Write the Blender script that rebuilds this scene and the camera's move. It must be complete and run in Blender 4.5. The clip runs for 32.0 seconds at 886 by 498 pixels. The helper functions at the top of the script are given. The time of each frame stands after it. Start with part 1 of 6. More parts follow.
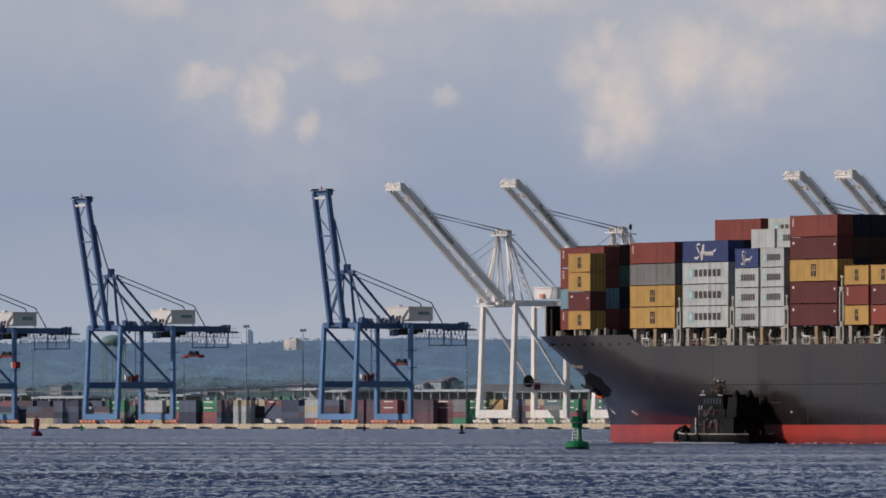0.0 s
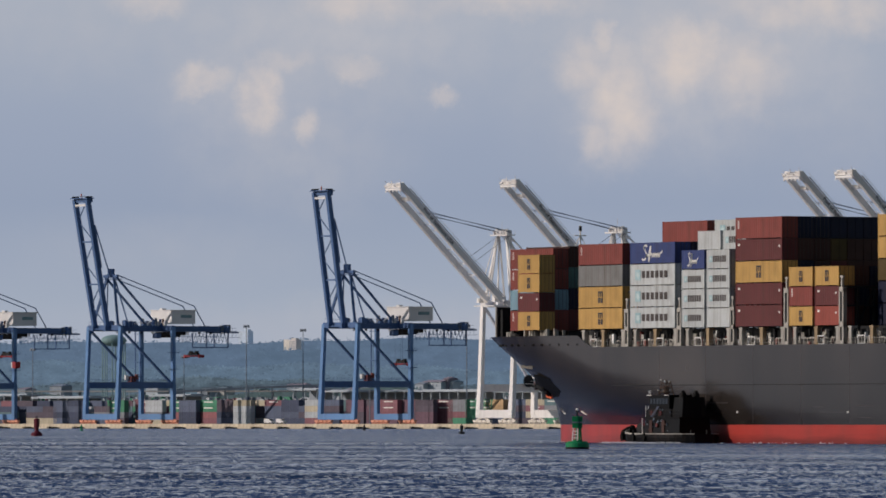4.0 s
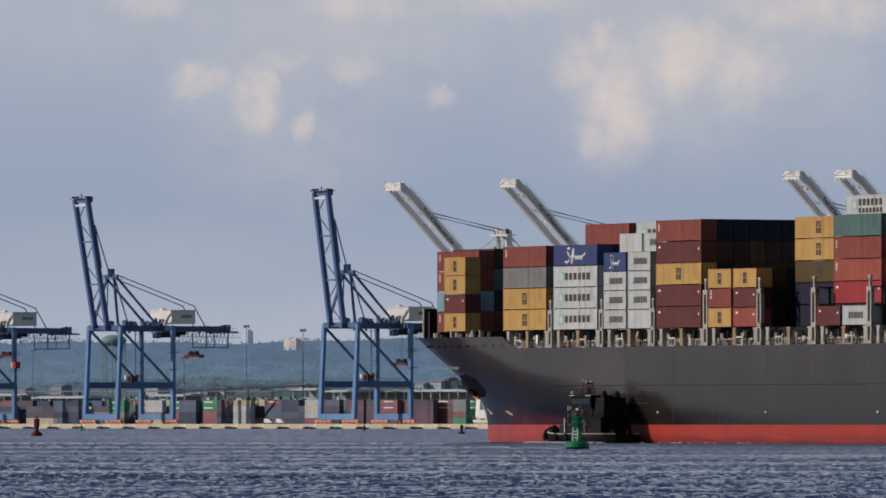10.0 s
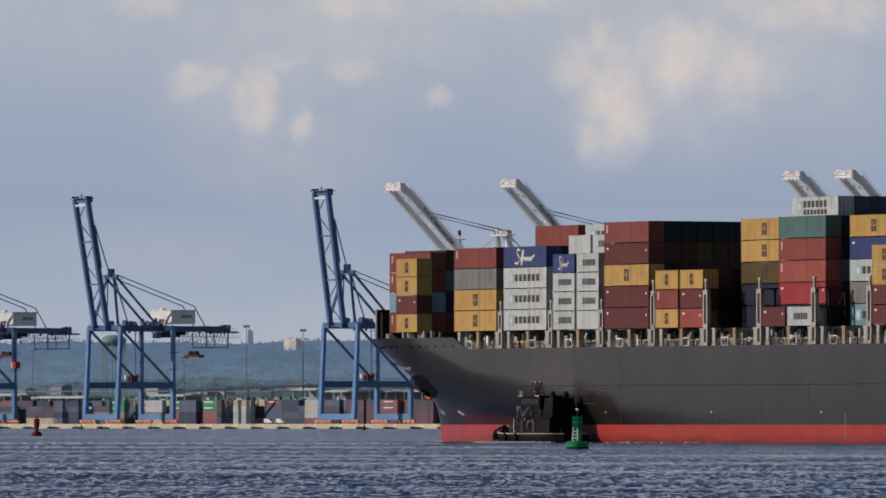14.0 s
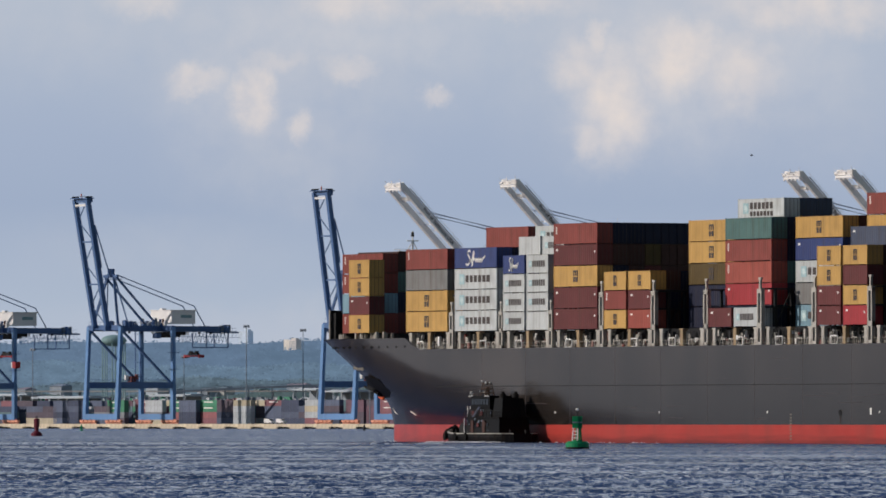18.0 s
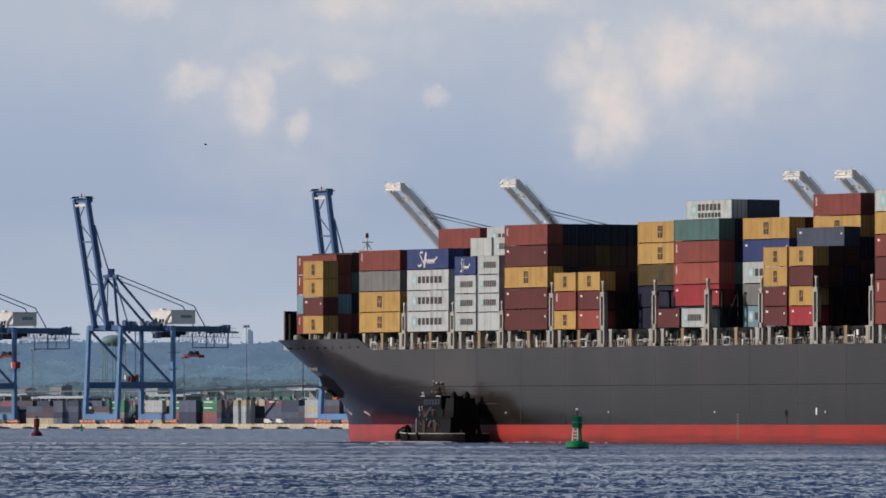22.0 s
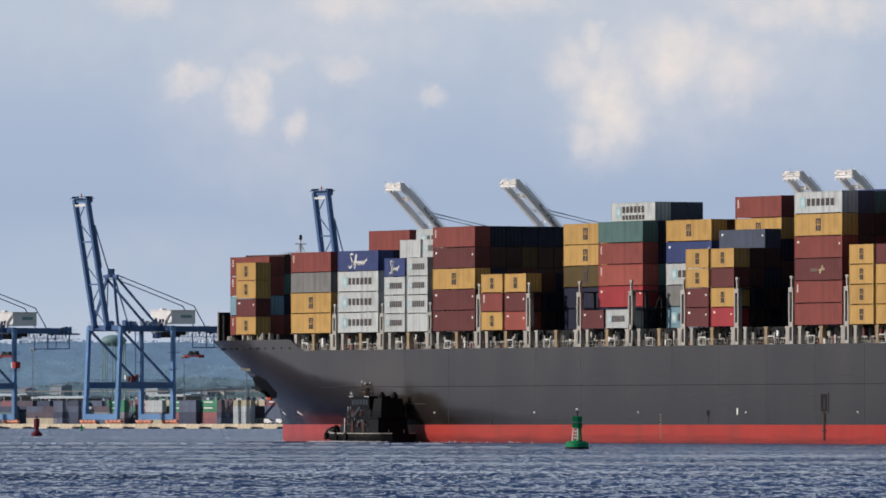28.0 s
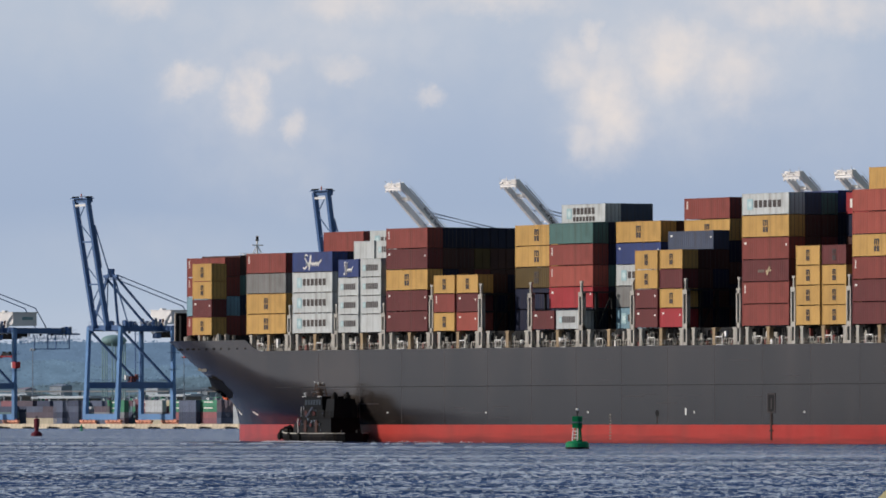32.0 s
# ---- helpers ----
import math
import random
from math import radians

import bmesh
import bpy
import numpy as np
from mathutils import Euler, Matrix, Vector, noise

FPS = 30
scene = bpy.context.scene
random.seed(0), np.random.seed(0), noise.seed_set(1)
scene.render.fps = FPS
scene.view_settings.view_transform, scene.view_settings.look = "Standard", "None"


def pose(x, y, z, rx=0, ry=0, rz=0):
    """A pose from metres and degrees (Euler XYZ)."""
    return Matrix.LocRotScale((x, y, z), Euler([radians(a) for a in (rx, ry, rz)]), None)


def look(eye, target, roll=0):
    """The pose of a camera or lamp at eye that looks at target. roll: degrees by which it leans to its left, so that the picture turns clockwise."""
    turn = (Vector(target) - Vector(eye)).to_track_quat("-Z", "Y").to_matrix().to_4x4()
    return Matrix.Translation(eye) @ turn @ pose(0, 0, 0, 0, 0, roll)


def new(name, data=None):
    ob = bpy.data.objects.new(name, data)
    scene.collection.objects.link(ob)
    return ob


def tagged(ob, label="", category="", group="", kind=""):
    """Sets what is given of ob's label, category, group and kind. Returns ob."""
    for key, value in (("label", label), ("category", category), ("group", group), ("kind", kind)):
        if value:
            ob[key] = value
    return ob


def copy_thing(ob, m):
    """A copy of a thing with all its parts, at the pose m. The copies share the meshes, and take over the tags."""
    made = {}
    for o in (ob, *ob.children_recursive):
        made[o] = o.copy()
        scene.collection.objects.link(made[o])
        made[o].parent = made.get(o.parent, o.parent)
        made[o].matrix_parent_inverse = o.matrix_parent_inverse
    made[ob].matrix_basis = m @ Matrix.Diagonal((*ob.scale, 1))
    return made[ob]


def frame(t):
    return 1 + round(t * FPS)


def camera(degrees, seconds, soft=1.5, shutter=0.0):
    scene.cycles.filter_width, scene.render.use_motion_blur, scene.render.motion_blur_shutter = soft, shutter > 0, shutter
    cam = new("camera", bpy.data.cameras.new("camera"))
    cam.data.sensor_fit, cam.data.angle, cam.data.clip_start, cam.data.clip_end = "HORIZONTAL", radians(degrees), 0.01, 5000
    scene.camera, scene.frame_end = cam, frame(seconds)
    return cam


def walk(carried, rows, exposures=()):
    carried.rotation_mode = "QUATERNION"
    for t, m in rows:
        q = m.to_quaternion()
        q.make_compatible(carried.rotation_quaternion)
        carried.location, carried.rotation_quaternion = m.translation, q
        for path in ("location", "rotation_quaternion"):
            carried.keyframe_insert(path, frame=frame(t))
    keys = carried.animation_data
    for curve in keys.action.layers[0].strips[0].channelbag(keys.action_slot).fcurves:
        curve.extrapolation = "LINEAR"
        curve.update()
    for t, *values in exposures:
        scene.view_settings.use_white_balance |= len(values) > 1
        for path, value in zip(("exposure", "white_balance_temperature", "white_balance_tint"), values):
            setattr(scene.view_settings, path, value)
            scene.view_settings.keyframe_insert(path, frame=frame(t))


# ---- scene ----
# World: x to the right, y away over the water, z up from the water's surface.
CAM_H = 2.8
cam = camera(4.974, 32.0, soft=1.7)
TILT = 0.972
# the camera stands on the near shore
walk(cam, [(0, pose(0, 0, CAM_H, 90 + TILT, 0, 0)), (32, pose(0, 0, CAM_H, 90 + TILT, 0, 0))],
     exposures=[(0, -0.68, 6550, 10), (7, -0.60, 6530, 10), (13, -0.59, 6500, 9), (17, -0.56, 6450, 8), (18, -0.38, 6430, 8), (22, -0.40, 6420, 8), (25, -0.43, 6400, 8), (28, -0.26, 6350, 7), (32, -0.30, 6330, 7)])

# ---- world and sun ----
SUN_AZ, SUN_EL = 189.0, 20.0      # degrees: azimuth counter-clockwise from +x, elevation
world = bpy.data.worlds.new("sky")
scene.world = world
world.use_nodes = True
wn = world.node_tree
for n in list(wn.nodes):
    wn.nodes.remove(n)
w_out = wn.nodes.new("ShaderNodeOutputWorld")
w_bg = wn.nodes.new("ShaderNodeBackground")
w_sky = wn.nodes.new("ShaderNodeTexSky")
w_sky.sky_type = "NISHITA"
w_sky.sun_disc = False
w_sky.sun_elevation = radians(SUN_EL)
w_sky.sun_rotation = radians(90.0 - SUN_AZ)
w_sky.dust_density = 0.2
w_bg.inputs[1].default_value = 0.082
wn.links.new(w_sky.outputs[0], w_bg.inputs[0])
wn.links.new(w_bg.outputs[0], w_out.inputs[0])

sun_data = bpy.data.lights.new("sun", "SUN")
sun_data.energy = 4.1
sun_data.angle = radians(0.6)
sun_data.color = (1.0, 0.89, 0.8)
sun = new("sun", sun_data)
_sd = Vector((math.cos(radians(SUN_AZ)) * math.cos(radians(SUN_EL)),
              math.sin(radians(SUN_AZ)) * math.cos(radians(SUN_EL)), math.sin(radians(SUN_EL))))
sun.matrix_world = look(_sd * 200, (0, 0, 0))


# ---- materials ----
def lin(r, g, b):
    """Linear colour from 0-255 display values."""
    return tuple(((c / 255) / 12.92 if c / 255 <= 0.04045 else ((c / 255 + 0.055) / 1.055) ** 2.4) for c in (r, g, b))


def paint(name, rgb, rough=0.55, metal=0.0, vary=0.18, grain=0.8, stain=None, streak=0.0, bump=0.0, size=1.0, rand=0.08, gloss=0.15, run=1.3, ior=1.5):
    """Weathered paint or other surface: two scales of variation, vertical dirt runs, fine relief, a little variation per object."""
    m = bpy.data.materials.new(name)
    m.use_nodes = True
    nt = m.node_tree
    N, L = nt.nodes, nt.links
    bs = N["Principled BSDF"]
    bs.inputs["Roughness"].default_value = rough
    bs.inputs["Metallic"].default_value = metal
    bs.inputs["Specular IOR Level"].default_value = gloss
    bs.inputs["IOR"].default_value = ior
    tc = N.new("ShaderNodeTexCoord")
    n1 = N.new("ShaderNodeTexNoise")
    n1.inputs["Scale"].default_value = grain / size
    n1.inputs["Detail"].default_value = 6
    L.new(tc.outputs["Object"], n1.inputs["Vector"])
    n2 = N.new("ShaderNodeTexNoise")
    n2.inputs["Scale"].default_value = 9 * grain / size
    n2.inputs["Detail"].default_value = 4
    L.new(tc.outputs["Object"], n2.inputs["Vector"])
    add = N.new("ShaderNodeMath")
    add.operation = "MULTIPLY_ADD"
    add.inputs[1].default_value = 0.45
    L.new(n2.outputs[0], add.inputs[0])
    L.new(n1.outputs[0], add.inputs[2])
    oi = N.new("ShaderNodeObjectInfo")
    rnd = N.new("ShaderNodeMath")
    rnd.operation = "MULTIPLY_ADD"
    rnd.inputs[1].default_value = rand * 2
    rnd.inputs[2].default_value = -rand
    L.new(oi.outputs["Random"], rnd.inputs[0])
    mr = N.new("ShaderNodeMapRange")
    mr.inputs["From Min"].default_value = 0.35
    mr.inputs["From Max"].default_value = 1.15
    mr.inputs["To Min"].default_value = 1 - vary
    mr.inputs["To Max"].default_value = 1 + vary
    L.new(add.outputs[0], mr.inputs["Value"])
    tot = N.new("ShaderNodeMath")
    tot.operation = "ADD"
    L.new(mr.outputs[0], tot.inputs[0])
    L.new(rnd.outputs[0], tot.inputs[1])
    col = N.new("ShaderNodeVectorMath")
    col.operation = "SCALE"
    col.inputs[0].default_value = rgb
    L.new(tot.outputs[0], col.inputs["Scale"])
    out = col.outputs[0]
    if streak > 0:
        mp = N.new("ShaderNodeMapping")
        mp.inputs["Scale"].default_value = (run / size, run / size, 0.07 * run / size)
        L.new(tc.outputs["Object"], mp.inputs[0])
        n3 = N.new("ShaderNodeTexNoise")
        n3.inputs["Scale"].default_value = 1.0
        n3.inputs["Detail"].default_value = 5
        L.new(mp.outputs[0], n3.inputs["Vector"])
        r3 = N.new("ShaderNodeMapRange")
        r3.inputs["From Min"].default_value = 0.48
        r3.inputs["From Max"].default_value = 0.75
        r3.inputs["To Max"].default_value = streak
        L.new(n3.outputs[0], r3.inputs["Value"])
        mx = N.new("ShaderNodeMix")
        mx.data_type = "RGBA"
        L.new(r3.outputs[0], mx.inputs["Factor"])
        L.new(out, mx.inputs["A"])
        mx.inputs["B"].default_value = (*(stain or (0.06, 0.04, 0.03)), 1)
        out = mx.outputs["Result"]
    L.new(out, bs.inputs["Base Color"])
    if bump > 0:
        bp = N.new("ShaderNodeBump")
        bp.inputs["Strength"].default_value = bump
        bp.inputs["Distance"].default_value = 0.05 * size
        L.new(n2.outputs[0], bp.inputs["Height"])
        L.new(bp.outputs[0], bs.inputs["Normal"])
    return m


M = {}
# the last colour is the yellow with shade painted in
for nm, c, st in (("yellow", (184, 147, 88), 0.25), ("white", (182, 186, 188), 0.28), ("brick", (128, 67, 62), 0.3),
                  ("red", (152, 56, 62), 0.25), ("orange", (150, 78, 69), 0.25), ("maroon", (98, 53, 54), 0.3),
                  ("blue", (58, 70, 116), 0.25), ("navy", (34, 38, 58), 0.25), ("slate", (72, 79, 98), 0.3),
                  ("grey", (122, 122, 122), 0.3), ("teal", (80, 108, 106), 0.3), ("green", (44, 128, 78), 0.25),
                  ("paleblue", (118, 148, 164), 0.3), ("brown", (72, 50, 47), 0.3), ("sand", (186, 172, 140), 0.3), ("olive", (84, 70, 44), 0.3)):
    M[nm] = paint("container_" + nm, lin(*c), 0.55, 0.0, 0.24, 0.45, stain=lin(84, 64, 52) if nm in ("white", "grey", "yellow", "sand") else None,
                  streak=st * (1.7 if nm in ("white", "grey") else 1.3), bump=0.05, rand=0.07)
M["frame_dark"] = paint("dark_steel", lin(52, 44, 42), 0.6, 0.0, 0.2)
M["rod"] = paint("galvanised_rod", lin(70, 68, 68), 0.6, 0.0, 0.15)
M["ink"] = paint("dark_lettering", lin(76, 70, 70), 0.6, vary=0.1)
M["ink_white"] = paint("white_lettering", lin(222, 220, 216), 0.6, vary=0.1)
M["ink_sky"] = paint("light_blue_square", lin(152, 180, 188), 0.6, vary=0.15)
M["ink_star"] = paint("white_star", lin(190, 206, 208), 0.6, vary=0.1)
M["ink_grey"] = paint("worn_grey_lettering", lin(92, 88, 88), 0.6, vary=0.35, grain=3)
M["hull"] = paint("charcoal_hull_paint", lin(46, 40, 38), 0.22, 0.0, 0.34, 0.2, stain=lin(24, 22, 22), streak=0.7, ior=1.66, bump=0.06, rand=0, gloss=0.5, run=0.45)
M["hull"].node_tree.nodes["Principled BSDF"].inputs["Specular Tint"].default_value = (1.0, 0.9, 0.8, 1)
M["boot"] = paint("red_antifouling", lin(160, 45, 40), 0.4, 0.0, 0.16, 0.08, stain=lin(104, 44, 40), streak=0.7, bump=0.04, rand=0, gloss=0.22, ior=1.45, run=0.2)
M["deck"] = paint("deck_red_oxide", lin(96, 58, 48), 0.7, 0.0, 0.2)
M["cream"] = paint("cream_paint", lin(168, 164, 158), 0.55, 0.0, 0.2, 1.0, stain=lin(96, 66, 48), streak=0.6)
M["post_tan"] = paint("rust_stained_tan_paint", lin(152, 132, 106), 0.6, 0.0, 0.25, 1.0, stain=lin(104, 66, 44), streak=0.6)
M["clutter"] = paint("dark_machinery", lin(40, 40, 42), 0.6)
M["rust"] = paint("rusty_orange", lin(190, 88, 52), 0.7)
M["ink_faint"] = paint("faded_lettering", lin(120, 114, 104), 0.6, vary=0.3, grain=3)
M["scuff"] = paint("scuffed_paint", lin(66, 61, 63), 0.5, vary=0.3, grain=2)
M["anchor"] = paint("black_tar", lin(22, 22, 24), 0.6)
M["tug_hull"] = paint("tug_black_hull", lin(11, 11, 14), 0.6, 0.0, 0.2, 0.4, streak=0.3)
M["rust_dull"] = paint("dull_brown_paint", lin(84, 62, 48), 0.6)
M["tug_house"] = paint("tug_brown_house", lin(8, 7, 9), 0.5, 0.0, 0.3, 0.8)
M["rubber"] = paint("rubber", lin(20, 20, 20), 0.85)
M["glass_dark"] = paint("dark_window_glass", lin(16, 20, 26), 0.08, gloss=0.5)
M["buoy_green"] = paint("buoy_green", lin(26, 128, 84), 0.5, streak=0.4, size=0.4)
M["buoy_red"] = paint("buoy_red", lin(98, 34, 50), 0.55, streak=0.3, size=0.5)
M["crane_blue"] = paint("crane_blue_paint", lin(100, 136, 182), 0.5, 0.0, 0.14, 0.15, streak=0.2, size=2)
# haze is put into this navy: kept lighter and bluer
M["crane_dark"] = paint("crane_navy_hazed", lin(80, 106, 148), 0.5, 0.0, 0.14, 0.15)
M["crane_white"] = paint("crane_white_paint", lin(236, 232, 230), 0.5, 0.0, 0.08, 0.15, streak=0.15, size=2)
M["crane_grey"] = paint("crane_grey_paint", lin(222, 224, 234), 0.5, 0.0, 0.1, 0.15)
M["house_white"] = paint("machinery_house_white", lin(220, 218, 218), 0.6, 0.0, 0.1, 0.2)
M["bogie_orange"] = paint("bogie_orange", lin(216, 150, 126), 0.6, 0.0, 0.5, 1.2)
M["bogie_white"] = paint("bogie_white", lin(226, 218, 208), 0.6, 0.0, 0.25, 0.6)
M["cable"] = paint("steel_cable", lin(84, 98, 122), 0.6)
M["concrete"] = paint("quay_concrete", lin(204, 190, 168), 0.85, 0.0, 0.3, 0.3, stain=lin(112, 100, 86), streak=0.6, size=1.5)
M["asphalt"] = paint("yard_asphalt", lin(112, 106, 100), 0.9, 0.0, 0.2, 0.05)
M["pole"] = paint("grey_pole", lin(120, 130, 144), 0.6)
# green greyed by the haze mixed into it
M["tank"] = paint("pale_green_tank", lin(124, 152, 156), 0.6)
M["viaduct"] = paint("viaduct_concrete", lin(112, 120, 128), 0.85, 0.0, 0.3, 0.15)
M["bldg"] = paint("pale_building", lin(216, 208, 204), 0.8)
# tower colour paled with haze, close to the sky behind
M["tower"] = paint("hazed_pale_blue", lin(208, 220, 236), 0.6)


def wear_and_glow(m, layers):
    """Worn patches, runs and painted-in glow on a surface: (centre, radii, colour, strength, noise scale) in the
    object's space.
    """
    N, L = m.node_tree.nodes, m.node_tree.links
    bs = N["Principled BSDF"]
    out = bs.inputs["Base Color"].links[0].from_socket
    tc = N.new("ShaderNodeTexCoord")
    for centre, radii, rgb, strength, scale in layers:
        a = N.new("ShaderNodeVectorMath")
        a.operation = "SUBTRACT"
        a.inputs[1].default_value = centre
        L.new(tc.outputs["Object"], a.inputs[0])
        b = N.new("ShaderNodeVectorMath")
        b.operation = "DIVIDE"
        b.inputs[1].default_value = radii
        L.new(a.outputs[0], b.inputs[0])
        d = N.new("ShaderNodeVectorMath")
        d.operation = "LENGTH"
        L.new(b.outputs[0], d.inputs[0])
        n = N.new("ShaderNodeTexNoise")
        n.inputs["Scale"].default_value = 1.0
        n.inputs["Detail"].default_value = 6
        mp = N.new("ShaderNodeMapping")
        mp.inputs["Scale"].default_value = scale
        L.new(tc.outputs["Object"], mp.inputs[0])
        L.new(mp.outputs[0], n.inputs["Vector"])
        k = N.new("ShaderNodeMath")
        k.operation = "MULTIPLY_ADD"
        k.inputs[1].default_value = 1.6
        L.new(n.outputs[0], k.inputs[0])
        L.new(d.outputs["Value"], k.inputs[2])
        r = N.new("ShaderNodeMapRange")
        r.inputs["From Min"].default_value = 1.75
        r.inputs["From Max"].default_value = 0.95
        r.inputs["To Max"].default_value = strength
        L.new(k.outputs[0], r.inputs["Value"])
        mx = N.new("ShaderNodeMix")
        mx.data_type = "RGBA"
        L.new(r.outputs[0], mx.inputs["Factor"])
        L.new(out, mx.inputs["A"])
        mx.inputs["B"].default_value = (*lin(*rgb), 1)
        out = mx.outputs["Result"]
    L.new(out, bs.inputs["Base Color"])


# red reflected glow painted in near the bow, pale rubbed panels along the side
wear_and_glow(M["hull"], (((27.5, -6.0, 3.2), (7.5, 30, 2.8), (130, 56, 46), 0.75, (0.3, 0.3, 0.4)),
                 ((-60.0, 0.0, 7.0), (190, 60, 16), (66, 60, 57), 0.5, (0.3, 0.3, 0.05)),
                 ((-70.0, 0.0, 4.0), (190, 60, 14), (24, 22, 22), 0.6, (0.16, 0.16, 0.022)),
                 # paler patch painted for the broad sun highlight aft of the flare
                 ((-12.0, 0.0, 9.5), (16, 60, 4.5), (70, 62, 57), 0.6, (0.25, 0.25, 0.12))))
wear_and_glow(M["boot"], (((-60.0, 0.0, 1.0), (190, 60, 6), (168, 84, 74), 0.3, (0.35, 0.35, 0.5)),
                 ((-60.0, 0.0, 0.0), (220, 60, 1.3), (92, 40, 38), 0.7, (0.12, 0.12, 1.5))))


# ---- mesh helpers ----
def box(bm, x0, x1, y0, y1, z0, z1):
    v = [bm.verts.new(p) for p in ((x0, y0, z0), (x1, y0, z0), (x1, y1, z0), (x0, y1, z0),
                                   (x0, y0, z1), (x1, y0, z1), (x1, y1, z1), (x0, y1, z1))]
    for f in ((3, 2, 1, 0), (4, 5, 6, 7), (0, 1, 5, 4), (1, 2, 6, 5), (2, 3, 7, 6), (3, 0, 4, 7)):
        bm.faces.new([v[i] for i in f])
    return v


def beam(bm, p, q, w, h=None, w2=None, h2=None):
    """A box beam from p to q, w wide and h deep, tapering to w2, h2."""
    h = h or w
    w2, h2 = w2 or w, h2 or h
    p, q = Vector(p), Vector(q)
    d = (q - p).normalized()
    up = Vector((0, 0, 1)) if abs(d.z) < 0.97 else Vector((0, 1, 0))
    a = d.cross(up).normalized()
    b = a.cross(d).normalized()
    v = []
    for c, ww, hh in ((p, w, h), (q, w2, h2)):
        for s, t in ((-1, -1), (1, -1), (1, 1), (-1, 1)):
            v.append(bm.verts.new(c + a * (s * ww / 2) + b * (t * hh / 2)))
    for f in ((3, 2, 1, 0), (4, 5, 6, 7), (0, 1, 5, 4), (1, 2, 6, 5), (2, 3, 7, 6), (3, 0, 4, 7)):
        bm.faces.new([v[i] for i in f])


def rod(bm, p, q, r, n=6, r2=None):
    p, q = Vector(p), Vector(q)
    r2 = r if r2 is None else r2
    d = (q - p).normalized()
    up = Vector((0, 0, 1)) if abs(d.z) < 0.97 else Vector((0, 1, 0))
    a = d.cross(up).normalized()
    b = a.cross(d).normalized()
    r0 = [bm.verts.new(p + (a * math.cos(i * 2 * math.pi / n) + b * math.sin(i * 2 * math.pi / n)) * r) for i in range(n)]
    r1 = [bm.verts.new(q + (a * math.cos(i * 2 * math.pi / n) + b * math.sin(i * 2 * math.pi / n)) * r2) for i in range(n)]
    for i in range(n):
        j = (i + 1) % n
        bm.faces.new((r0[i], r0[j], r1[j], r1[i]))
    bm.faces.new(r0[::-1])
    bm.faces.new(r1)


def ball(bm, c, r, sx=1, sy=1, sz=1, seg=10):
    bmesh.ops.create_uvsphere(bm, u_segments=seg, v_segments=max(4, seg // 2), radius=r,
                              matrix=Matrix.Translation(c) @ Matrix.Diagonal((sx, sy, sz, 1)))


def mesh_of(bm, name, material, smooth=False):
    bmesh.ops.recalc_face_normals(bm, faces=bm.faces)
    me = bpy.data.meshes.new(name)
    bm.to_mesh(me)
    bm.free()
    me.materials.append(material)
    if smooth:
        for p in me.polygons:
            p.use_smooth = True
    return me


def part(name, bm, material, parent=None, label="", smooth=False):
    """Links a bmesh (or a finished mesh) as one object under a thing or part."""
    me = mesh_of(bm, name, material, smooth) if isinstance(bm, bmesh.types.BMesh) else bm
    ob = new(name, me)
    if parent is not None:
        ob.parent = parent
    if label:
        tagged(ob, label)
    return ob


def boxes(*bs):
    bm = bmesh.new()
    for b in bs:
        box(bm, *b)
    return bm


# ---- ship's course ----
HEAD = 118.21            # degrees
COURSE = ((0, 0.0), (6, 21.56), (12, 43.0), (19, 68.05), (25, 89.02), (32, 113.33))


def ship_pose(t, s):
    th = radians(61.79)
    z = 0.9972 + 0.007 * max(0.0, min(1.0, (t - 14.0) / 18.0))
    return pose(32.09 - math.cos(th) * s, (1361.87 + math.sin(th) * s) / z, 0, 0, 0, HEAD)


SHIP_ROWS = []
for _t in (0, 4, 8, 12, 14, 17, 20, 23, 26, 29, 32):
    SHIP_ROWS.append((_t, ship_pose(_t, float(np.interp(_t, [r[0] for r in COURSE], [r[1] for r in COURSE])))))

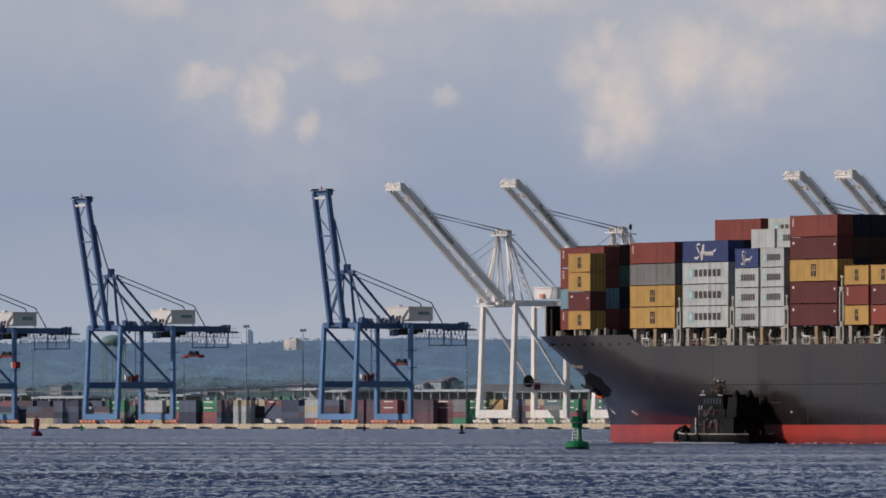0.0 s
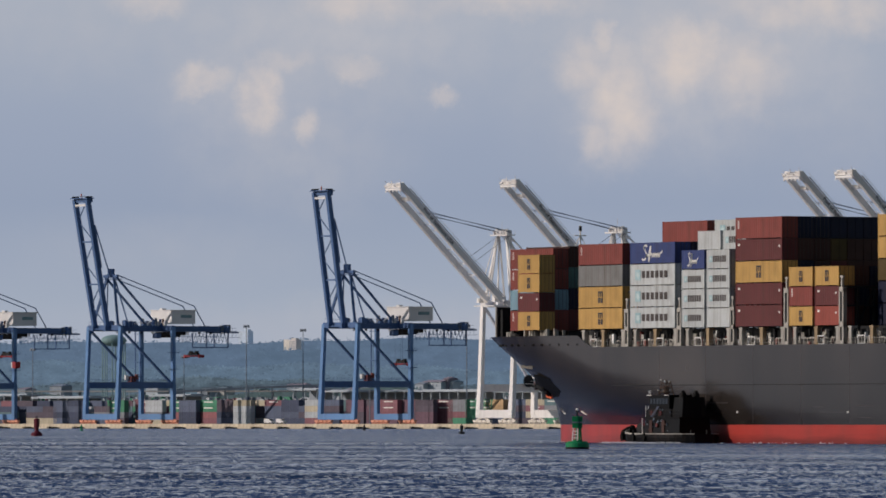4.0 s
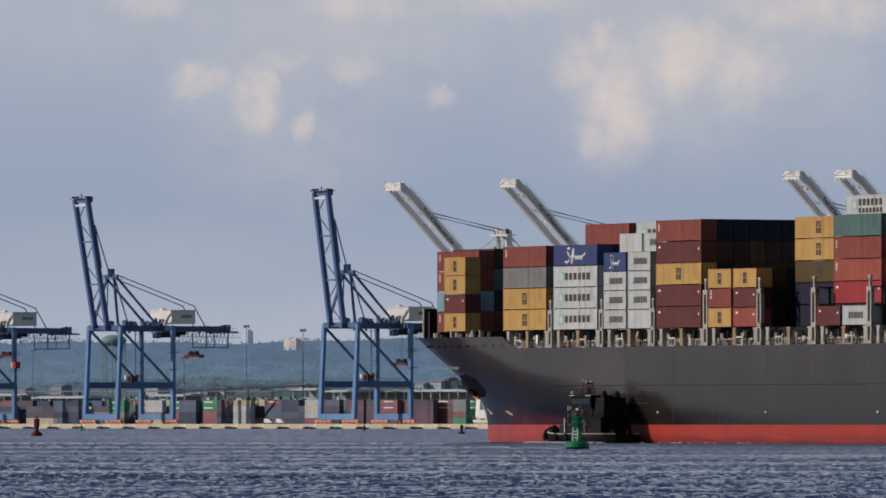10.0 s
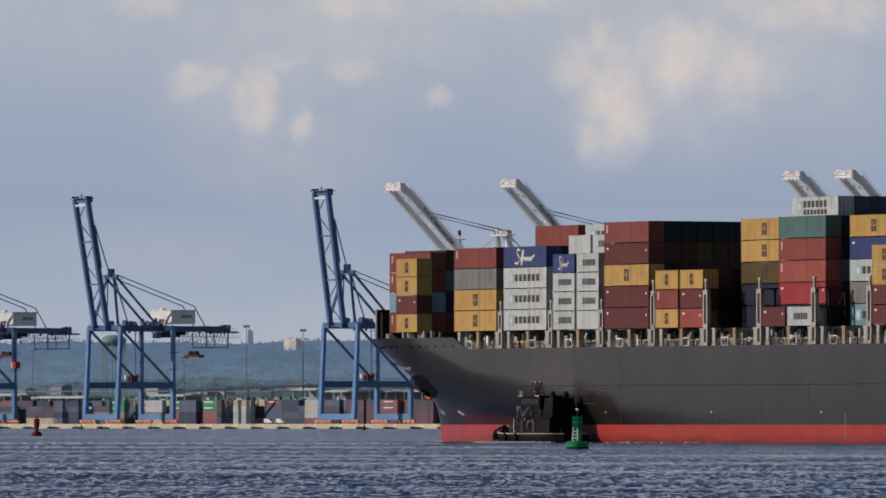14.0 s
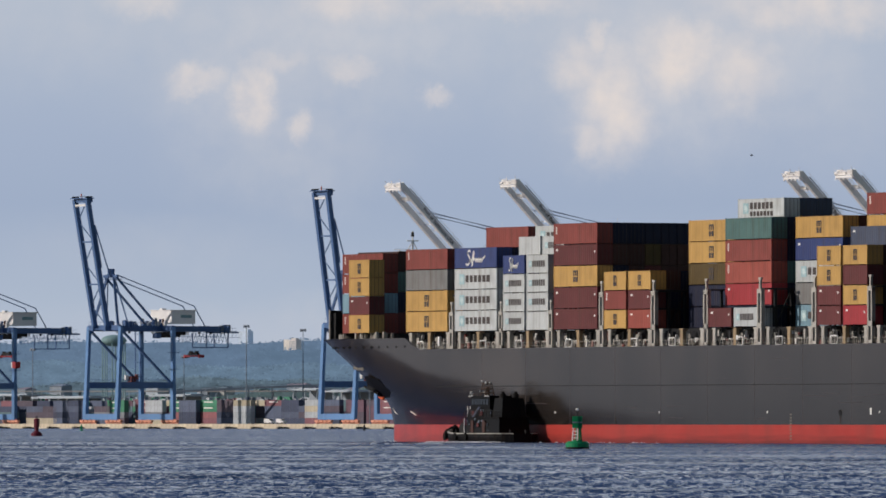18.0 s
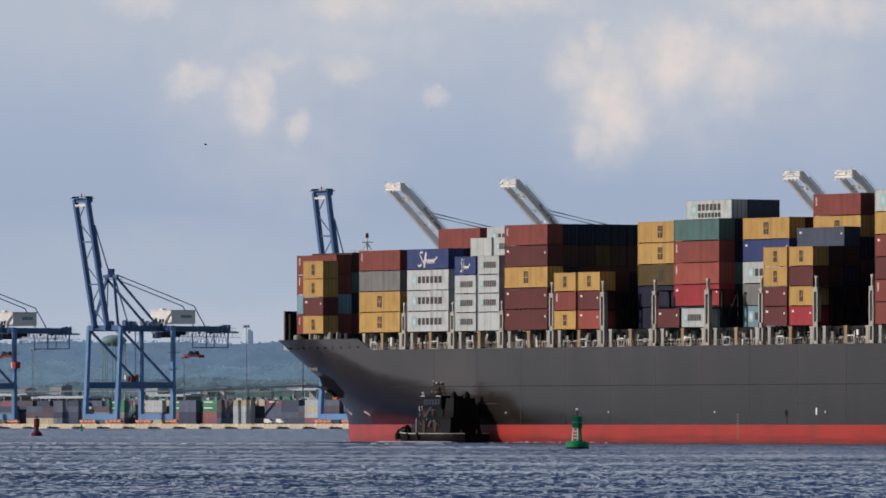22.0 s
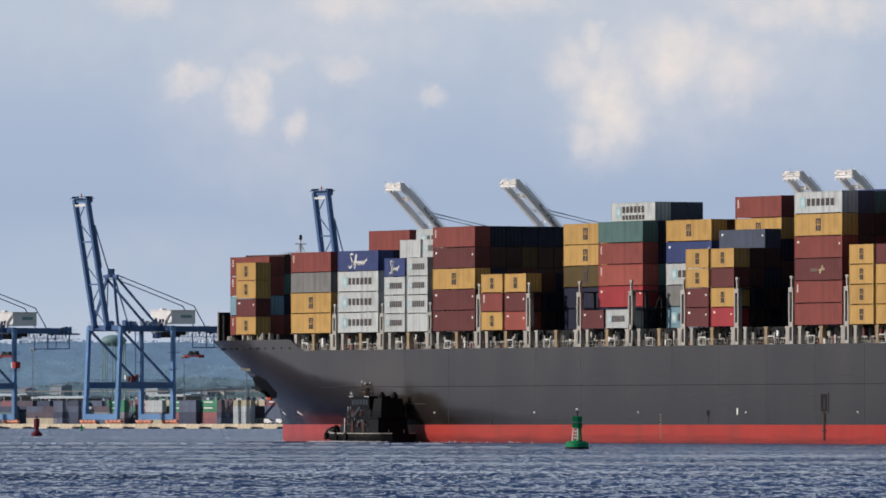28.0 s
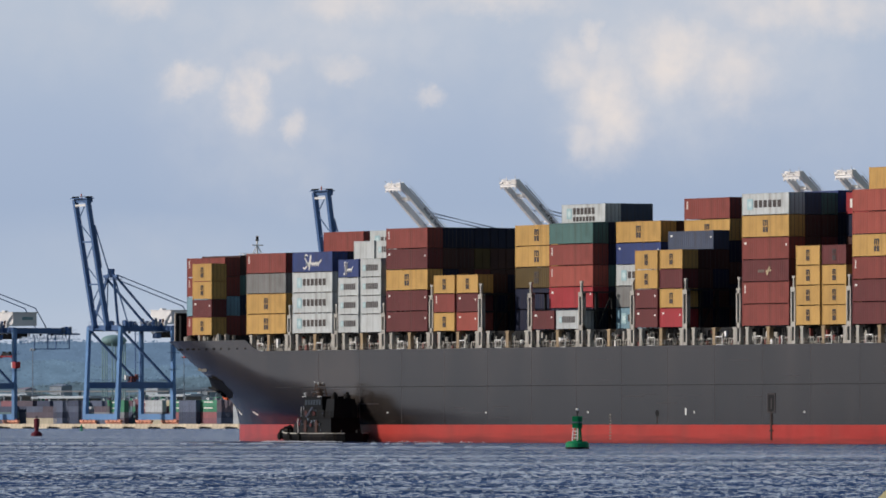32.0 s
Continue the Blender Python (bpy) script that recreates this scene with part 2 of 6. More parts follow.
# ---- water ----
def water_mesh():
    """One sheet: a fan of fine wave rows near by, coarser away, out past the far shore."""
    rows = list(np.arange(338, 470, 0.17))
    step = 0.17
    y = rows[-1]
    while y < 6000:
        step *= 1.013
        y += step
        rows.append(y)
    ys = np.array(rows)
    cols = 520
    fx = np.linspace(-1, 1, cols)
    half = 8 + ys * 0.05
    X = fx[None, :] * half[:, None]
    Y = np.repeat(ys[:, None], cols, 1)
    rng = np.random.RandomState(4)
    Z = np.zeros_like(X)
    for i in range(40):
        lam = 0.36 * (1.052 ** i) * rng.uniform(0.85, 1.15)
        a = 0.0031 * lam ** 0.8
        d = math.pi / 2 + rng.normal(0, 0.5)
        k = 2 * math.pi / lam
        Z += a * np.sin(k * (X * math.cos(d) + Y * math.sin(d)) + rng.uniform(0, 6.28))
    for lam, a, d in ((9.0, 0.012, 1.3), (14.0, 0.014, 1.75), (23.0, 0.016, 1.5)):
        Z += a * np.sin(2 * math.pi / lam * (X * math.cos(d) + Y * math.sin(d)))
    fade = np.clip((2400 - Y) / 1500, 0, 1)
    Z = Z * fade - 0.02
    me = bpy.data.meshes.new("water")
    n = len(ys)
    co = np.stack([X, Y, Z], -1).reshape(-1, 3).astype(np.float32)
    idx = np.arange(n * cols).reshape(n, cols)
    q = np.stack([idx[:-1, :-1], idx[:-1, 1:], idx[1:, 1:], idx[1:, :-1]], -1).reshape(-1, 4)
    me.vertices.add(len(co))
    me.vertices.foreach_set("co", co.ravel())
    me.loops.add(q.size)
    me.loops.foreach_set("vertex_index", q.ravel().astype(np.int32))
    me.polygons.add(len(q))
    me.polygons.foreach_set("loop_start", np.arange(0, q.size, 4, dtype=np.int32))
    me.polygons.foreach_set("use_smooth", np.ones(len(q), dtype=bool))
    me.update()
    me.validate()
    return me


def water_material():
    """Dark blue water; wind-wave faces, drawn out in long low streaks, lean towards the near shore."""
    m = bpy.data.materials.new("harbour_water")
    m.use_nodes = True
    N, L = m.node_tree.nodes, m.node_tree.links
    bs = N["Principled BSDF"]
    bs.inputs["Roughness"].default_value = 0.16
    bs.inputs["IOR"].default_value = 1.33
    tc = N.new("ShaderNodeTexCoord")

    def streaks(sx, sy, detail):
        mp = N.new("ShaderNodeMapping")
        mp.inputs["Scale"].default_value = (sx, sy, 1)
        L.new(tc.outputs["Object"], mp.inputs[0])
        n = N.new("ShaderNodeTexNoise")
        n.inputs["Scale"].default_value = 1.0
        n.inputs["Detail"].default_value = detail
        n.inputs["Roughness"].default_value = 0.6
        L.new(mp.outputs[0], n.inputs["Vector"])
        return n.outputs[0]

    def math2(op, a, b, c=None):
        k = N.new("ShaderNodeMath")
        k.operation = op
        for i, v in enumerate((a, b, c)):
            if v is None:
                continue
            if isinstance(v, (int, float)):
                k.inputs[i].default_value = v
            else:
                L.new(v, k.inputs[i])
        return k.outputs[0]

    fine, mid, wide, band = streaks(3.4, 0.62, 5), streaks(1.25, 0.2, 5), streaks(0.35, 0.05, 4), streaks(0.012, 0.016, 4)
    acc = math2("MULTIPLY", math2("SUBTRACT", fine, 0.5), 2.3)
    acc = math2("MULTIPLY_ADD", math2("SUBTRACT", mid, 0.5), 1.9, acc)
    acc = math2("MULTIPLY_ADD", math2("SUBTRACT", wide, 0.5), 0.35, acc)
    acc = math2("MULTIPLY_ADD", math2("SUBTRACT", 0.5, band), 0.5, acc)
    slick = math2("MULTIPLY", math2("SUBTRACT", streaks(0.004, 0.011, 1), 0.55), 20.0)
    calm = math2("SUBTRACT", 1.0, math2("MULTIPLY", math2("MINIMUM", math2("MAXIMUM", slick, 0.0), 1.0), 0.5))
    tilt = math2("MULTIPLY", math2("MAXIMUM", math2("ADD", acc, 0.235), 0.0), calm)
    side = math2("MULTIPLY", math2("SUBTRACT", mid, 0.5), 0.3)
    cx = N.new("ShaderNodeCombineXYZ")
    L.new(side, cx.inputs[0])
    L.new(math2("MULTIPLY", tilt, -1.0), cx.inputs[1])
    geo = N.new("ShaderNodeNewGeometry")
    ad = N.new("ShaderNodeVectorMath")
    ad.operation = "ADD"
    L.new(geo.outputs["Normal"], ad.inputs[0])
    L.new(cx.outputs[0], ad.inputs[1])
    nz = N.new("ShaderNodeVectorMath")
    nz.operation = "NORMALIZE"
    L.new(ad.outputs[0], nz.inputs[0])
    L.new(nz.outputs[0], bs.inputs["Normal"])
    ramp = N.new("ShaderNodeValToRGB")
    ramp.color_ramp.elements[0].position = 0.35
    ramp.color_ramp.elements[0].color = (0.017, 0.038, 0.11, 1)
    ramp.color_ramp.elements[1].position = 0.68
    ramp.color_ramp.elements[1].color = (0.046, 0.09, 0.225, 1)
    L.new(band, ramp.inputs[0])
    L.new(ramp.outputs[0], bs.inputs["Base Color"])
    return m


WATER = new("water", water_mesh())
WATER.data.materials.append(water_material())
tagged(WATER, "choppy blue-grey harbour water with small wind waves", "water", kind="structure")

# ---- sky backdrop with clouds ----
PX = 4960 / 18000        # metres on the backdrop for one unit of its cloud chart


SKY_GLOW = 1.6


def sky_material():
    m = bpy.data.materials.new("cloudy_evening_sky")
    m.use_nodes = True
    N, L = m.node_tree.nodes, m.node_tree.links
    for n in list(N):
        N.remove(n)
    out = N.new("ShaderNodeOutputMaterial")
    em = N.new("ShaderNodeEmission")
    L.new(em.outputs[0], out.inputs[0])
    tc = N.new("ShaderNodeTexCoord")
    mp = N.new("ShaderNodeMapping")
    mp.inputs["Scale"].default_value = (1 / PX, 1 / PX, 1 / PX)
    L.new(tc.outputs["Object"], mp.inputs[0])
    # ragged edges: warp the chart by two scales of noise
    n1 = N.new("ShaderNodeTexNoise")
    n1.inputs["Scale"].default_value = 0.009
    n1.inputs["Detail"].default_value = 8
    n1.inputs["Roughness"].default_value = 0.68
    L.new(mp.outputs[0], n1.inputs["Vector"])
    sb = N.new("ShaderNodeVectorMath")
    sb.operation = "SUBTRACT"
    sb.inputs[1].default_value = (0.5, 0.5, 0.5)
    L.new(n1.outputs["Color"], sb.inputs[0])
    sc = N.new("ShaderNodeVectorMath")
    sc.operation = "MULTIPLY_ADD"
    sc.inputs[1].default_value = (95, 0, 105)
    L.new(sb.outputs[0], sc.inputs[0])
    L.new(mp.outputs[0], sc.inputs[2])
    # clear sky, darker above, paler and greyer at the horizon
    sep = N.new("ShaderNodeSeparateXYZ")
    L.new(mp.outputs[0], sep.inputs[0])
    mz = N.new("ShaderNodeMapRange")
    mz.inputs["From Min"].default_value = 100
    mz.inputs["From Max"].default_value = 780
    L.new(sep.outputs[2], mz.inputs["Value"])
    ramp = N.new("ShaderNodeValToRGB")
    e = ramp.color_ramp.elements
    e[0].position, e[0].color = 0.0, (*lin(166, 173, 188), 1)
    e[1].position, e[1].color = 1.0, (*lin(164, 172, 186), 1)
    for p, c in ((0.16, (158, 168, 185)), (0.42, (146, 158, 180)), (0.6, (150, 161, 182)), (0.8, (156, 166, 184))):
        k = e.new(p)
        k.color = (*lin(*c), 1)
    L.new(mz.outputs[0], ramp.inputs[0])
    colour = ramp.outputs[0]

    def puff(cx, cy, rx, ry, soft, strength):
        nonlocal colour, acc
        a = N.new("ShaderNodeVectorMath")
        a.operation = "SUBTRACT"
        a.inputs[1].default_value = (cx - 784, 0, 746 - cy)
        L.new(sc.outputs[0], a.inputs[0])
        b = N.new("ShaderNodeVectorMath")
        b.operation = "MULTIPLY"
        b.inputs[1].default_value = (1 / rx, 0, 1 / ry)
        L.new(a.outputs[0], b.inputs[0])
        l = N.new("ShaderNodeVectorMath")
        l.operation = "LENGTH"
        L.new(b.outputs[0], l.inputs[0])
        r = N.new("ShaderNodeMapRange")
        r.interpolation_type = "SMOOTHSTEP"
        r.inputs["From Min"].default_value = 1.0
        r.inputs["From Max"].default_value = 1.0 - soft
        r.inputs["To Max"].default_value = strength
        L.new(l.outputs["Value"], r.inputs["Value"])
        if acc is None:
            acc = r.outputs[0]
        else:
            mx = N.new("ShaderNodeMath")
            mx.operation = "MAXIMUM"
            L.new(acc, mx.inputs[0])
            L.new(r.outputs[0], mx.inputs[1])
            acc = mx.outputs[0]

    def lay(rgb, grain=0.35):
        nonlocal colour, acc
        n = N.new("ShaderNodeTexNoise")
        n.inputs["Scale"].default_value = 0.02
        n.inputs["Detail"].default_value = 5
        L.new(mp.outputs[0], n.inputs["Vector"])
        g = N.new("ShaderNodeMapRange")
        g.inputs["From Min"].default_value = 0.3
        g.inputs["From Max"].default_value = 0.65
        g.inputs["To Min"].default_value = 1 - grain
        L.new(n.outputs[0], g.inputs["Value"])
        k = N.new("ShaderNodeMath")
        k.operation = "MULTIPLY"
        L.new(acc, k.inputs[0])
        L.new(g.outputs[0], k.inputs[1])
        mx = N.new("ShaderNodeMix")
        mx.data_type = "RGBA"
        L.new(k.outputs[0], mx.inputs["Factor"])
        L.new(colour, mx.inputs["A"])
        mx.inputs["B"].default_value = (*lin(*rgb), 1)
        colour = mx.outputs["Result"]
        acc = None

    acc = None
    for q in ((560, 70, 560, 240, 1, 0.75), (1200, 60, 520, 330, 1, 0.8), (150, 40, 420, 170, 1, 0.5),
              (800, 575, 900, 70, 1, 0.5), (520, 260, 300, 190, 1, 0.6), (300, 440, 400, 90, 1, 0.25), (1500, 150, 300, 260, 1, 0.4)):
        puff(*q)
    lay((176, 178, 187), 0.45)
    for q in ((1190, 140, 260, 190, 1, 0.45), (1090, 215, 130, 130, 1, 0.4), (420, 170, 190, 110, 1, 0.3), (640, 60, 420, 90, 1, 0.3), (1420, 110, 170, 140, 1, 0.3)):
        puff(*q)
    lay((192, 190, 194), 0.4)
    for q in ((1215, 100, 115, 105, 0.9, 0.95), (1100, 185, 90, 150, 0.9, 0.9), (1040, 120, 75, 85, 0.9, 0.65), (1325, 130, 110, 110, 0.9, 0.65),
              (462, 172, 50, 88, 0.8, 0.85), (362, 143, 72, 38, 0.8, 0.62), (545, 218, 30, 45, 0.8, 0.62), (632, 120, 66, 30, 0.8, 0.45),
              (265, 5, 100, 45, 0.9, 0.6), (640, 0, 140, 50, 0.9, 0.65), (900, 0, 220, 45, 0.9, 0.6), (785, 175, 36, 28, 0.8, 0.6),
              (1450, 15, 280, 70, 0.9, 0.7), (1072, 70, 32, 48, 0.8, 0.7), (500, 112, 70, 26, 0.8, 0.35), (1060, 245, 50, 50, 0.9, 0.6)):
        puff(*q)
    lay((208, 197, 192), 0.5)
    L.new(colour, em.inputs[0])
    em.inputs[1].default_value = SKY_GLOW
    return m


def sky_backdrop():
    bm = bmesh.new()
    nx = 16
    xs = [-16000, -9000, -4000, -1500] + [-640 + 80 * i for i in range(nx + 1)] + [1500, 4000, 9000, 16000]
    nx = len(xs) - 1
    lo = [bm.verts.new((x, 0, -900 if abs(x) > 700 else -2)) for x in xs]
    hi = [bm.verts.new((x, 0, 2400)) for x in xs]
    for i in range(nx):
        bm.faces.new((lo[i], lo[i + 1], hi[i + 1], hi[i]))
    ob = part("sky_backdrop", bm, sky_material())
    ob.location = (0, 4960, CAM_H)
    return tagged(ob, "pale blue evening sky with soft warm-lit clouds", "sky", kind="structure")


SKY = sky_backdrop()

# ---- container ship ----
B2 = 20.0               # half breadth
WL_RED = 2.45
U_AFT = -215.0
SHIP = new("container_ship")
tagged(SHIP, "large charcoal-hulled container ship with red boot topping, under way", "ship")


def half_breadth(u, z):
    v = max(0.0, min(1.0, (z - 2.6) / 12.0))
    f = (1.08 * v * v / (v + 0.08)) ** 0.7
    t = max(0.0, min(1.0, (stem_at(z) - u) / (98 - 60 * f)))
    b = B2 * (1 - (1 - t) ** (1.8 + 1.6 * f))
    if u < U_AFT + 30:
        k = (U_AFT + 30 - u) / 30
        b *= 1 - 0.25 * k * k * (1 - 0.6 * v)
    return b


def stem_at(z):
    return 55.75 + 5.75 * max(0.0, min(1.0, (z - 2.6) / 12.0))


def sheer(u):
    return 13.0 + 1.6 * max(0.0, min(1.0, (u - 11.5) / 3.0))


def hull_shell(zs, top=False):
    """Both sides from the stem aft, between the levels zs (fractions of the sheer where top)."""
    bm = bmesh.new()
    ts = [0, 0.004, 0.012, 0.025, 0.04, 0.06, 0.085, 0.11, 0.14, 0.158, 0.169, 0.175, 0.182, 0.2, 0.24, 0.28, 0.33, 0.4, 0.48, 0.56, 0.64, 0.72, 0.8, 0.88, 0.94, 1]
    sides = []
    for sgn in (-1, 1):
        grid = []
        for tt in ts:
            col = []
            for z0 in zs:
                z = z0
                for _ in range(3):
                    u = stem_at(z) + (U_AFT - stem_at(z)) * tt
                    if top:
                        z = WL_RED + (sheer(u) - WL_RED) * z0
                b = half_breadth(u, z) if tt > 0 else 0.0
                col.append(bm.verts.new((u, -B2 + sgn * b * 1.0, z)))
            grid.append(col)
        sides.append(grid)
        for i in range(len(ts) - 1):
            for j in range(len(zs) - 1):
                bm.faces.new((grid[i][j], grid[i + 1][j], grid[i + 1][j + 1], grid[i][j + 1]))
    for j in range(len(zs) - 1):     # transom
        bm.faces.new((sides[0][-1][j], sides[1][-1][j], sides[1][-1][j + 1], sides[0][-1][j + 1]))
    bmesh.ops.remove_doubles(bm, verts=bm.verts, dist=0.001)
    return bm, ts


bm, _ = hull_shell([0, .05, .1, .16, .22, .29, .36, .44, .52, .6, .68, .76, .84, .92, 1.0], True)
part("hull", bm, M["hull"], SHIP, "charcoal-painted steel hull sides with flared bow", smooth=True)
bm, _ = hull_shell([-4, -1.5, 0, 1.2, WL_RED])
part("boot_topping", bm, M["boot"], SHIP, "faded red anti-fouling band at the waterline", smooth=True)

bm = bmesh.new()      # weather deck
us = [59.5, 58, 56, 52, 48, 43, 38, 30, 20, 8, -20, -80, -150, U_AFT + 30, U_AFT + 15, U_AFT + 1]
prev = None
for u in us:
    b = max(0.1, half_breadth(u, 12.9) - 0.15)
    row = (bm.verts.new((u, -B2 - b, 12.85)), bm.verts.new((u, -B2 + b, 12.85)))
    if prev:
        bm.faces.new((prev[0], prev[1], row[1], row[0]))
    prev = row
part("deck", bm, M["deck"], SHIP, "red-oxide weather deck")

BAY_U = {"A": 38.4, "B": 14.4}
for _i, _n in enumerate("CDEFGHIJKLMN"):
    BAY_U[_n] = -14.3 * _i
Z0 = 15.38

# pedestals along the ship's side, hatch coaming, lashing bridges
post_me = mesh_of(boxes((-0.34, 0.34, -0.5, 0.1, 12.95, 15.2), (-0.5, 0.5, -0.7, 0.12, 15.08, 15.34), (-0.48, 0.48, -0.55, 0.11, 12.95, 13.2)), "pedestal", M["cream"])
post_b = mesh_of(boxes((-0.36, 0.36, -0.5, 0.1, 12.95, 15.2), (-0.5, 0.5, -0.7, 0.12, 15.08, 15.34), (-0.48, 0.48, -0.55, 0.11, 12.95, 13.2)), "pedestal", M["post_tan"])
brk_me = mesh_of(boxes((-0.42, 0.42, -0.9, -0.75, 14.0, 14.62)), "bracket", M["cream"])
frame_me = mesh_of(boxes((-0.95, 0.95, -0.06, 0.06, 0.0, 0.14), (-0.95, 0.95, -0.06, 0.06, 1.05, 1.2), (-0.95, -0.82, -0.06, 0.06, 0.0, 1.2), (0.82, 0.95, -0.06, 0.06, 0.0, 1.2)), "hatch_frame", M["house_white"])
bin_me = mesh_of(boxes((-0.7, 0.7, -0.05, 0.05, 0.05, 0.16), (-0.7, 0.7, -0.05, 0.05, 0.92, 1.04), (-0.7, -0.58, -0.05, 0.05, 0.0, 1.04), (0.58, 0.7, -0.05, 0.05, 0.0, 1.04), (-0.06, 0.06, -0.05, 0.05, 0.16, 0.92), (-0.7, 0.7, -0.5, -0.42, 0.05, 0.5)), "lashing_bin", M["cream"])
tall_me = mesh_of(boxes((-0.6, -0.3, -0.45, 0.08, 12.95, 20.2), (0.3, 0.6, -0.45, 0.08, 12.95, 20.2), (-0.6, 0.6, -0.45, 0.08, 19.8, 20.4),
                        (-0.6, 0.6, -0.45, 0.08, 12.95, 13.4), (-0.6, 0.6, -0.45, 0.08, 15.2, 15.9), (-0.15, 0.15, -0.3, 0.0, 20.4, 21.6), (-0.35, 0.35, -0.3, 0.0, 21.6, 21.9)), "lashing_post", M["cream"])
low_me = mesh_of(boxes((-0.55, -0.28, -0.45, 0.08, 12.95, 17.7), (0.28, 0.55, -0.45, 0.08, 12.95, 17.7), (-0.55, 0.55, -0.45, 0.08, 17.6, 18.1),
                       (-0.55, 0.55, -0.45, 0.08, 12.95, 13.4), (-0.55, 0.55, -0.45, 0.08, 15.2, 15.7), (-0.12, 0.12, -0.3, 0.0, 18.1, 19.2), (-0.28, 0.28, -0.3, 0.0, 19.2, 19.5)), "lashing_post", M["cream"])
for n, u0 in BAY_U.items():
    if n == "A":
        continue
    for du in (-0.6, -6.1, -11.6):
        p = part("pedestal", post_me if du != -6.1 else post_b, None, SHIP)
        p.location = (u0 + du, -0.5, 0)
        if du != -11.6:
            p = part("bracket", brk_me, None, SHIP)
            p.location = (u0 + du - 0.85, -0.3, 0)
        if du != -0.6:
            p = part("bracket", brk_me, None, SHIP)
            p.location = (u0 + du + 0.85, -0.3, 0)
    for du in (-2.4, -4.6, -8.2, -10.2):
        p = part("lashing_bin", bin_me, None, SHIP, "white steel lashing gear bin on the side deck")
        p.location = (u0 + du, -0.75, 12.9)
    p = part("gear_frame", frame_me, None, SHIP, "white steel gear frame on the side deck")
    p.location = (u0 - 3.4 - (3.9 if n in "CFHKM" else 0.0), -0.5, 12.95)
    p = part("lashing_post", low_me if n in "BCD" else tall_me, None, SHIP, "cream-painted lashing bridge post")
    p.location = (u0 - 13.25, -0.1, 0)
    bm = boxes((u0 - 13.7, u0 - 12.75, -37, -0.6, 14.9, 15.25), (u0 - 13.7, u0 - 12.75, -37, -0.6, 17.9, 18.1), (u0 - 13.7, u0 - 12.75, -37, -0.6, 20.3, 20.5))
    for r in range(1, 15):
        box(bm, u0 - 13.4, u0 - 13.05, -r * 2.5 - 0.15, -r * 2.5 + 0.15, 12.9, 20.4)
        if r % 4 == 1:
            beam(bm, (u0 - 13.2, -r * 2.5, 15.2), (u0 - 13.2, -r * 2.5 - 2.5, 20.3), 0.18)
    part("lashing_bridge", bm, M["clutter"], SHIP, "dark steel lashing bridge with diagonal braces")
bm = boxes((-172, 15.5, -36.5, -2.2, 12.85, 15.34), (26, 39, -36.5, -5, 12.85, 15.3))
part("hatch_coaming", bm, M["clutter"], SHIP, "dark hatch coamings")
rng = random.Random(3)
FIT = {"clutter": bmesh.new(), "house_white": bmesh.new(), "cream": bmesh.new(), "brick": bmesh.new()}
u = 13.0
while u > -171:
    b = FIT[rng.choice(["clutter", "clutter", "clutter", "house_white", "cream", "brick"])]
    w, h, dp = rng.uniform(0.1, 0.6), rng.uniform(0.2, 1.3), rng.uniform(0.4, 1.9)
    z = 12.86 if rng.random() < 0.6 else rng.uniform(13.2, 14.4)
    box(b, u - w, u, -dp - 0.4, -dp, z, min(15.0, z + h))
    if rng.random() < 0.4:
        rod(FIT["clutter"], (u, -0.6, 12.86), (u - rng.uniform(-1, 1), -0.9, 15.1), 0.06, 4)
    u -= rng.uniform(0.15, 0.5)
for k, b in FIT.items():
    part("deck_gear", b, M[k], SHIP, "assorted vents, valves and lashing gear on the side deck")["kind"] = "stuff"
bm = bmesh.new()
u = 12.5
while u > -170:                       # side railing
    rod(bm, (u, -0.25, 12.9), (u, -0.25, 13.75), 0.03, 4)
    u -= 1.6
for z in (13.3, 13.75):
    beam(bm, (12.5, -0.25, z), (-170, -0.25, z), 0.035)
part("railing", bm, M["cream"], SHIP, "white side railing")

bm = bmesh.new()
for k in range(26):
    u = rng.uniform(18, 43)
    y = -B2 + half_breadth(u, 13) - rng.uniform(0.4, 1.6)
    box(bm, u - rng.uniform(0.1, 0.4), u, y - 0.4, y, 12.86, 14.6 + rng.uniform(0.0, 1.0))
part("foredeck_gear", bm, M["cream"], SHIP, "vents and bollards behind the bulwark")["kind"] = "stuff"

# breakwater, foremast, anchor pocket
bm = boxes((46.0, 46.3, -35.4, -4.6, 14.3, 18.8))
for k in range(8):
    box(bm, 45.3, 46.0, -34.6 + k * 4.2, -34.4 + k * 4.2, 14.3, 18.4)
for z in (14.5, 16, 17.5, 18.6):
    box(bm, 45.8, 46.0, -35.6, -4.6, z, z + 0.15)
part("breakwater", bm, M["clutter"], SHIP, "dark ribbed steel breakwater across the foredeck")
part("breakwater_edge", boxes((46.1, 46.4, -4.6, -4.45, 14.4, 18.9)), M["cream"], SHIP, "white edge plate of the breakwater")

def on_side(u, z, out=0.0):
    """A point on the port side of the hull."""
    return Vector((u, -B2 + half_breadth(u, z) + out, z))


bm = bmesh.new()
_pts = [on_side(u, 7.75, 0.015) for u in range(6, -201, -6)]
for p, q in zip(_pts[:-1], _pts[1:]):
    beam(bm, p, q, 0.05, 0.1)
part("plate_seam", bm, M["clutter"], SHIP, "dark horizontal plate seam")
for i in range(14):
    u = -8.0 - 12.6 * i
    part("plate_joint", boxes((u - 0.04, u + 0.04, -0.05, 0.008, 2.6, 12.6)), M["scuff"], SHIP, "faint upright plate joint")
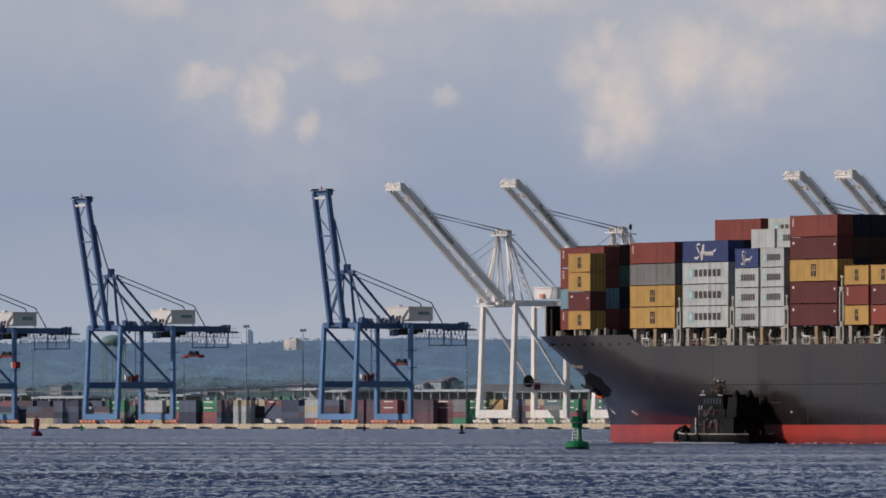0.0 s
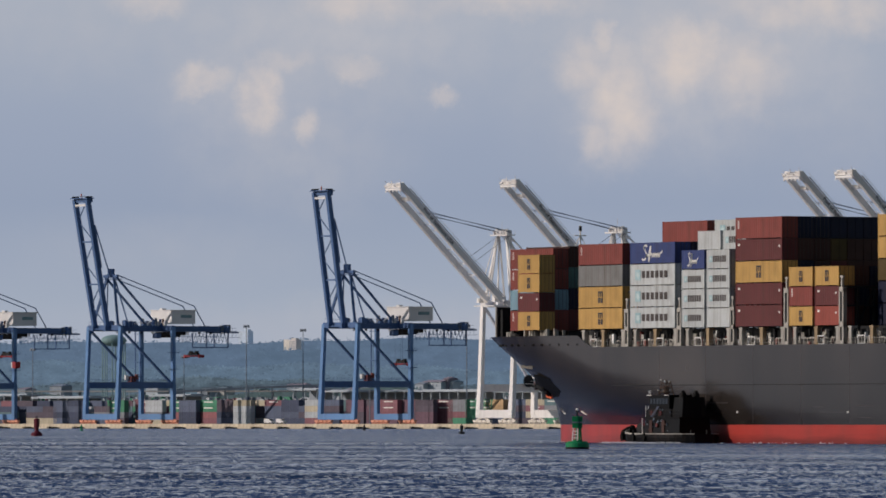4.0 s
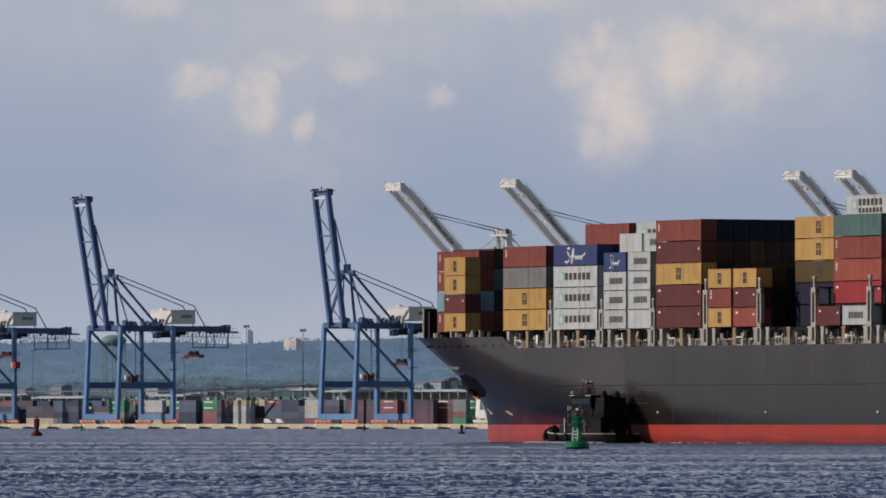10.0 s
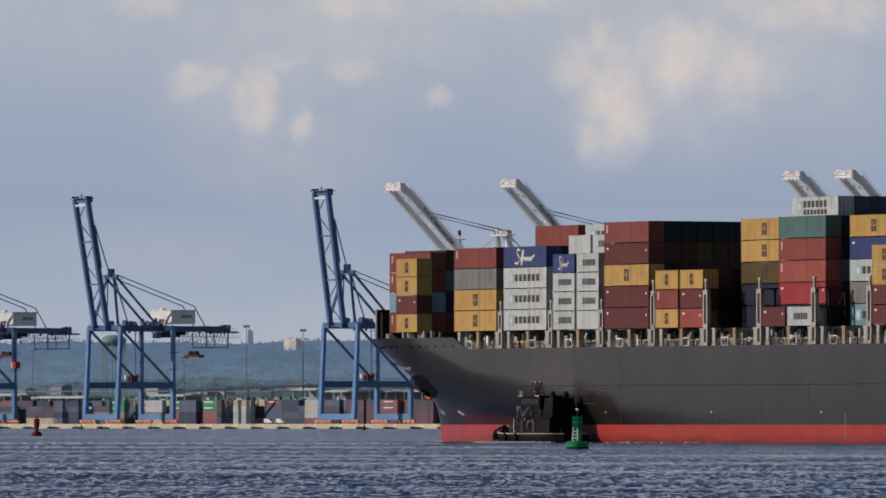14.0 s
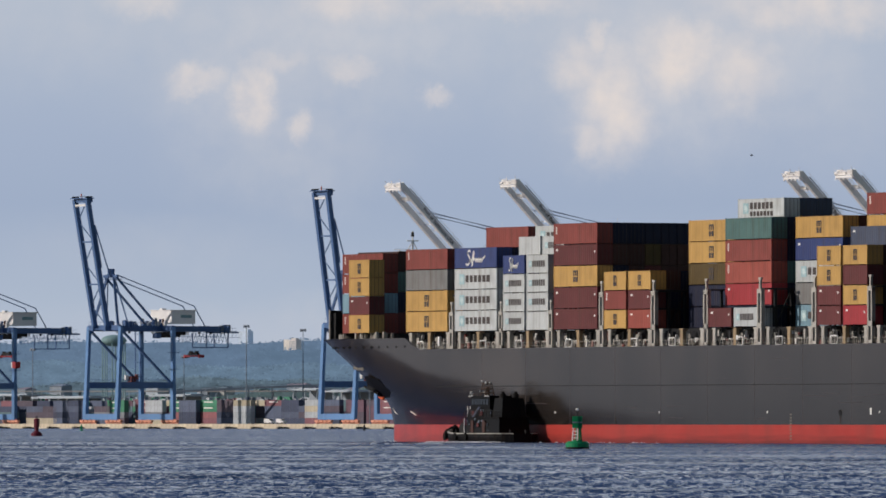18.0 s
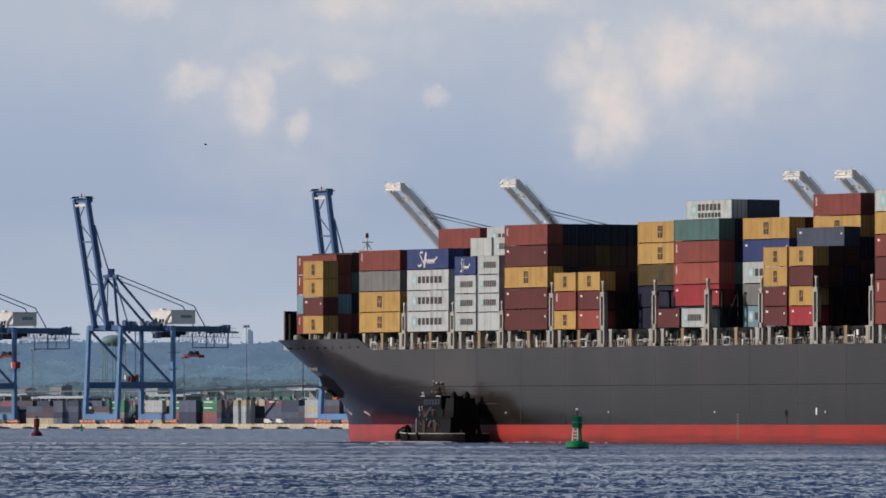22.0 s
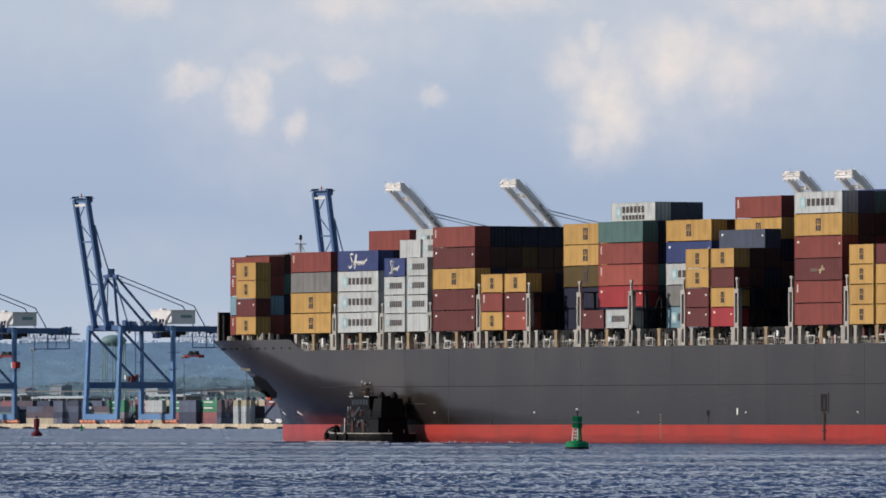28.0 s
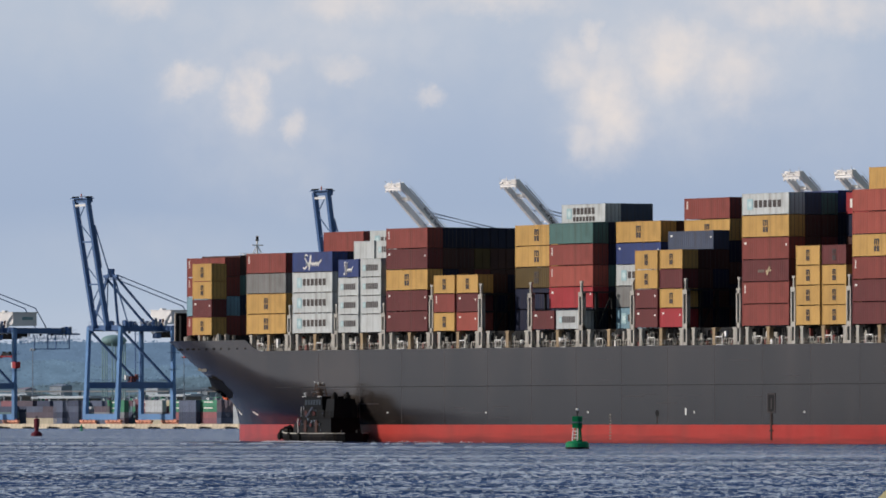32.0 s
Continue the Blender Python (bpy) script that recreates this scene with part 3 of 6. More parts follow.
# flat black panel, the recess's inner shade painted on
PD = part("pilot_door", boxes((-137.2, -135.6, -0.05, 0.03, 4.2, 6.4)), M["anchor"], SHIP, "pilot door recess, a flat panel painted dark")
part("door_frame", boxes((-137.4, -137.2, -0.05, 0.06, 4.0, 6.6), (-135.6, -135.4, -0.05, 0.06, 4.0, 6.6), (-137.2, -135.6, -0.05, 0.06, 6.4, 6.6), (-137.2, -135.6, -0.05, 0.06, 4.0, 4.2), (-136.6, -136.3, 0.03, 0.06, 4.5, 5.9)), M["scuff"], PD, "grey steel door frame")
part("pilot_ladder_pipe", boxes((-136.6, -136.25, -0.05, 0.1, 0.4, 4.2), (-137.0, -135.9, 0.0, 0.12, 1.6, 1.75)), M["frame_dark"], SHIP, "dark vertical pipe under the pilot door")
# black disc painted for the shade inside the outlet
bm = bmesh.new()
rod(bm, (-105.95, -0.05, 4.0), (-105.95, 0.05, 4.0), 0.42, 14)
part("overboard_outlet", bm, M["anchor"], SHIP, "dark outlet opening")
part("outlet_stain", boxes((-106.15, -105.8, -0.05, 0.008, 2.6, 3.6)), M["frame_dark"], SHIP, "dark run under the outlet")
part("white_mark", boxes((-113.9, -113.5, -0.05, 0.012, 3.75, 4.65)), M["ink_white"], SHIP, "white painted mark")
for i in range(9):
    part("draught_mark", boxes((-93.35, -92.85, -0.05, 0.012, 0.5 + i * 0.4, 0.66 + i * 0.4)), M["ink_faint"], SHIP, "faded draught mark")
_bol = ((34.0, 9.35, 0.5), (28.5, 8.75, 0.1), (29.0, 7.05, 0.05), (35.0, 6.3, 0.05), (44.0, 6.25, 0.5), (44.5, 7.5, 1.3))
bm = bmesh.new()
_va = [bm.verts.new(on_side(u, z, -0.6)) for u, z, o in _bol]
_vb = [bm.verts.new(on_side(u, z, o)) for u, z, o in _bol]
_vc = bm.verts.new(on_side(36.0, 7.6, 0.75))
for i in range(len(_bol)):
    j = (i + 1) % len(_bol)
    bm.faces.new((_va[i], _va[j], _vb[j], _vb[i]))
    bm.faces.new((_vb[i], _vb[j], _vc))
part("anchor_bolster", bm, M["anchor"], SHIP, "black anchor bolster jutting from the bow flare")
bm = bmesh.new()
beam(bm, on_side(40.0, 7.9, 1.0), on_side(36.5, 7.0, 0.7), 0.4, 0.5)
beam(bm, on_side(38.5, 6.6, 0.6), on_side(36.5, 7.6, 0.75), 0.4, 0.5)
beam(bm, on_side(45.5, 7.9, 1.6), on_side(44.0, 7.5, 1.2), 0.2, 0.25)
part("anchor", bm, M["anchor"], SHIP, "black stockless anchor")
bm = bmesh.new()
beam(bm, on_side(43.5, 6.4, 0.8), on_side(40.0, 6.15, 0.6), 0.3, 0.3)
part("anchor_fluke", bm, M["rust"], SHIP, "rust-orange fluke edge")
for pts in (((47.6, 4.75), (47.6, 4.35), (47.2, 4.05), (46.3, 3.95)), ((30.6, 4.3), (30.2, 4.1), (29.7, 3.8))):
    bm = bmesh.new()
    for (u, z), (u2, z2) in zip(pts[:-1], pts[1:]):
        beam(bm, on_side(u, z, 0.03), on_side(u2, z2, 0.03), 0.05, 0.13)
    part("thruster_mark", bm, M["ink_white"], SHIP, "worn white thruster mark")
for i in range(9):
    u = 42.5 - i * 1.15
    bm = bmesh.new()
    beam(bm, on_side(u, 10.6 - 0.03 * i, 0.03), on_side(u - 0.95, 10.6 - 0.03 * i, 0.03), 0.05, 0.5)
    part("lettering", bm, M["ink_faint"], SHIP, "worn pale bow lettering")
_rs = random.Random(12)
for i in range(26):
    u, z, w = _rs.uniform(-170, 2), _rs.uniform(3.0, 11.5), _rs.uniform(1.5, 7.0)
    bm = bmesh.new()
    beam(bm, on_side(u, z, 0.006), on_side(u - w, z + _rs.uniform(-0.15, 0.1), 0.006), 0.012, _rs.uniform(0.03, 0.1))
    part("scuff", bm, M["scuff"], SHIP, "pale scuff on the hull paint")
for i in range(5):
    p = on_side(-29.0 - 29.0 * i, 4.1, 0.0)
    part("hull_light", boxes((p.x - 0.12, p.x + 0.12, p.y - 0.05, p.y + 0.05, 4.0, 4.24)), M["ink_white"], SHIP, "small white mark on the hull side")
for i in range(13):
    u = 46 - i * 2.6
    p = on_side(u, 13.35, 0.0)
    # black box painted for the shade inside the port
    part("freeing_port", boxes((p.x - 0.16, p.x + 0.16, p.y - 0.3, p.y + 0.05, 13.25, 13.5)), M["anchor"], SHIP)

fm = bmesh.new()
rod(fm, (50, -20, 12.6), (50, -20, 26.5), 0.35, 8, 0.25)
rod(fm, (50, -20, 26.5), (50, -20, 30.4), 0.16, 6, 0.1)
FM = part("foremast", fm, M["crane_white"], SHIP, "white foremast with platform and lamps")
part("platform", boxes((49.2, 50.8, -22.6, -17.4, 26.4, 26.6)), M["crane_white"], FM)
for k in range(8):
    y = -22.5 + k * 0.72
    bm = bmesh.new()
    rod(bm, (50.75, y, 26.6), (50.75, y, 27.7), 0.05, 4)
    part("rail_post", bm, M["crane_white"], FM)
for z in (27.15, 27.7):
    part("rail", boxes((50.7, 50.8, -22.55, -17.45, z, z + 0.07)), M["crane_white"], FM)
for y, h in ((-22.2, 0.8), (-21.3, 1.15), (-20.7, 0.6), (-19.2, 0.95), (-18.4, 0.7), (-17.8, 1.0)):
    bm = bmesh.new()
    rod(bm, (49.8, y, 26.6), (49.8, y, 26.6 + h), 0.24, 8)
    part("lamp_box", bm, M["house_white"], FM, "white lamp housing")
for y in (-21.4, -18.6):
    bm = bmesh.new()
    rod(bm, (50, y, 26.6), (50, -20, 29.0), 0.08, 5)
    part("stay", bm, M["crane_white"], FM)
part("yard", boxes((49.9, 50.1, -20.9, -19.1, 28.9, 29.05)), M["crane_white"], FM)
bm = bmesh.new()
rod(bm, (50, -20, 29.6), (50, -20, 30.3), 0.26, 8, 0.2)
part("masthead_lamp", bm, M["clutter"], FM, "dark masthead lamp")

# ---- shipping containers ----
L40, L20, WID, HC, STD = 12.19, 6.06, 2.44, 2.896, 2.591
ROW = 2.5
_cm = {}
BOXES = []


def container_meshes(length, height, col):
    """Origin at the forward lower port corner; length runs aft (-x), width to starboard (-y)."""
    key = (length, height, col)
    if key in _cm:
        return _cm[key]
    ln, h = length, height
    body = boxes((-ln, 0, -WID, -0.10, 0.10, h - 0.05),
                 (-ln, 0, -0.10, 0, 0.09, 0.2), (-ln, 0, -0.10, 0, h - 0.12, h - 0.03),
                 (-0.16, 0, -0.12, 0, 0.2, h - 0.12), (-ln, -ln + 0.16, -0.12, 0, 0.2, h - 0.12),
                 (-0.2, 0, -0.2, 0.004, 0.0, 0.12), (-ln, -ln + 0.2, -0.2, 0.004, 0.0, 0.12), (-0.2, 0, -0.2, 0.004, h - 0.12, h), (-ln, -ln + 0.2, -0.2, 0.004, h - 0.12, h),
                 (-ln - 0.02, -ln + 0.1, -WID, -WID + 0.14, 0, h), (-ln - 0.02, -ln + 0.1, -0.14, -0.001, 0, h),
                 (-ln - 0.02, -ln + 0.1, -WID, -0.002, 0.05, 0.15), (-ln - 0.02, -ln + 0.1, -WID, 0, h - 0.13, h - 0.001))
    side = bmesh.new()
    ribs = int(ln / 0.56)
    p = []
    for i in range(ribs):
        a = -0.16 - (ln - 0.32) * i / ribs
        w = (ln - 0.32) / ribs
        p += [(a, -0.03), (a - w * 0.36, -0.03), (a - w * 0.5, -0.058), (a - w * 0.86, -0.058)]
    p.append((-ln + 0.16, -0.03))
    lo = [side.verts.new((x, y, 0.2)) for x, y in p]
    hi = [side.verts.new((x, y, h - 0.12)) for x, y in p]
    for i in range(len(p) - 1):
        side.faces.new((lo[i], lo[i + 1], hi[i + 1], hi[i]))
    door = boxes((-ln - 0.05, -ln, -1.17, 0, 0.16, h - 0.14))
    rods = bmesh.new()
    for y in (-0.28, -0.85):
        rod(rods, (-ln - 0.09, y, 0.1), (-ln - 0.09, y, h - 0.1), 0.025, 5)
    _cm[key] = (mesh_of(body, "container_frame", M[col]), mesh_of(side, "side_panel", M[col]),
                mesh_of(door, "door", M[col]), mesh_of(rods, "locking_gear", M["rod"]))
    return _cm[key]


def plate(pts, x_left, width, z0, height, y1=0.006):
    """A flat plain shape: unit outline pts (g to the right, k upwards) on a container's port side."""
    bm = bmesh.new()
    f = [bm.verts.new((x_left - g * width, y1, z0 + k * height)) for g, k in pts]
    b = [bm.verts.new((x_left - g * width, -0.02, z0 + k * height)) for g, k in pts]
    bm.faces.new(f)
    bm.faces.new(b[::-1])
    for i in range(len(pts)):
        j = (i + 1) % len(pts)
        bm.faces.new((f[i], b[i], b[j], f[j]))
    return bm


COMB = ((0, 0), (0, 1), (1, 1), (1, 0), (.8, 0), (.8, .74), (.61, .74), (.61, 0), (.4, 0), (.4, .74), (.21, .74), (.21, 0))
SLAB = ((0, 0), (0, 1), (1, 1), (1, 0))


def word_shapes(x_left, z0, width, height, mat, n=6):
    """A line of writing as a row of plain dark shapes."""
    w = width / n
    return [("lettering", mesh_of(plate(SLAB, x_left - w * i, w * 0.7, z0, height), "lettering", M[mat])) for i in range(n)]


_em = {}


def emblem(kind, length, h):
    key = (kind, length, h)
    if key in _em:
        return _em[key]
    c = -length / 2
    out = []
    if kind == "stack":        # a dark comb over two small dark blocks
        w = 1.25 if length > 7 else 0.86
        x = c + w / 2
        out.append(("emblem", mesh_of(plate(COMB, x, w, h * 0.52, h * 0.27), "emblem", M["ink"])))
        out.append(("emblem", mesh_of(plate(SLAB, x, w * 0.42, h * 0.23, h * 0.25), "emblem", M["ink"])))
        out.append(("emblem", mesh_of(plate(SLAB, x - w * 0.56, w * 0.44, h * 0.23, h * 0.25), "emblem", M["ink"])))
    elif kind in ("square", "square2"):     # pale blue square with a white star, a word in dark shapes
        s = 0.72 if length > 7 else 0.4
        x0 = -length * 0.115
        out.append(("emblem", mesh_of(boxes((x0 - 2 * s, x0, -0.02, 0.004, h / 2 - s, h / 2 + s)), "emblem", M["ink_sky"])))
        star = [(0.5 + (0.46 if k % 2 == 0 else 0.2) * math.sin(k * math.pi / 7), 0.5 + (0.46 if k % 2 == 0 else 0.2) * math.cos(k * math.pi / 7)) for k in range(14)]
        out.append(("emblem_star", mesh_of(plate(star, x0, 2 * s, h / 2 - s, 2 * s, 0.009), "emblem_star", M["ink_star"])))
        xl = x0 - 2 * s - 0.03 * length
        if kind == "square":
            ink = "ink" if length > 7 else "ink_grey"
            out += word_shapes(xl, h * 0.35, length * 0.6, h * 0.33, ink)
        else:
            out += word_shapes(xl, h * 0.46, length * 0.52, h * 0.34, "ink")
            out += word_shapes(xl, h * 0.1, length * 0.52, h * 0.24, "ink", 7)
    elif kind == "script":     # white brush script: a tall initial, then a low running line
        W = length * 0.46
        xl = -length * 0.27
        pts = [(.25, .9), (.18, .98), (.11, .9), (.11, .74), (.17, .58), (.22, .42), (.2, .2), (.12, .06), (.04, .05), (.01, .16)]
        run = [(.3, .3), (.26, .42), (.27, .24), (.32, .3), (.35, .55), (.41, .92), (.44, .86), (.39, .42), (.34, -.04), (.31, .06), (.38, .3), (.43, .42)]
        run += [(0.46 + 0.0265 * k + 0.008 * math.sin(k * 1.6), 0.34 + 0.13 * math.cos(k * 1.57)) for k in range(17)] + [(.95, .5), (1.0, .62)]
        bm = bmesh.new()
        t = 0.24 if length > 7 else 0.17
        for seq in (pts, run):
            q = [(xl - g * W, 0.006, h * (0.14 + 0.74 * k)) for g, k in seq]
            for a, b in zip(q[:-1], q[1:]):
                beam(bm, a, b, 0.02, t)
        out.append(("lettering", mesh_of(bm, "lettering", M["ink_white"])))
    elif kind == "small":      # small white upright mark near the forward end
        bm = bmesh.new()
        for k in range(5):
            box(bm, -0.95, -0.62, -0.05, 0.003, h * 0.5 + k * 0.22, h * 0.5 + k * 0.22 + 0.13)
        out.append(("lettering", mesh_of(bm, "lettering", M["ink_white"])))
    elif kind == "word":       # a white word in plain bars
        out += word_shapes(-1.0, h * 0.3, 5.5, h * 0.4, "ink_white", 6)
    elif kind == "cap":
        bm = boxes((-1.15, -0.65, -0.05, 0.003, h * 0.7, h * 0.8), (-length + 0.5, -length + 0.8, -0.05, 0.003, h * 0.6, h * 0.7))
        out.append(("lettering", mesh_of(bm, "lettering", M["ink_white"])))
    elif kind == "bird":
        bm = bmesh.new()
        beam(bm, (c - 0.4, 0.0, h * 0.32), (c - 1.2, 0.0, h * 0.68), 0.03, 0.34)
        beam(bm, (c - 0.2, 0.0, h * 0.47), (c - 1.6, 0.0, h * 0.52), 0.03, 0.22)
        out += word_shapes(c + 1.9, h * 0.42, 1.7, h * 0.13, "ink_faint", 4)
        out.append(("emblem", mesh_of(bm, "emblem", M["sand"])))
    _em[key] = out
    return out


COLOUR_WORD = {"yellow": "yellow", "white": "pale grey-white", "brick": "brick-red", "red": "bright red", "orange": "orange-red", "maroon": "maroon",
               "blue": "blue", "navy": "navy-blue", "slate": "slate-blue", "grey": "grey", "teal": "teal-green", "green": "green",
               "paleblue": "pale blue", "brown": "brown", "sand": "beige", "olive": "shade-darkened yellow"}
MARK_WORD = {"stack": "dark block emblem", "square": "light-blue square emblem", "square2": "light-blue square emblem", "script": "white script", "small": "small white markings",
             "cap": "small white markings", "bird": "beige emblem", "word": "worn white lettering", "": "plain sides"}


SEEN_INBOARD = {("J", 3), ("L", 3), ("M", 3), ("M", 4), ("G", 3), ("H", 3), ("A", 3)}
REST = bmesh.new()
REST_COLOURS = ["olive", "navy", "brown", "maroon", "yellow", "teal", "slate", "blue", "white"]


def container(u, row, z, col, length, h, mark=""):
    me = container_meshes(length, h, col)
    ob = new("shipping_container", me[0])
    part("side_panel", me[1], None, ob)
    d = part("door", me[2], None, ob)
    part("locking_gear", me[3], None, d)
    d = part("door", me[2], None, ob)
    d.location = (0, -1.21, 0)
    part("locking_gear", me[3], None, d)
    for nm, m in emblem(mark, length, h) if mark else ():
        part(nm, m, None, ob)
    tagged(ob, "%s %s container with %s, stacked on deck" % (COLOUR_WORD[col], "forty-foot" if length > 7 else "twenty-foot", MARK_WORD[mark]),
           "container", "containers on the ship")
    off = Matrix.Translation((u, -row * ROW, z))
    BOXES.append((ob, off))
    return ob


AUTO = {"yellow": "stack", "white": "square", "brick": "small", "maroon": "cap", "red": "small", "orange": "cap"}


def stack(bay, row, tiers, length=L40, h=HC, half=0):
    """tiers from the deck upwards: colour or colour:mark."""
    z = Z0
    u = BAY_U[bay] - half * 6.75 + (0.2 if length < 7 and bay != "A" else 0.0)
    for t in tiers.split():
        c, _, mk = t.partition(":")
        if mk == "-":
            mk = ""
        elif not mk:
            mk = AUTO.get(c, "")
        if row >= 3 and (bay, row) not in SEEN_INBOARD:
            k = len(REST.faces)
            y = -row * ROW
            box(REST, u - length, u, y - WID, y, z + 0.03, z + h)
            box(REST, u - length - 0.06, u - length, y - 1.16, y - 0.06, z + 0.16, z + h - 0.14)
            box(REST, u - length - 0.06, u - length, y - WID + 0.06, y - 1.28, z + 0.16, z + h - 0.14)
            REST.faces.ensure_lookup_table()
            for f in REST.faces[k:]:
                f.material_index = REST_COLOURS.index(c)
        else:
            container(u, row, z, c, length, h, mk)
        z += h + 0.015


# fore bay
stack("A", 1, "brick paleblue:- brick brick", h=2.82)
stack("A", 0, "yellow maroon yellow yellow", L20, STD, half=1)
for r in range(2, 6):
    stack("A", r, ("maroon navy teal brown", "navy brown navy maroon", "brown maroon navy navy", "navy navy brown brown")[r - 2])
stack("B", 0, "yellow yellow grey brick")
stack("C", 0, "white white white blue:script")
stack("D", 0, "white white white blue:script", L20, STD)
stack("D", 0, "white:- white white white", L20, STD, half=1)
stack("D", 1, "white white white white white:-", L20, STD)
stack("D", 1, "white white white white white", L20, STD, half=1)
stack("D", 2, "white maroon navy brown white")
stack("C", 1, "navy brown navy navy")
stack("C", 2, "brown navy brown brown brick:-")
stack("B", 1, "brown brown navy brown")
stack("E", 0, "maroon maroon:cap yellow maroon:cap brick")
for r in range(1, 7):
    # fourth tier: yellow ends painted brown or darker for the shade there
    stack("E", r, ("brown maroon navy brown navy", "navy brown brown brown navy", "brown navy maroon olive navy", "maroon brown brown brown navy", "navy navy brown brown navy", "brown brown navy navy brown")[r - 1])
stack("F", 0, "yellow brick yellow", L20, STD)
stack("F", 0, "orange:cap maroon yellow", L20, STD, half=1)
for r in range(1, 5):
    stack("F", r, ("brown navy brown", "navy brown navy", "brown navy brown", "navy navy navy")[r - 1], h=STD)
# third box is yellow with shade painted in, low boxes navy for shade
stack("G", 2, "navy navy olive:stack yellow yellow")
stack("G", 3, "navy brown brown yellow yellow")
stack("G", 4, "brown brown navy navy brown")
stack("H", 0, "maroon:cap", L20, STD)
stack("H", 0, "white", L20, STD, half=1)
stack("H", 1, "navy red:cap orange:small brick:small teal")
stack("H", 2, "brown navy teal navy navy")
stack("H", 3, "navy navy navy navy brown")
stack("H", 4, "navy brown navy navy navy")
for r, c, mk in ((2, "white", "square2"), (3, "slate", ""), (4, "slate", "")):
    container(BAY_U["H"] + 1.0, r, Z0 + 5 * (HC + 0.015), c, L40, STD, mk)
stack("I", 2, "paleblue:square grey white blue:cap yellow")
stack("I", 3, "brown navy brown navy brown")
stack("I", 4, "navy navy brown brown navy")
stack("J", 0, "maroon maroon yellow yellow", L20, STD)
stack("J", 0, "red:cap yellow maroon:- yellow", L20, STD, half=1)
stack("J", 1, "brown navy brown brown", h=STD)
stack("J", 2, "navy brown navy brown slate:cap", h=STD)
stack("J", 3, "brown navy brown navy yellow brick")
stack("J", 4, "navy navy brown navy navy brown")
for r in range(4, 7):
    stack("K", r, ("navy brown navy brown brown navy", "brown navy brown navy navy navy", "navy brown navy navy brown navy")[r - 4])
stack("L", 0, "brick:- brick maroon:bird brick:cap yellow white")
for r in range(1, 7):
    stack("L", r, ("navy brown navy brown brown slate", "brown navy brown maroon brown teal", "navy navy brown navy navy blue", "brown brown navy navy brown yellow", "navy brown navy brown navy navy", "brown navy navy navy brown navy")[r - 1], h=2.95 if r == 3 else HC)
stack("M", 0, "yellow yellow yellow yellow", L20, STD)
stack("M", 0, "yellow yellow yellow maroon:stack", L20, STD, half=1)
for r in range(1, 4):
    stack("M", r, ("brown navy brown", "navy brown navy", "navy brown navy brown navy red:word")[r - 1])
stack("M", 4, "navy brown navy brown brown navy")
stack("N", 0, "maroon:- maroon:cap brick:small yellow orange:- orange:-")
stack("N", 1, "navy brown navy brown navy navy yellow")
stack("N", 2, "brown navy brown navy brown brown yellow")

_me = mesh_of(REST, "container_stack", M[REST_COLOURS[0]])
for _c in REST_COLOURS[1:]:
    _me.materials.append(M[_c])
INBOARD = tagged(new("container_stack", _me), "dark inboard stacks of containers in the shade", "container", kind="stuff")
BOXES.append((INBOARD, Matrix.Identity(4)))

# ---- tug ----
TUG = new("tugboat")
tagged(TUG, "small dark harbour tugboat working alongside the ship's hull", "tugboat")


def tug_hull():
    bm = bmesh.new()
    n, secs = 18, []
    for i in range(n + 1):
        t = i / n
        x = -27.0 * t
        if t < 0.3:
            b = 4.6 * (1 - (1 - t / 0.3) ** 2.2)
        elif t > 0.85:
            b = 4.6 * (1 - 0.6 * ((t - 0.85) / 0.15) ** 2)
        else:
            b = 4.6
        b = max(b, 0.5)
        top = 1.15 + 0.5 * max(0, (0.35 - t) / 0.35) ** 1.5
        secs.append([(x + 0.6 * max(0, 0.3 - t), s * b * w, z) for s, w, z in
                     ((-1, 0.7, -1.2), (-1, 0.93, 0.0), (-1, 1.0, 0.7), (-1, 1.0, top), (1, 1.0, top), (1, 1.0, 0.7), (1, 0.93, 0.0), (1, 0.7, -1.2))])
    vs = [[bm.verts.new(p) for p in s] for s in secs]
    for a, b in zip(vs[:-1], vs[1:]):
        for k in range(8):
            if k == 3:
                continue
            j = (k + 1) % 8
            bm.faces.new((a[k], a[j], b[j], b[k]))
        # deck below the bulwark
    bm.faces.new(vs[0])
    bm.faces.new(vs[-1][::-1])
    return bm, secs


bm, secs = tug_hull()
part("hull", bm, M["tug_hull"], TUG, "black tug hull")
bm = bmesh.new()
dv = [(bm.verts.new((s[3][0], s[3][1] * 0.97, 1.08)), bm.verts.new((s[4][0], s[4][1] * 0.97, 1.08))) for s in secs]
for a, b in zip(dv[:-1], dv[1:]):
    bm.faces.new((a[0], a[1], b[1], b[0]))
part("deck", bm, M["deck"], TUG)
for side, k in ((1, 4), (-1, 3)):
    bm = bmesh.new()
    for a, b in zip(secs[:-1], secs[1:]):
        beam(bm, (a[k][0], a[k][1] + side * 0.05, a[k][2]), (b[k][0], b[k][1] + side * 0.05, b[k][2]), 0.16, 0.12 + 0.16 * max(0.0, 1 + a[k][0] / 11))
    part("rubbing_rail", bm, M["cream"], TUG, "pale capping rail along the bulwark")
bm = bmesh.new()
for i, (y, z) in enumerate(((0, 2.2), (0, 1.5), (0, 0.8), (1.0, 1.9), (-1.0, 1.9), (1.1, 1.1), (-1.1, 1.1), (1.9, 1.5), (-1.9, 1.5))):
    ball(bm, (0.6 - abs(y) * 0.45, y, z * 0.72), 0.72, 1.0, 1, 1, 10)
part("bow_fender", bm, M["rubber"], TUG, "bulging black rubber bow fender", smooth=True)


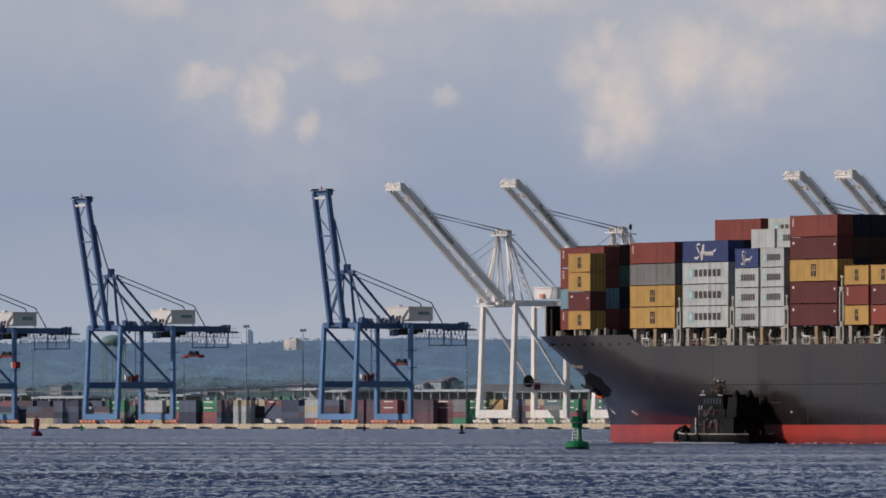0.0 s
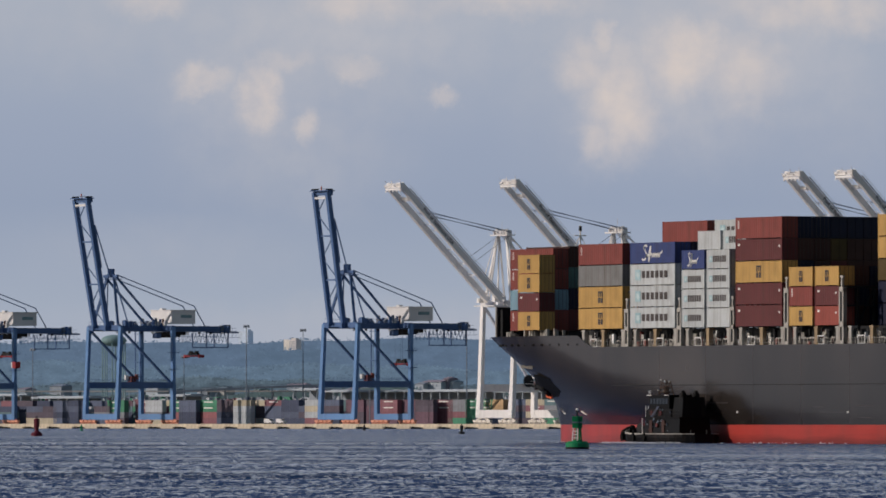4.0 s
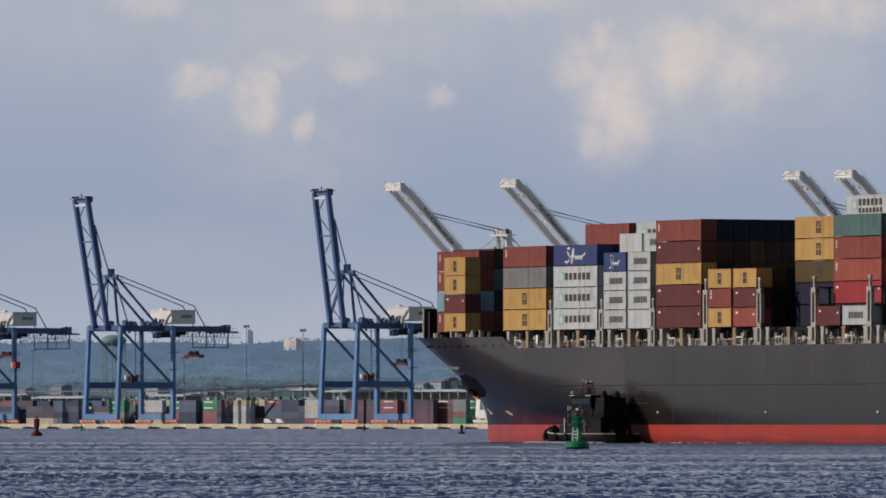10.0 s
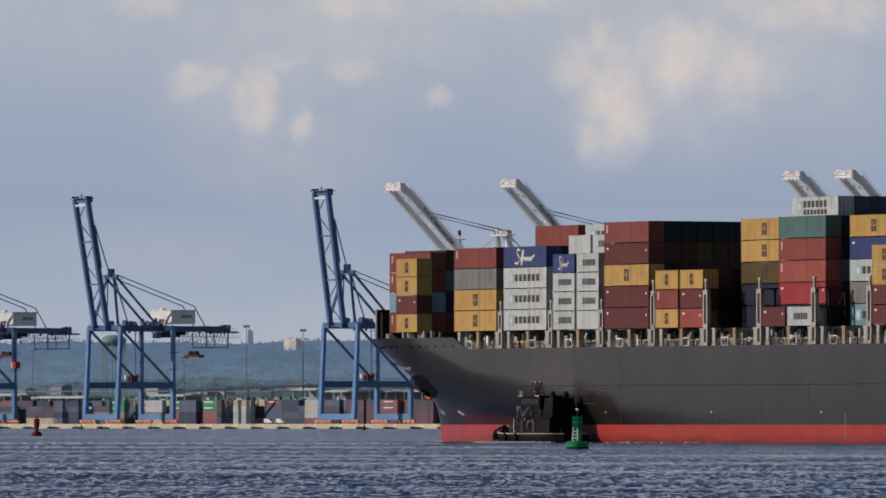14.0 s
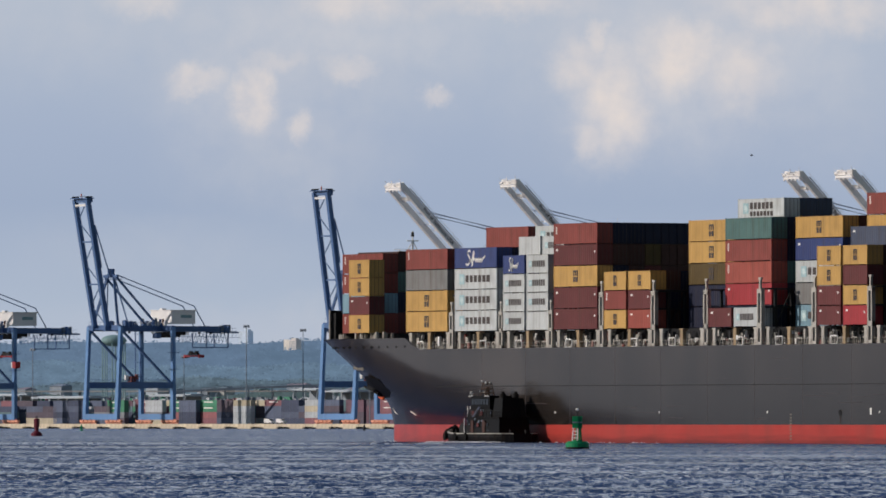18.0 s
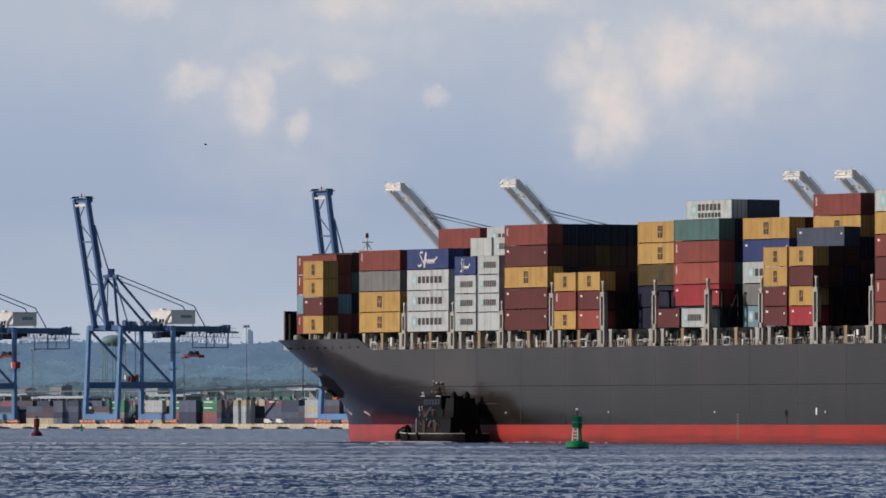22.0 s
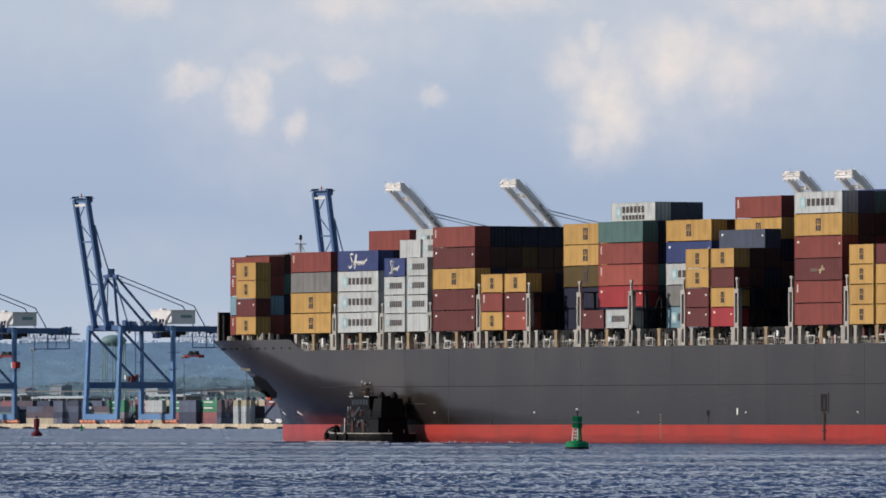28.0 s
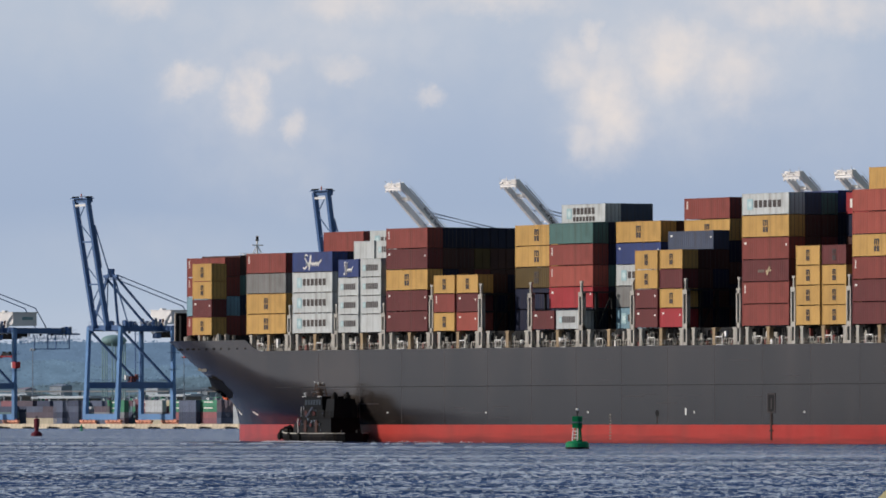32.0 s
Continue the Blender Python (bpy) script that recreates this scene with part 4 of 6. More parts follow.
def frustum(bm, x0, x1, y, z0, z1, dx, dy):
    """A house block that narrows upwards by dx and dy."""
    a = [bm.verts.new(p) for p in ((x0, -y, z0), (x1, -y, z0), (x1, y, z0), (x0, y, z0))]
    b = [bm.verts.new(p) for p in ((x0 + dx, -y + dy, z1), (x1 - dx, -y + dy, z1), (x1 - dx, y - dy, z1), (x0 + dx, y - dy, z1))]
    bm.faces.new(a[::-1])
    bm.faces.new(b)
    for i in range(4):
        j = (i + 1) % 4
        bm.faces.new((a[i], a[j], b[j], b[i]))
    return bm


for i in range(3):
    bm = bmesh.new()
    bmesh.ops.create_cone(bm, cap_ends=True, segments=12, radius1=0.5, radius2=0.5, depth=0.35, matrix=Matrix.Translation((-5 - i * 4.2, 4.78, 0.75)) @ Euler((radians(90), 0, 0)).to_matrix().to_4x4())
    part("tyre_fender", bm, M["rubber"], TUG, "old tyre hung along the side")
for _o in TUG.children_recursive:
    _o.data.transform(Matrix.Diagonal((0.71, 0.78, 1.06, 1)))

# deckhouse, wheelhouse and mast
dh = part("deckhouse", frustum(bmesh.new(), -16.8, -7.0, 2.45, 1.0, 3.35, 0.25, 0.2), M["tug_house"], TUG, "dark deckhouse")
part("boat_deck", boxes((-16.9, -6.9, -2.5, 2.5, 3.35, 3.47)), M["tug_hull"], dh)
for i in range(4):
    part("porthole", boxes((-13.6 + i * 1.5, -13.25 + i * 1.5, 2.3, 2.46, 2.3, 2.65)), M["glass_dark"], dh)
for x in (-9.1, -12.4):
    part("door", boxes((x - 0.35, x + 0.35, 2.3, 2.5, 1.25, 3.05)), M["brown"], dh, "brown side door")
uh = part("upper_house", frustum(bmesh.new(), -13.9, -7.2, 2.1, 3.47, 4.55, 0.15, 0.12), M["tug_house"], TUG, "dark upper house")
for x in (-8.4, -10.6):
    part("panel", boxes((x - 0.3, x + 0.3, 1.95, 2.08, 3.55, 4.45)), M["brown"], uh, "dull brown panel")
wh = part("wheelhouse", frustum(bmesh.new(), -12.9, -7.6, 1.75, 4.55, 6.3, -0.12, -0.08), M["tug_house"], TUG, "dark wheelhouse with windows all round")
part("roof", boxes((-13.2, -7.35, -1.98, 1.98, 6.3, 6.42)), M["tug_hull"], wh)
part("roof_edge", boxes((-8.6, -7.3, 1.98, 2.04, 6.34, 6.42), (-13.2, -11.9, 1.98, 2.04, 6.34, 6.42), (-7.35, -7.28, -1.98, 1.98, 6.32, 6.42)), M["house_white"], wh, "pale edge of the roof")
for i in range(6):
    part("window", boxes((-12.6 + i * 0.82, -12.0 + i * 0.82, 1.76, 1.86, 5.2, 5.95)), M["glass_dark"], wh)
for i in range(4):
    part("window", boxes((-7.58, -7.46, -1.5 + i * 0.8, -0.92 + i * 0.8, 5.05, 5.75)), M["glass_dark"], wh)
part("grab_rail", boxes((-6.5, -6.4, 2.2, 2.3, 1.1, 3.3)), M["house_white"], TUG, "white upright at the front corner")
part("ladder", boxes((-7.05, -6.98, 2.0, 2.08, 3.4, 5.0), (-7.05, -6.98, 1.6, 1.68, 3.4, 5.0), (-7.05, -6.98, 1.6, 2.08, 3.9, 3.97), (-7.05, -6.98, 1.6, 2.08, 4.4, 4.47)), M["house_white"], TUG, "white ladder up the house front")
bm = bmesh.new()
rod(bm, (-7.5, 1.6, 6.4), (-7.5, 1.6, 6.7), 0.06, 6)
rod(bm, (-7.65, 1.6, 6.8), (-7.25, 1.6, 6.8), 0.2, 10)
part("searchlight", bm, M["house_white"], TUG, "white searchlight")
# slanted stair shape added to draw a pale-blue glint on the funnel
bm = bmesh.new()
beam(bm, (-9.4, 2.6, 3.5), (-10.6, 2.2, 4.9), 0.12)
beam(bm, (-9.75, 2.6, 3.5), (-10.95, 2.2, 4.9), 0.12)
for k in range(5):
    beam(bm, (-9.4 - k * 0.26, 2.58 - k * 0.08, 3.6 + k * 0.3), (-9.75 - k * 0.26, 2.58 - k * 0.08, 3.6 + k * 0.3), 0.1)
part("stairway", bm, M["slate"], TUG, "blue-grey stair shape standing for a glint")
# casing added, itself unseen, to fill the dark area aft of the wheelhouse
part("funnel_casing", frustum(bmesh.new(), -16.6, -13.95, 1.9, 3.47, 6.1, 0.2, 0.25), M["tug_hull"], TUG, "black casing added to fill the dark beside the funnels")
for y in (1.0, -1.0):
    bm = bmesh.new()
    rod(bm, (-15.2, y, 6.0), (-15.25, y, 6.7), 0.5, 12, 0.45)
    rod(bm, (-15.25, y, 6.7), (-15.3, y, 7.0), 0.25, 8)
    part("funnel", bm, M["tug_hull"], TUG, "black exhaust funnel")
for x, y, z in ((-8.9, 2.2, 4.0), (-11.3, 2.2, 4.0), (-10.8, 2.5, 2.4)):
    bm = bmesh.new()
    bmesh.ops.create_cone(bm, cap_ends=True, segments=14, radius1=0.3, radius2=0.3, depth=0.12, matrix=Matrix.Translation((x, y, z)) @ Euler((radians(90), 0, 0)).to_matrix().to_4x4())
    part("life_ring", bm, M["maroon"], TUG, "dull red life ring")
for x0, x1, y, z in ((-6.9, -16.8, 2.45, 3.47), (-7.4, -13.1, 1.9, 6.42)):
    bm = bmesh.new()
    n = int((x0 - x1) / 0.9)
    for i in range(n + 1):
        x = x0 + (x1 - x0) * i / n
        rod(bm, (x, y, z), (x, y, z + 0.9), 0.03, 4)
    for h in (0.45, 0.9):
        beam(bm, (x0, y, z + h), (x1, y, z + h), 0.045)
    part("railing", bm, M["clutter"], TUG, "thin dark pipe railing")
cage = bmesh.new()                # lattice mast on the roof
for x in (-10.1, -8.5):
    for y in (-0.75, 0.75):
        rod(cage, (x, y, 6.1), (x * 0.35 - 6.0, y * 0.75, 8.0), 0.07, 5)
for z, k in ((6.8, 0.9), (7.4, 0.83), (8.0, 0.75)):
    for a, b in (((-10.1, -1), (-8.5, -1)), ((-10.1, 1), (-8.5, 1)), ((-10.1, -1), (-10.1, 1)), ((-8.5, -1), (-8.5, 1))):
        f = (z - 6.1) / 1.9
        xa, xb = (a[0] + f * (a[0] * -0.65 - 6.0), b[0] + f * (b[0] * -0.65 - 6.0))
        rod(cage, (xa, a[1] * 0.75 * k, z), (xb, b[1] * 0.75 * k, z), 0.06, 4)
part("mast_cage", cage, M["rust_dull"], TUG, "brown lattice mast on the wheelhouse roof")
bm = bmesh.new()
rod(bm, (-9.3, 0, 6.1), (-9.3, 0, 7.6), 0.3, 8, 0.22)
rod(bm, (-9.3, 0, 7.6), (-9.3, 0, 8.5), 0.06, 6)
beam(bm, (-9.3, -0.9, 8.15), (-9.3, 0.9, 8.15), 0.1)
part("mast", bm, M["rust_dull"], TUG, "dull yellow-brown stub mast and yard")
part("radar", boxes((-8.75, -8.6, -0.9, 0.9, 7.0, 7.16), (-8.8, -8.55, -0.2, 0.2, 6.75, 7.0)), M["house_white"], TUG, "white radar scanner")
for x, y, z, r in ((-9.9, 0.6, 8.05, 0.16), (-8.9, -0.6, 8.05, 0.14), (-9.3, 0.85, 8.3, 0.12)):
    bm = bmesh.new()
    ball(bm, (x, y, z + r), r, 1, 1, 1.2, 8)
    part("lamp", bm, M["house_white"], TUG, "pale navigation lamp", smooth=True)
for _o in TUG.children:
    if _o.name.partition(".")[0] in ("mast_cage", "mast", "radar", "lamp"):
        _o.location = (-0.4, 0.4, 0)
bm = bmesh.new()
rod(bm, (-3.0, -0.7, 1.9), (-3.0, 0.7, 1.9), 0.5, 12)
for y in (-0.8, 0.7):
    rod(bm, (-3.0, y, 1.9), (-3.0, y + 0.1, 1.9), 0.75, 12)
box(bm, -3.5, -2.5, -0.9, 0.9, 1.1, 1.5)
part("winch", bm, M["clutter"], TUG, "dark towing winch on the foredeck")
for x, y in ((-1.6, 0.9), (-1.6, -0.9), (-17.8, 1.2), (-17.8, -1.2)):
    bm = bmesh.new()
    rod(bm, (x, y, 1.1), (x, y, 1.75), 0.14, 8)
    part("bollard", bm, M["clutter"], TUG)
rgt = random.Random(31)
# specks on the house side: small fittings, and window reflections drawn as boxes
for mat, n, label in (("pole", 16, "pale speck for fittings and window glints"), ("brown", 12, "small brown fitting"), ("slate", 8, "blue-grey speck for fittings and window glints")):
    for _ in range(n):
        x, z = rgt.uniform(-13.7, -7.6), rgt.choice((rgt.uniform(1.4, 3.1), rgt.uniform(3.6, 4.4)))
        y = 2.42 if z < 3.3 else 2.04
        w, h = rgt.uniform(0.04, 0.12), rgt.uniform(0.08, 0.35)
        part("fitting", boxes((x - w, x + w, y - 0.25, y + 0.04, z, z + h)), M[mat], TUG, label)

# ---- far shore ----
QX, QY, QA = -51.6, 4300.0, -50.97
_q = Vector((math.cos(radians(QA)), math.sin(radians(QA)), 0))
_n = Vector((-_q.y, _q.x, 0))


def quay_at(k, d, z=0.0, turn=0.0):
    """The pose k metres along the quay's edge and d metres inland."""
    p = Vector((QX, QY, 0)) + _q * k + _n * d
    return pose(p.x, p.y, z, 0, 0, QA + turn)


def along(px, d):
    """The quay station seen at bearing px (chart units), d metres inland."""
    kk = (px - 784) / 18000
    return (kk * (4300 + _n.y * d) - QX - _n.x * d) / (_q.x - kk * _q.y)


QZ = 2.0
GROUND = part("ground", boxes((-700, 700, 1.2, 900, 0.2, QZ)), M["asphalt"])
GROUND.matrix_basis = quay_at(0, 0)
tagged(GROUND, "flat grey asphalt container yard behind the quay", "ground", kind="structure")
QUAY = new("quay_wall")
QUAY.matrix_basis = quay_at(0, 0)
tagged(QUAY, "long sunlit concrete quay wall, fender recesses painted dark as shade", "quay", kind="structure")
part("fascia", boxes((-700, 700, 0.4, 1.2, -2, QZ - 0.15)), M["concrete"], QUAY)
me = mesh_of(boxes((0, 17.9, 0.0, 1.6, 0.75, QZ + 0.02), (9.0, 17.9, -0.1, 0.4, -0.6, 1.0), (0, 17.9, -0.05, 0.1, 1.7, 1.85)), "slab", M["concrete"])
# two rubber fenders, and a thin dark sheet painting the recess's shade
fender_and_shade = mesh_of(boxes((1.5, 3.4, -0.3, 0.4, -0.5, 0.85), (4.5, 5.6, -0.2, 0.4, -0.5, 0.75), (0.2, 8.9, 0.25, 0.4, -0.5, 0.5)), "fender", M["rubber"])
for i in range(36):
    p = part("slab", me, None, QUAY)
    p.location = (-300 + 18 * i, 0, 0)
    p = part("fender", fender_and_shade, None, QUAY)
    p.location = (-300 + 18 * i, 0, 0)


def bogies(cr, mat, label, x0, x1, y):
    """Two groups of wheel trucks under a sill."""
    for a, b in ((x0 - 3.5, x0 + 8.0), (x1 - 8.0, x1 + 3.5)):
        bm = bmesh.new()
        n = 4
        w = (b - a) / n
        for i in range(n):
            c = a + w * (i + 0.5)
            box(bm, c - w * 0.42, c + w * 0.42, y - 0.7, y + 0.7, 0.7, 1.6)
            for s in (-0.25, 0.25):
                bmesh.ops.create_cone(bm, cap_ends=True, segments=8, radius1=0.45, radius2=0.45, depth=0.5,
                                      matrix=Matrix.Translation((c + s * w, y, 0.45)) @ Euler((radians(90), 0, 0)).to_matrix().to_4x4())
        beam(bm, (a + w * 0.6, y, 1.7), ((a + b) / 2, y, 2.5), 0.5)
        beam(bm, (b - w * 0.6, y, 1.7), ((a + b) / 2, y, 2.5), 0.5)
        part("bogie", bm, mat, cr, label)


def blue_crane():
    """Origin under the waterside leg; x along the rails, y inland."""
    W, G = 22.8, 30.5
    cr = new("gantry_crane")
    tagged(cr, "blue ship-to-shore gantry crane with its boom raised", "crane", "blue quay cranes")
    b, d = M["crane_blue"], M["crane_dark"]
    for x in (0, W):
        for y, ln in ((0, 2.0), (G, 0.0)):
            bm = bmesh.new()
            beam(bm, (x, y, 3.2), (x, y + ln * 0.4, 17), 2.0, 1.7)
            beam(bm, (x, y + ln * 0.4, 17), (x, y + ln, 41), 1.7, 1.5)
            part("leg", bm, b, cr)
        bm = bmesh.new()
        beam(bm, (x, 0.5, 16.3), (x, G, 16.3), 1.6, 2.6)
        part("portal_beam", bm, d, cr)
        bm = bmesh.new()
        beam(bm, (x, 2.6, 39.5), (x, 29, 17.5), 0.9, 0.9)
        part("diagonal_brace", bm, d, cr)
    for y in (0, G):
        bm = bmesh.new()
        beam(bm, (-1, y, 3.0), (W + 1, y, 3.0), 1.6, 2.4)
        part("sill_beam", bm, b, cr)
        bogies(cr, M["bogie_orange"], "orange wheel bogie", 0, W, y)
        bm = bmesh.new()
        yy = y + (2 if y == 0 else 0)
        beam(bm, (0, yy, 40.5), (W, yy, 40.5), 1.5, 2.2)
        part("cross_beam", bm, d, cr)
    for x in (6.0, 15.0):
        bm = bmesh.new()
        beam(bm, (x, -1, 40.3), (x, 62, 40.3), 1.3, 2.4)
        part("girder", bm, d, cr)
    bm = bmesh.new()
    for y in range(0, 66, 6):
        beam(bm, (6, y, 40), (15, y, 40), 0.5)
    for x in (4.4, 16.6):
        beam(bm, (x, -2, 39.4), (x, 70, 39.4), 0.9, 0.2)
        for y in range(0, 71, 4):
            rod(bm, (x, y, 39.4), (x, y, 40.7), 0.06, 4)
        beam(bm, (x, -2, 40.7), (x, 70, 40.7), 0.1)
    part("walkway", bm, d, cr, "walkways and railings on the girder")
    bm = bmesh.new()                       # festoon and trolley at the back reach
    for y in range(38, 66, 2):
        rod(bm, (16, y, 38.6), (16, y + 1, 34.5), 0.12, 4)
        rod(bm, (16, y + 1, 34.5), (16, y + 2, 38.6), 0.12, 4)
    for x in (6, 16):
        beam(bm, (x, 54, 32.5), (x, 66, 32.5), 0.4)
        beam(bm, (x, 54, 38.5), (x, 54, 32.5), 0.4)
        beam(bm, (x, 66, 38.5), (x, 66, 32.5), 0.4)
    box(bm, 5, 16, 62, 72, 38.6, 39.2)
    part("back_reach_frame", bm, d, cr, "dark trolley frame and cable loops")
    rg = random.Random(8)
    for k in range(24):
        x, y = rg.uniform(3, 17), rg.uniform(8, 31)
        part("cabinet", boxes((x, x + rg.uniform(0.5, 1.8), y, y + rg.uniform(0.5, 1.8), 41.4, 42 + rg.uniform(0.2, 1.8))), d if k % 4 else M["pole"], cr)
    for k in range(14):
        x, y = rg.uniform(3, 17), rg.uniform(50, 68)
        part("cabinet", boxes((x, x + rg.uniform(0.4, 1.2), y, y + rg.uniform(0.4, 2.0), 39.2, 40 + rg.uniform(0.3, 2.2))), d if k % 3 else M["pole"], cr)
    bm = bmesh.new()
    for y in range(-1, 32, 2):
        rod(bm, (4.0, y, 41.4), (4.0, y, 43.0), 0.06, 4)
    beam(bm, (4.0, -1, 43.0), (4.0, 31, 43.0), 0.1)
    for y in range(46, 72, 2):
        rod(bm, (4.4, y, 37.2), (4.4, y, 39.4), 0.07, 4)
        rod(bm, (16.6, y, 36.8), (16.6, y, 39.4), 0.07, 4)
    beam(bm, (4.4, 46, 37.2), (4.4, 72, 37.2), 0.14)
    beam(bm, (16.6, 46, 36.8), (16.6, 72, 36.8), 0.14)
    part("catwalk", bm, d, cr, "hanging catwalk under the back reach")
    part("machinery_house", boxes((3.5, 18.5, 33, 46, 42.4, 48.0), (3, 19, 32.6, 46.4, 48.0, 48.3), (6, 8, 36, 38, 48.3, 49.0)), M["house_white"], cr, "white machinery house")
    for k in range(7):
        part("wall_rib", boxes((3.35, 3.5, 33.6 + k * 1.9, 33.8 + k * 1.9, 42.5, 47.9)), M["crane_grey"], cr)
    part("house_sign", boxes((18.5, 18.58, 38.0, 44.0, 44.9, 46.2)), M["tank"], cr, "faded grey-green sign block")
    part("trolley", boxes((4.6, 16.4, 34.5, 42.5, 37.6, 39.0), (5.5, 15.5, 35.5, 38.0, 36.6, 37.6), (8, 13, 39, 42, 36.9, 37.6)), M["clutter"], cr, "dark trolley hanging under the girders")
    for k in range(16):
        x, y = rg.uniform(2.5, 18), rg.uniform(22, 33)
        part("cabinet", boxes((x, x + rg.uniform(0.3, 1.2), y, y + rg.uniform(0.3, 1.2), 41.4, 42.2 + rg.uniform(0.4, 2.6))), (d, M["pole"], M["house_white"], M["brown"])[k % 4], cr)
    bm = bmesh.new()                       # A-frame
    for x0, x1 in ((2, 9), (21, 13)):
        beam(bm, (x0, 2, 40), (x1, 5.5, 63), 1.0)
        beam(bm, (x0 + (x1 - x0) * 0.2, 9, 41), (x1, 5.5, 63), 0.5)
    beam(bm, (6, 5.5, 62.3), (16, 5.5, 62.3), 1.2)
    box(bm, 5.5, 16.5, 4, 7.5, 61.0, 61.3)
    box(bm, 9.5, 12.5, 4.8, 6.4, 62.8, 65.5)
    part("a_frame", bm, d, cr, "dark apex frame")
    for x in (7, 15):
        bm = bmesh.new()
        beam(bm, (x, 5.5, 62), (x, 28, 41.5), 0.8)
        part("backstay", bm, d, cr)
        bm = bmesh.new()
        beam(bm, (x, 5.5, 63), (x, 48, 50.0), 0.35)
        beam(bm, (x, 48, 50.0), (x, 54, 41.5), 0.35)
        part("rear_tie", bm, d, cr)
    boom = part("boom", boxes((5.3, 15.7, -8.2, -5.8, 93.6, 95.2), (4.5, 16.5, -9.5, -5.5, 95.2, 95.6)), d, cr, "raised boom")
    for x in (6.0, 15.0):
        bm = bmesh.new()
        beam(bm, (x, 0.5, 41), (x, -8.0, 94.9), 1.5, 2.1)
        part("boom_girder", bm, d, boom)
    for i in range(6):
        f0, f1 = i / 6, (i + 1) / 6
        y0, z0, y1, z1 = 0.5 - 8.5 * f0, 41 + 53.9 * f0, 0.5 - 8.5 * f1, 41 + 53.9 * f1
        a, c = (6, 15) if i % 2 else (15, 6)
        bm = bmesh.new()
        beam(bm, (a, y0, z0), (c, y1, z1), 0.35)
        part("boom_brace", bm, d, boom)
        if i in (2, 4):
            bm = bmesh.new()
            beam(bm, (6, y0, z0), (15, y0, z0), 0.6)
            part("boom_cross_beam", bm, d, boom)
    bm = bmesh.new()
    beam(bm, (15, 3, 62), (15, -4.5, 84), 0.4)
    beam(bm, (15.6, -2.5, 66), (15.6, -5.5, 84), 1.0, 0.9)
    part("forestay", bm, d, boom)
    bm = bmesh.new()                       # ropes, spreader, cab
    for x in (8.5, 13.5):
        for y in (33.5, 36.5):
            rod(bm, (x, y, 26.5), (x, y, 39), 0.05, 4)
    part("hoist_rope", bm, M["cable"], cr)
    sp = part("spreader", boxes((5.6, 16.4, 33.7, 34.2, 24.4, 24.9), (5.6, 16.4, 35.8, 36.3, 24.4, 24.9), (5.4, 6.2, 33.6, 36.4, 23.9, 25.2), (15.8, 16.6, 33.6, 36.4, 23.9, 25.2), (9.0, 9.6, 33.7, 36.3, 24.3, 25.0), (12.4, 13.0, 33.7, 36.3, 24.3, 25.0)), M["red"], cr, "red container spreader frame")
    part("head_block", boxes((8.0, 14.0, 34.2, 35.8, 25.1, 25.9), (8.4, 9.6, 34.3, 35.7, 25.9, 26.8), (12.4, 13.6, 34.3, 35.7, 25.9, 26.8), (10.2, 11.8, 34.4, 35.6, 25.9, 26.3)), M["clutter"], sp, "dark head block with sheaves")
    part("cab", boxes((14, 16.8, 26, 28.6, 36.2, 38.4)), d, cr, "operator's cab")
    bm = bmesh.new()
    part("drive_cabin", boxes((1.2, 3.6, 22.4, 25.0, 17.8, 20.2), (0.8, 4.2, 22.0, 26.0, 17.5, 17.8)), M["maroon"], cr, "brown drive cabin on the portal")
    part("control_box", boxes((0.6, 1.8, 20.8, 22.2, 18.6, 20.6)), M["house_white"], cr, "white control box")
    part("switch_box", boxes((2.4, 3.4, 25.2, 26.4, 18.8, 21.0)), M["brick"], cr, "dull red switch box")
    for k in range(6):
        rod(bm, (W, 20 + k, 17.6), (W, 20 + k, 19), 0.08, 4)
    beam(bm, (1, 26.5, 17.6), (1, 26.5, 40), 0.35)
    beam(bm, (2.5, 28, 17.6), (2.5, 28, 40), 0.35)
    for z in range(20, 40, 6):
        box(bm, 0.3, 3, 26, 29, z, z + 0.25)
    part("stair_tower", bm, d, cr, "stair tower and platforms")
    for z in (23.0, 30.0):                 # ladder platforms and rails on the portal
        bm = boxes((W - 1.5, W + 2.2, 28.7, 32.3, z, z + 0.25))
        for dx in (-1.4, 0.4, 2.1):
            rod(bm, (W + dx, 32.2, z), (W + dx, 32.2, z + 1.2), 0.06, 4)
        beam(bm, (W - 1.4, 32.2, z + 1.2), (W + 2.1, 32.2, z + 1.2), 0.08)
        part("platform", bm, d, cr, "small railed platform on the leg")
    for x in (0.0, W):
        bm = bmesh.new()
        for y in range(3, 30, 2):
            rod(bm, (x, y, 17.5), (x, y, 18.8), 0.07, 4)
        beam(bm, (x, 3, 18.8), (x, 29, 18.8), 0.1)
        beam(bm, (x, 3, 18.2), (x, 29, 18.2), 0.07)
        part("portal_rail", bm, d, cr)
    tip = part("tip_frame", boxes((5.6, 15.4, -9.4, -9.2, 96.1, 96.25), (5.6, 5.75, -9.4, -5.6, 95.6, 96.25), (15.25, 15.4, -9.4, -5.6, 95.6, 96.25)), M["clutter"], boom, "dark railing at the boom tip")
    bm = bmesh.new()
    rod(bm, (10, -7.5, 95.6), (10, -7.5, 97.4), 0.25, 6)
    part("warning_lamp", bm, M["rust"], tip, "dull red warning lamp")
    part("tip_beam", boxes((5.6, 15.4, -8.6, -8.25, 92.0, 92.9)), M["house_white"], boom, "white cross beam under the tip")
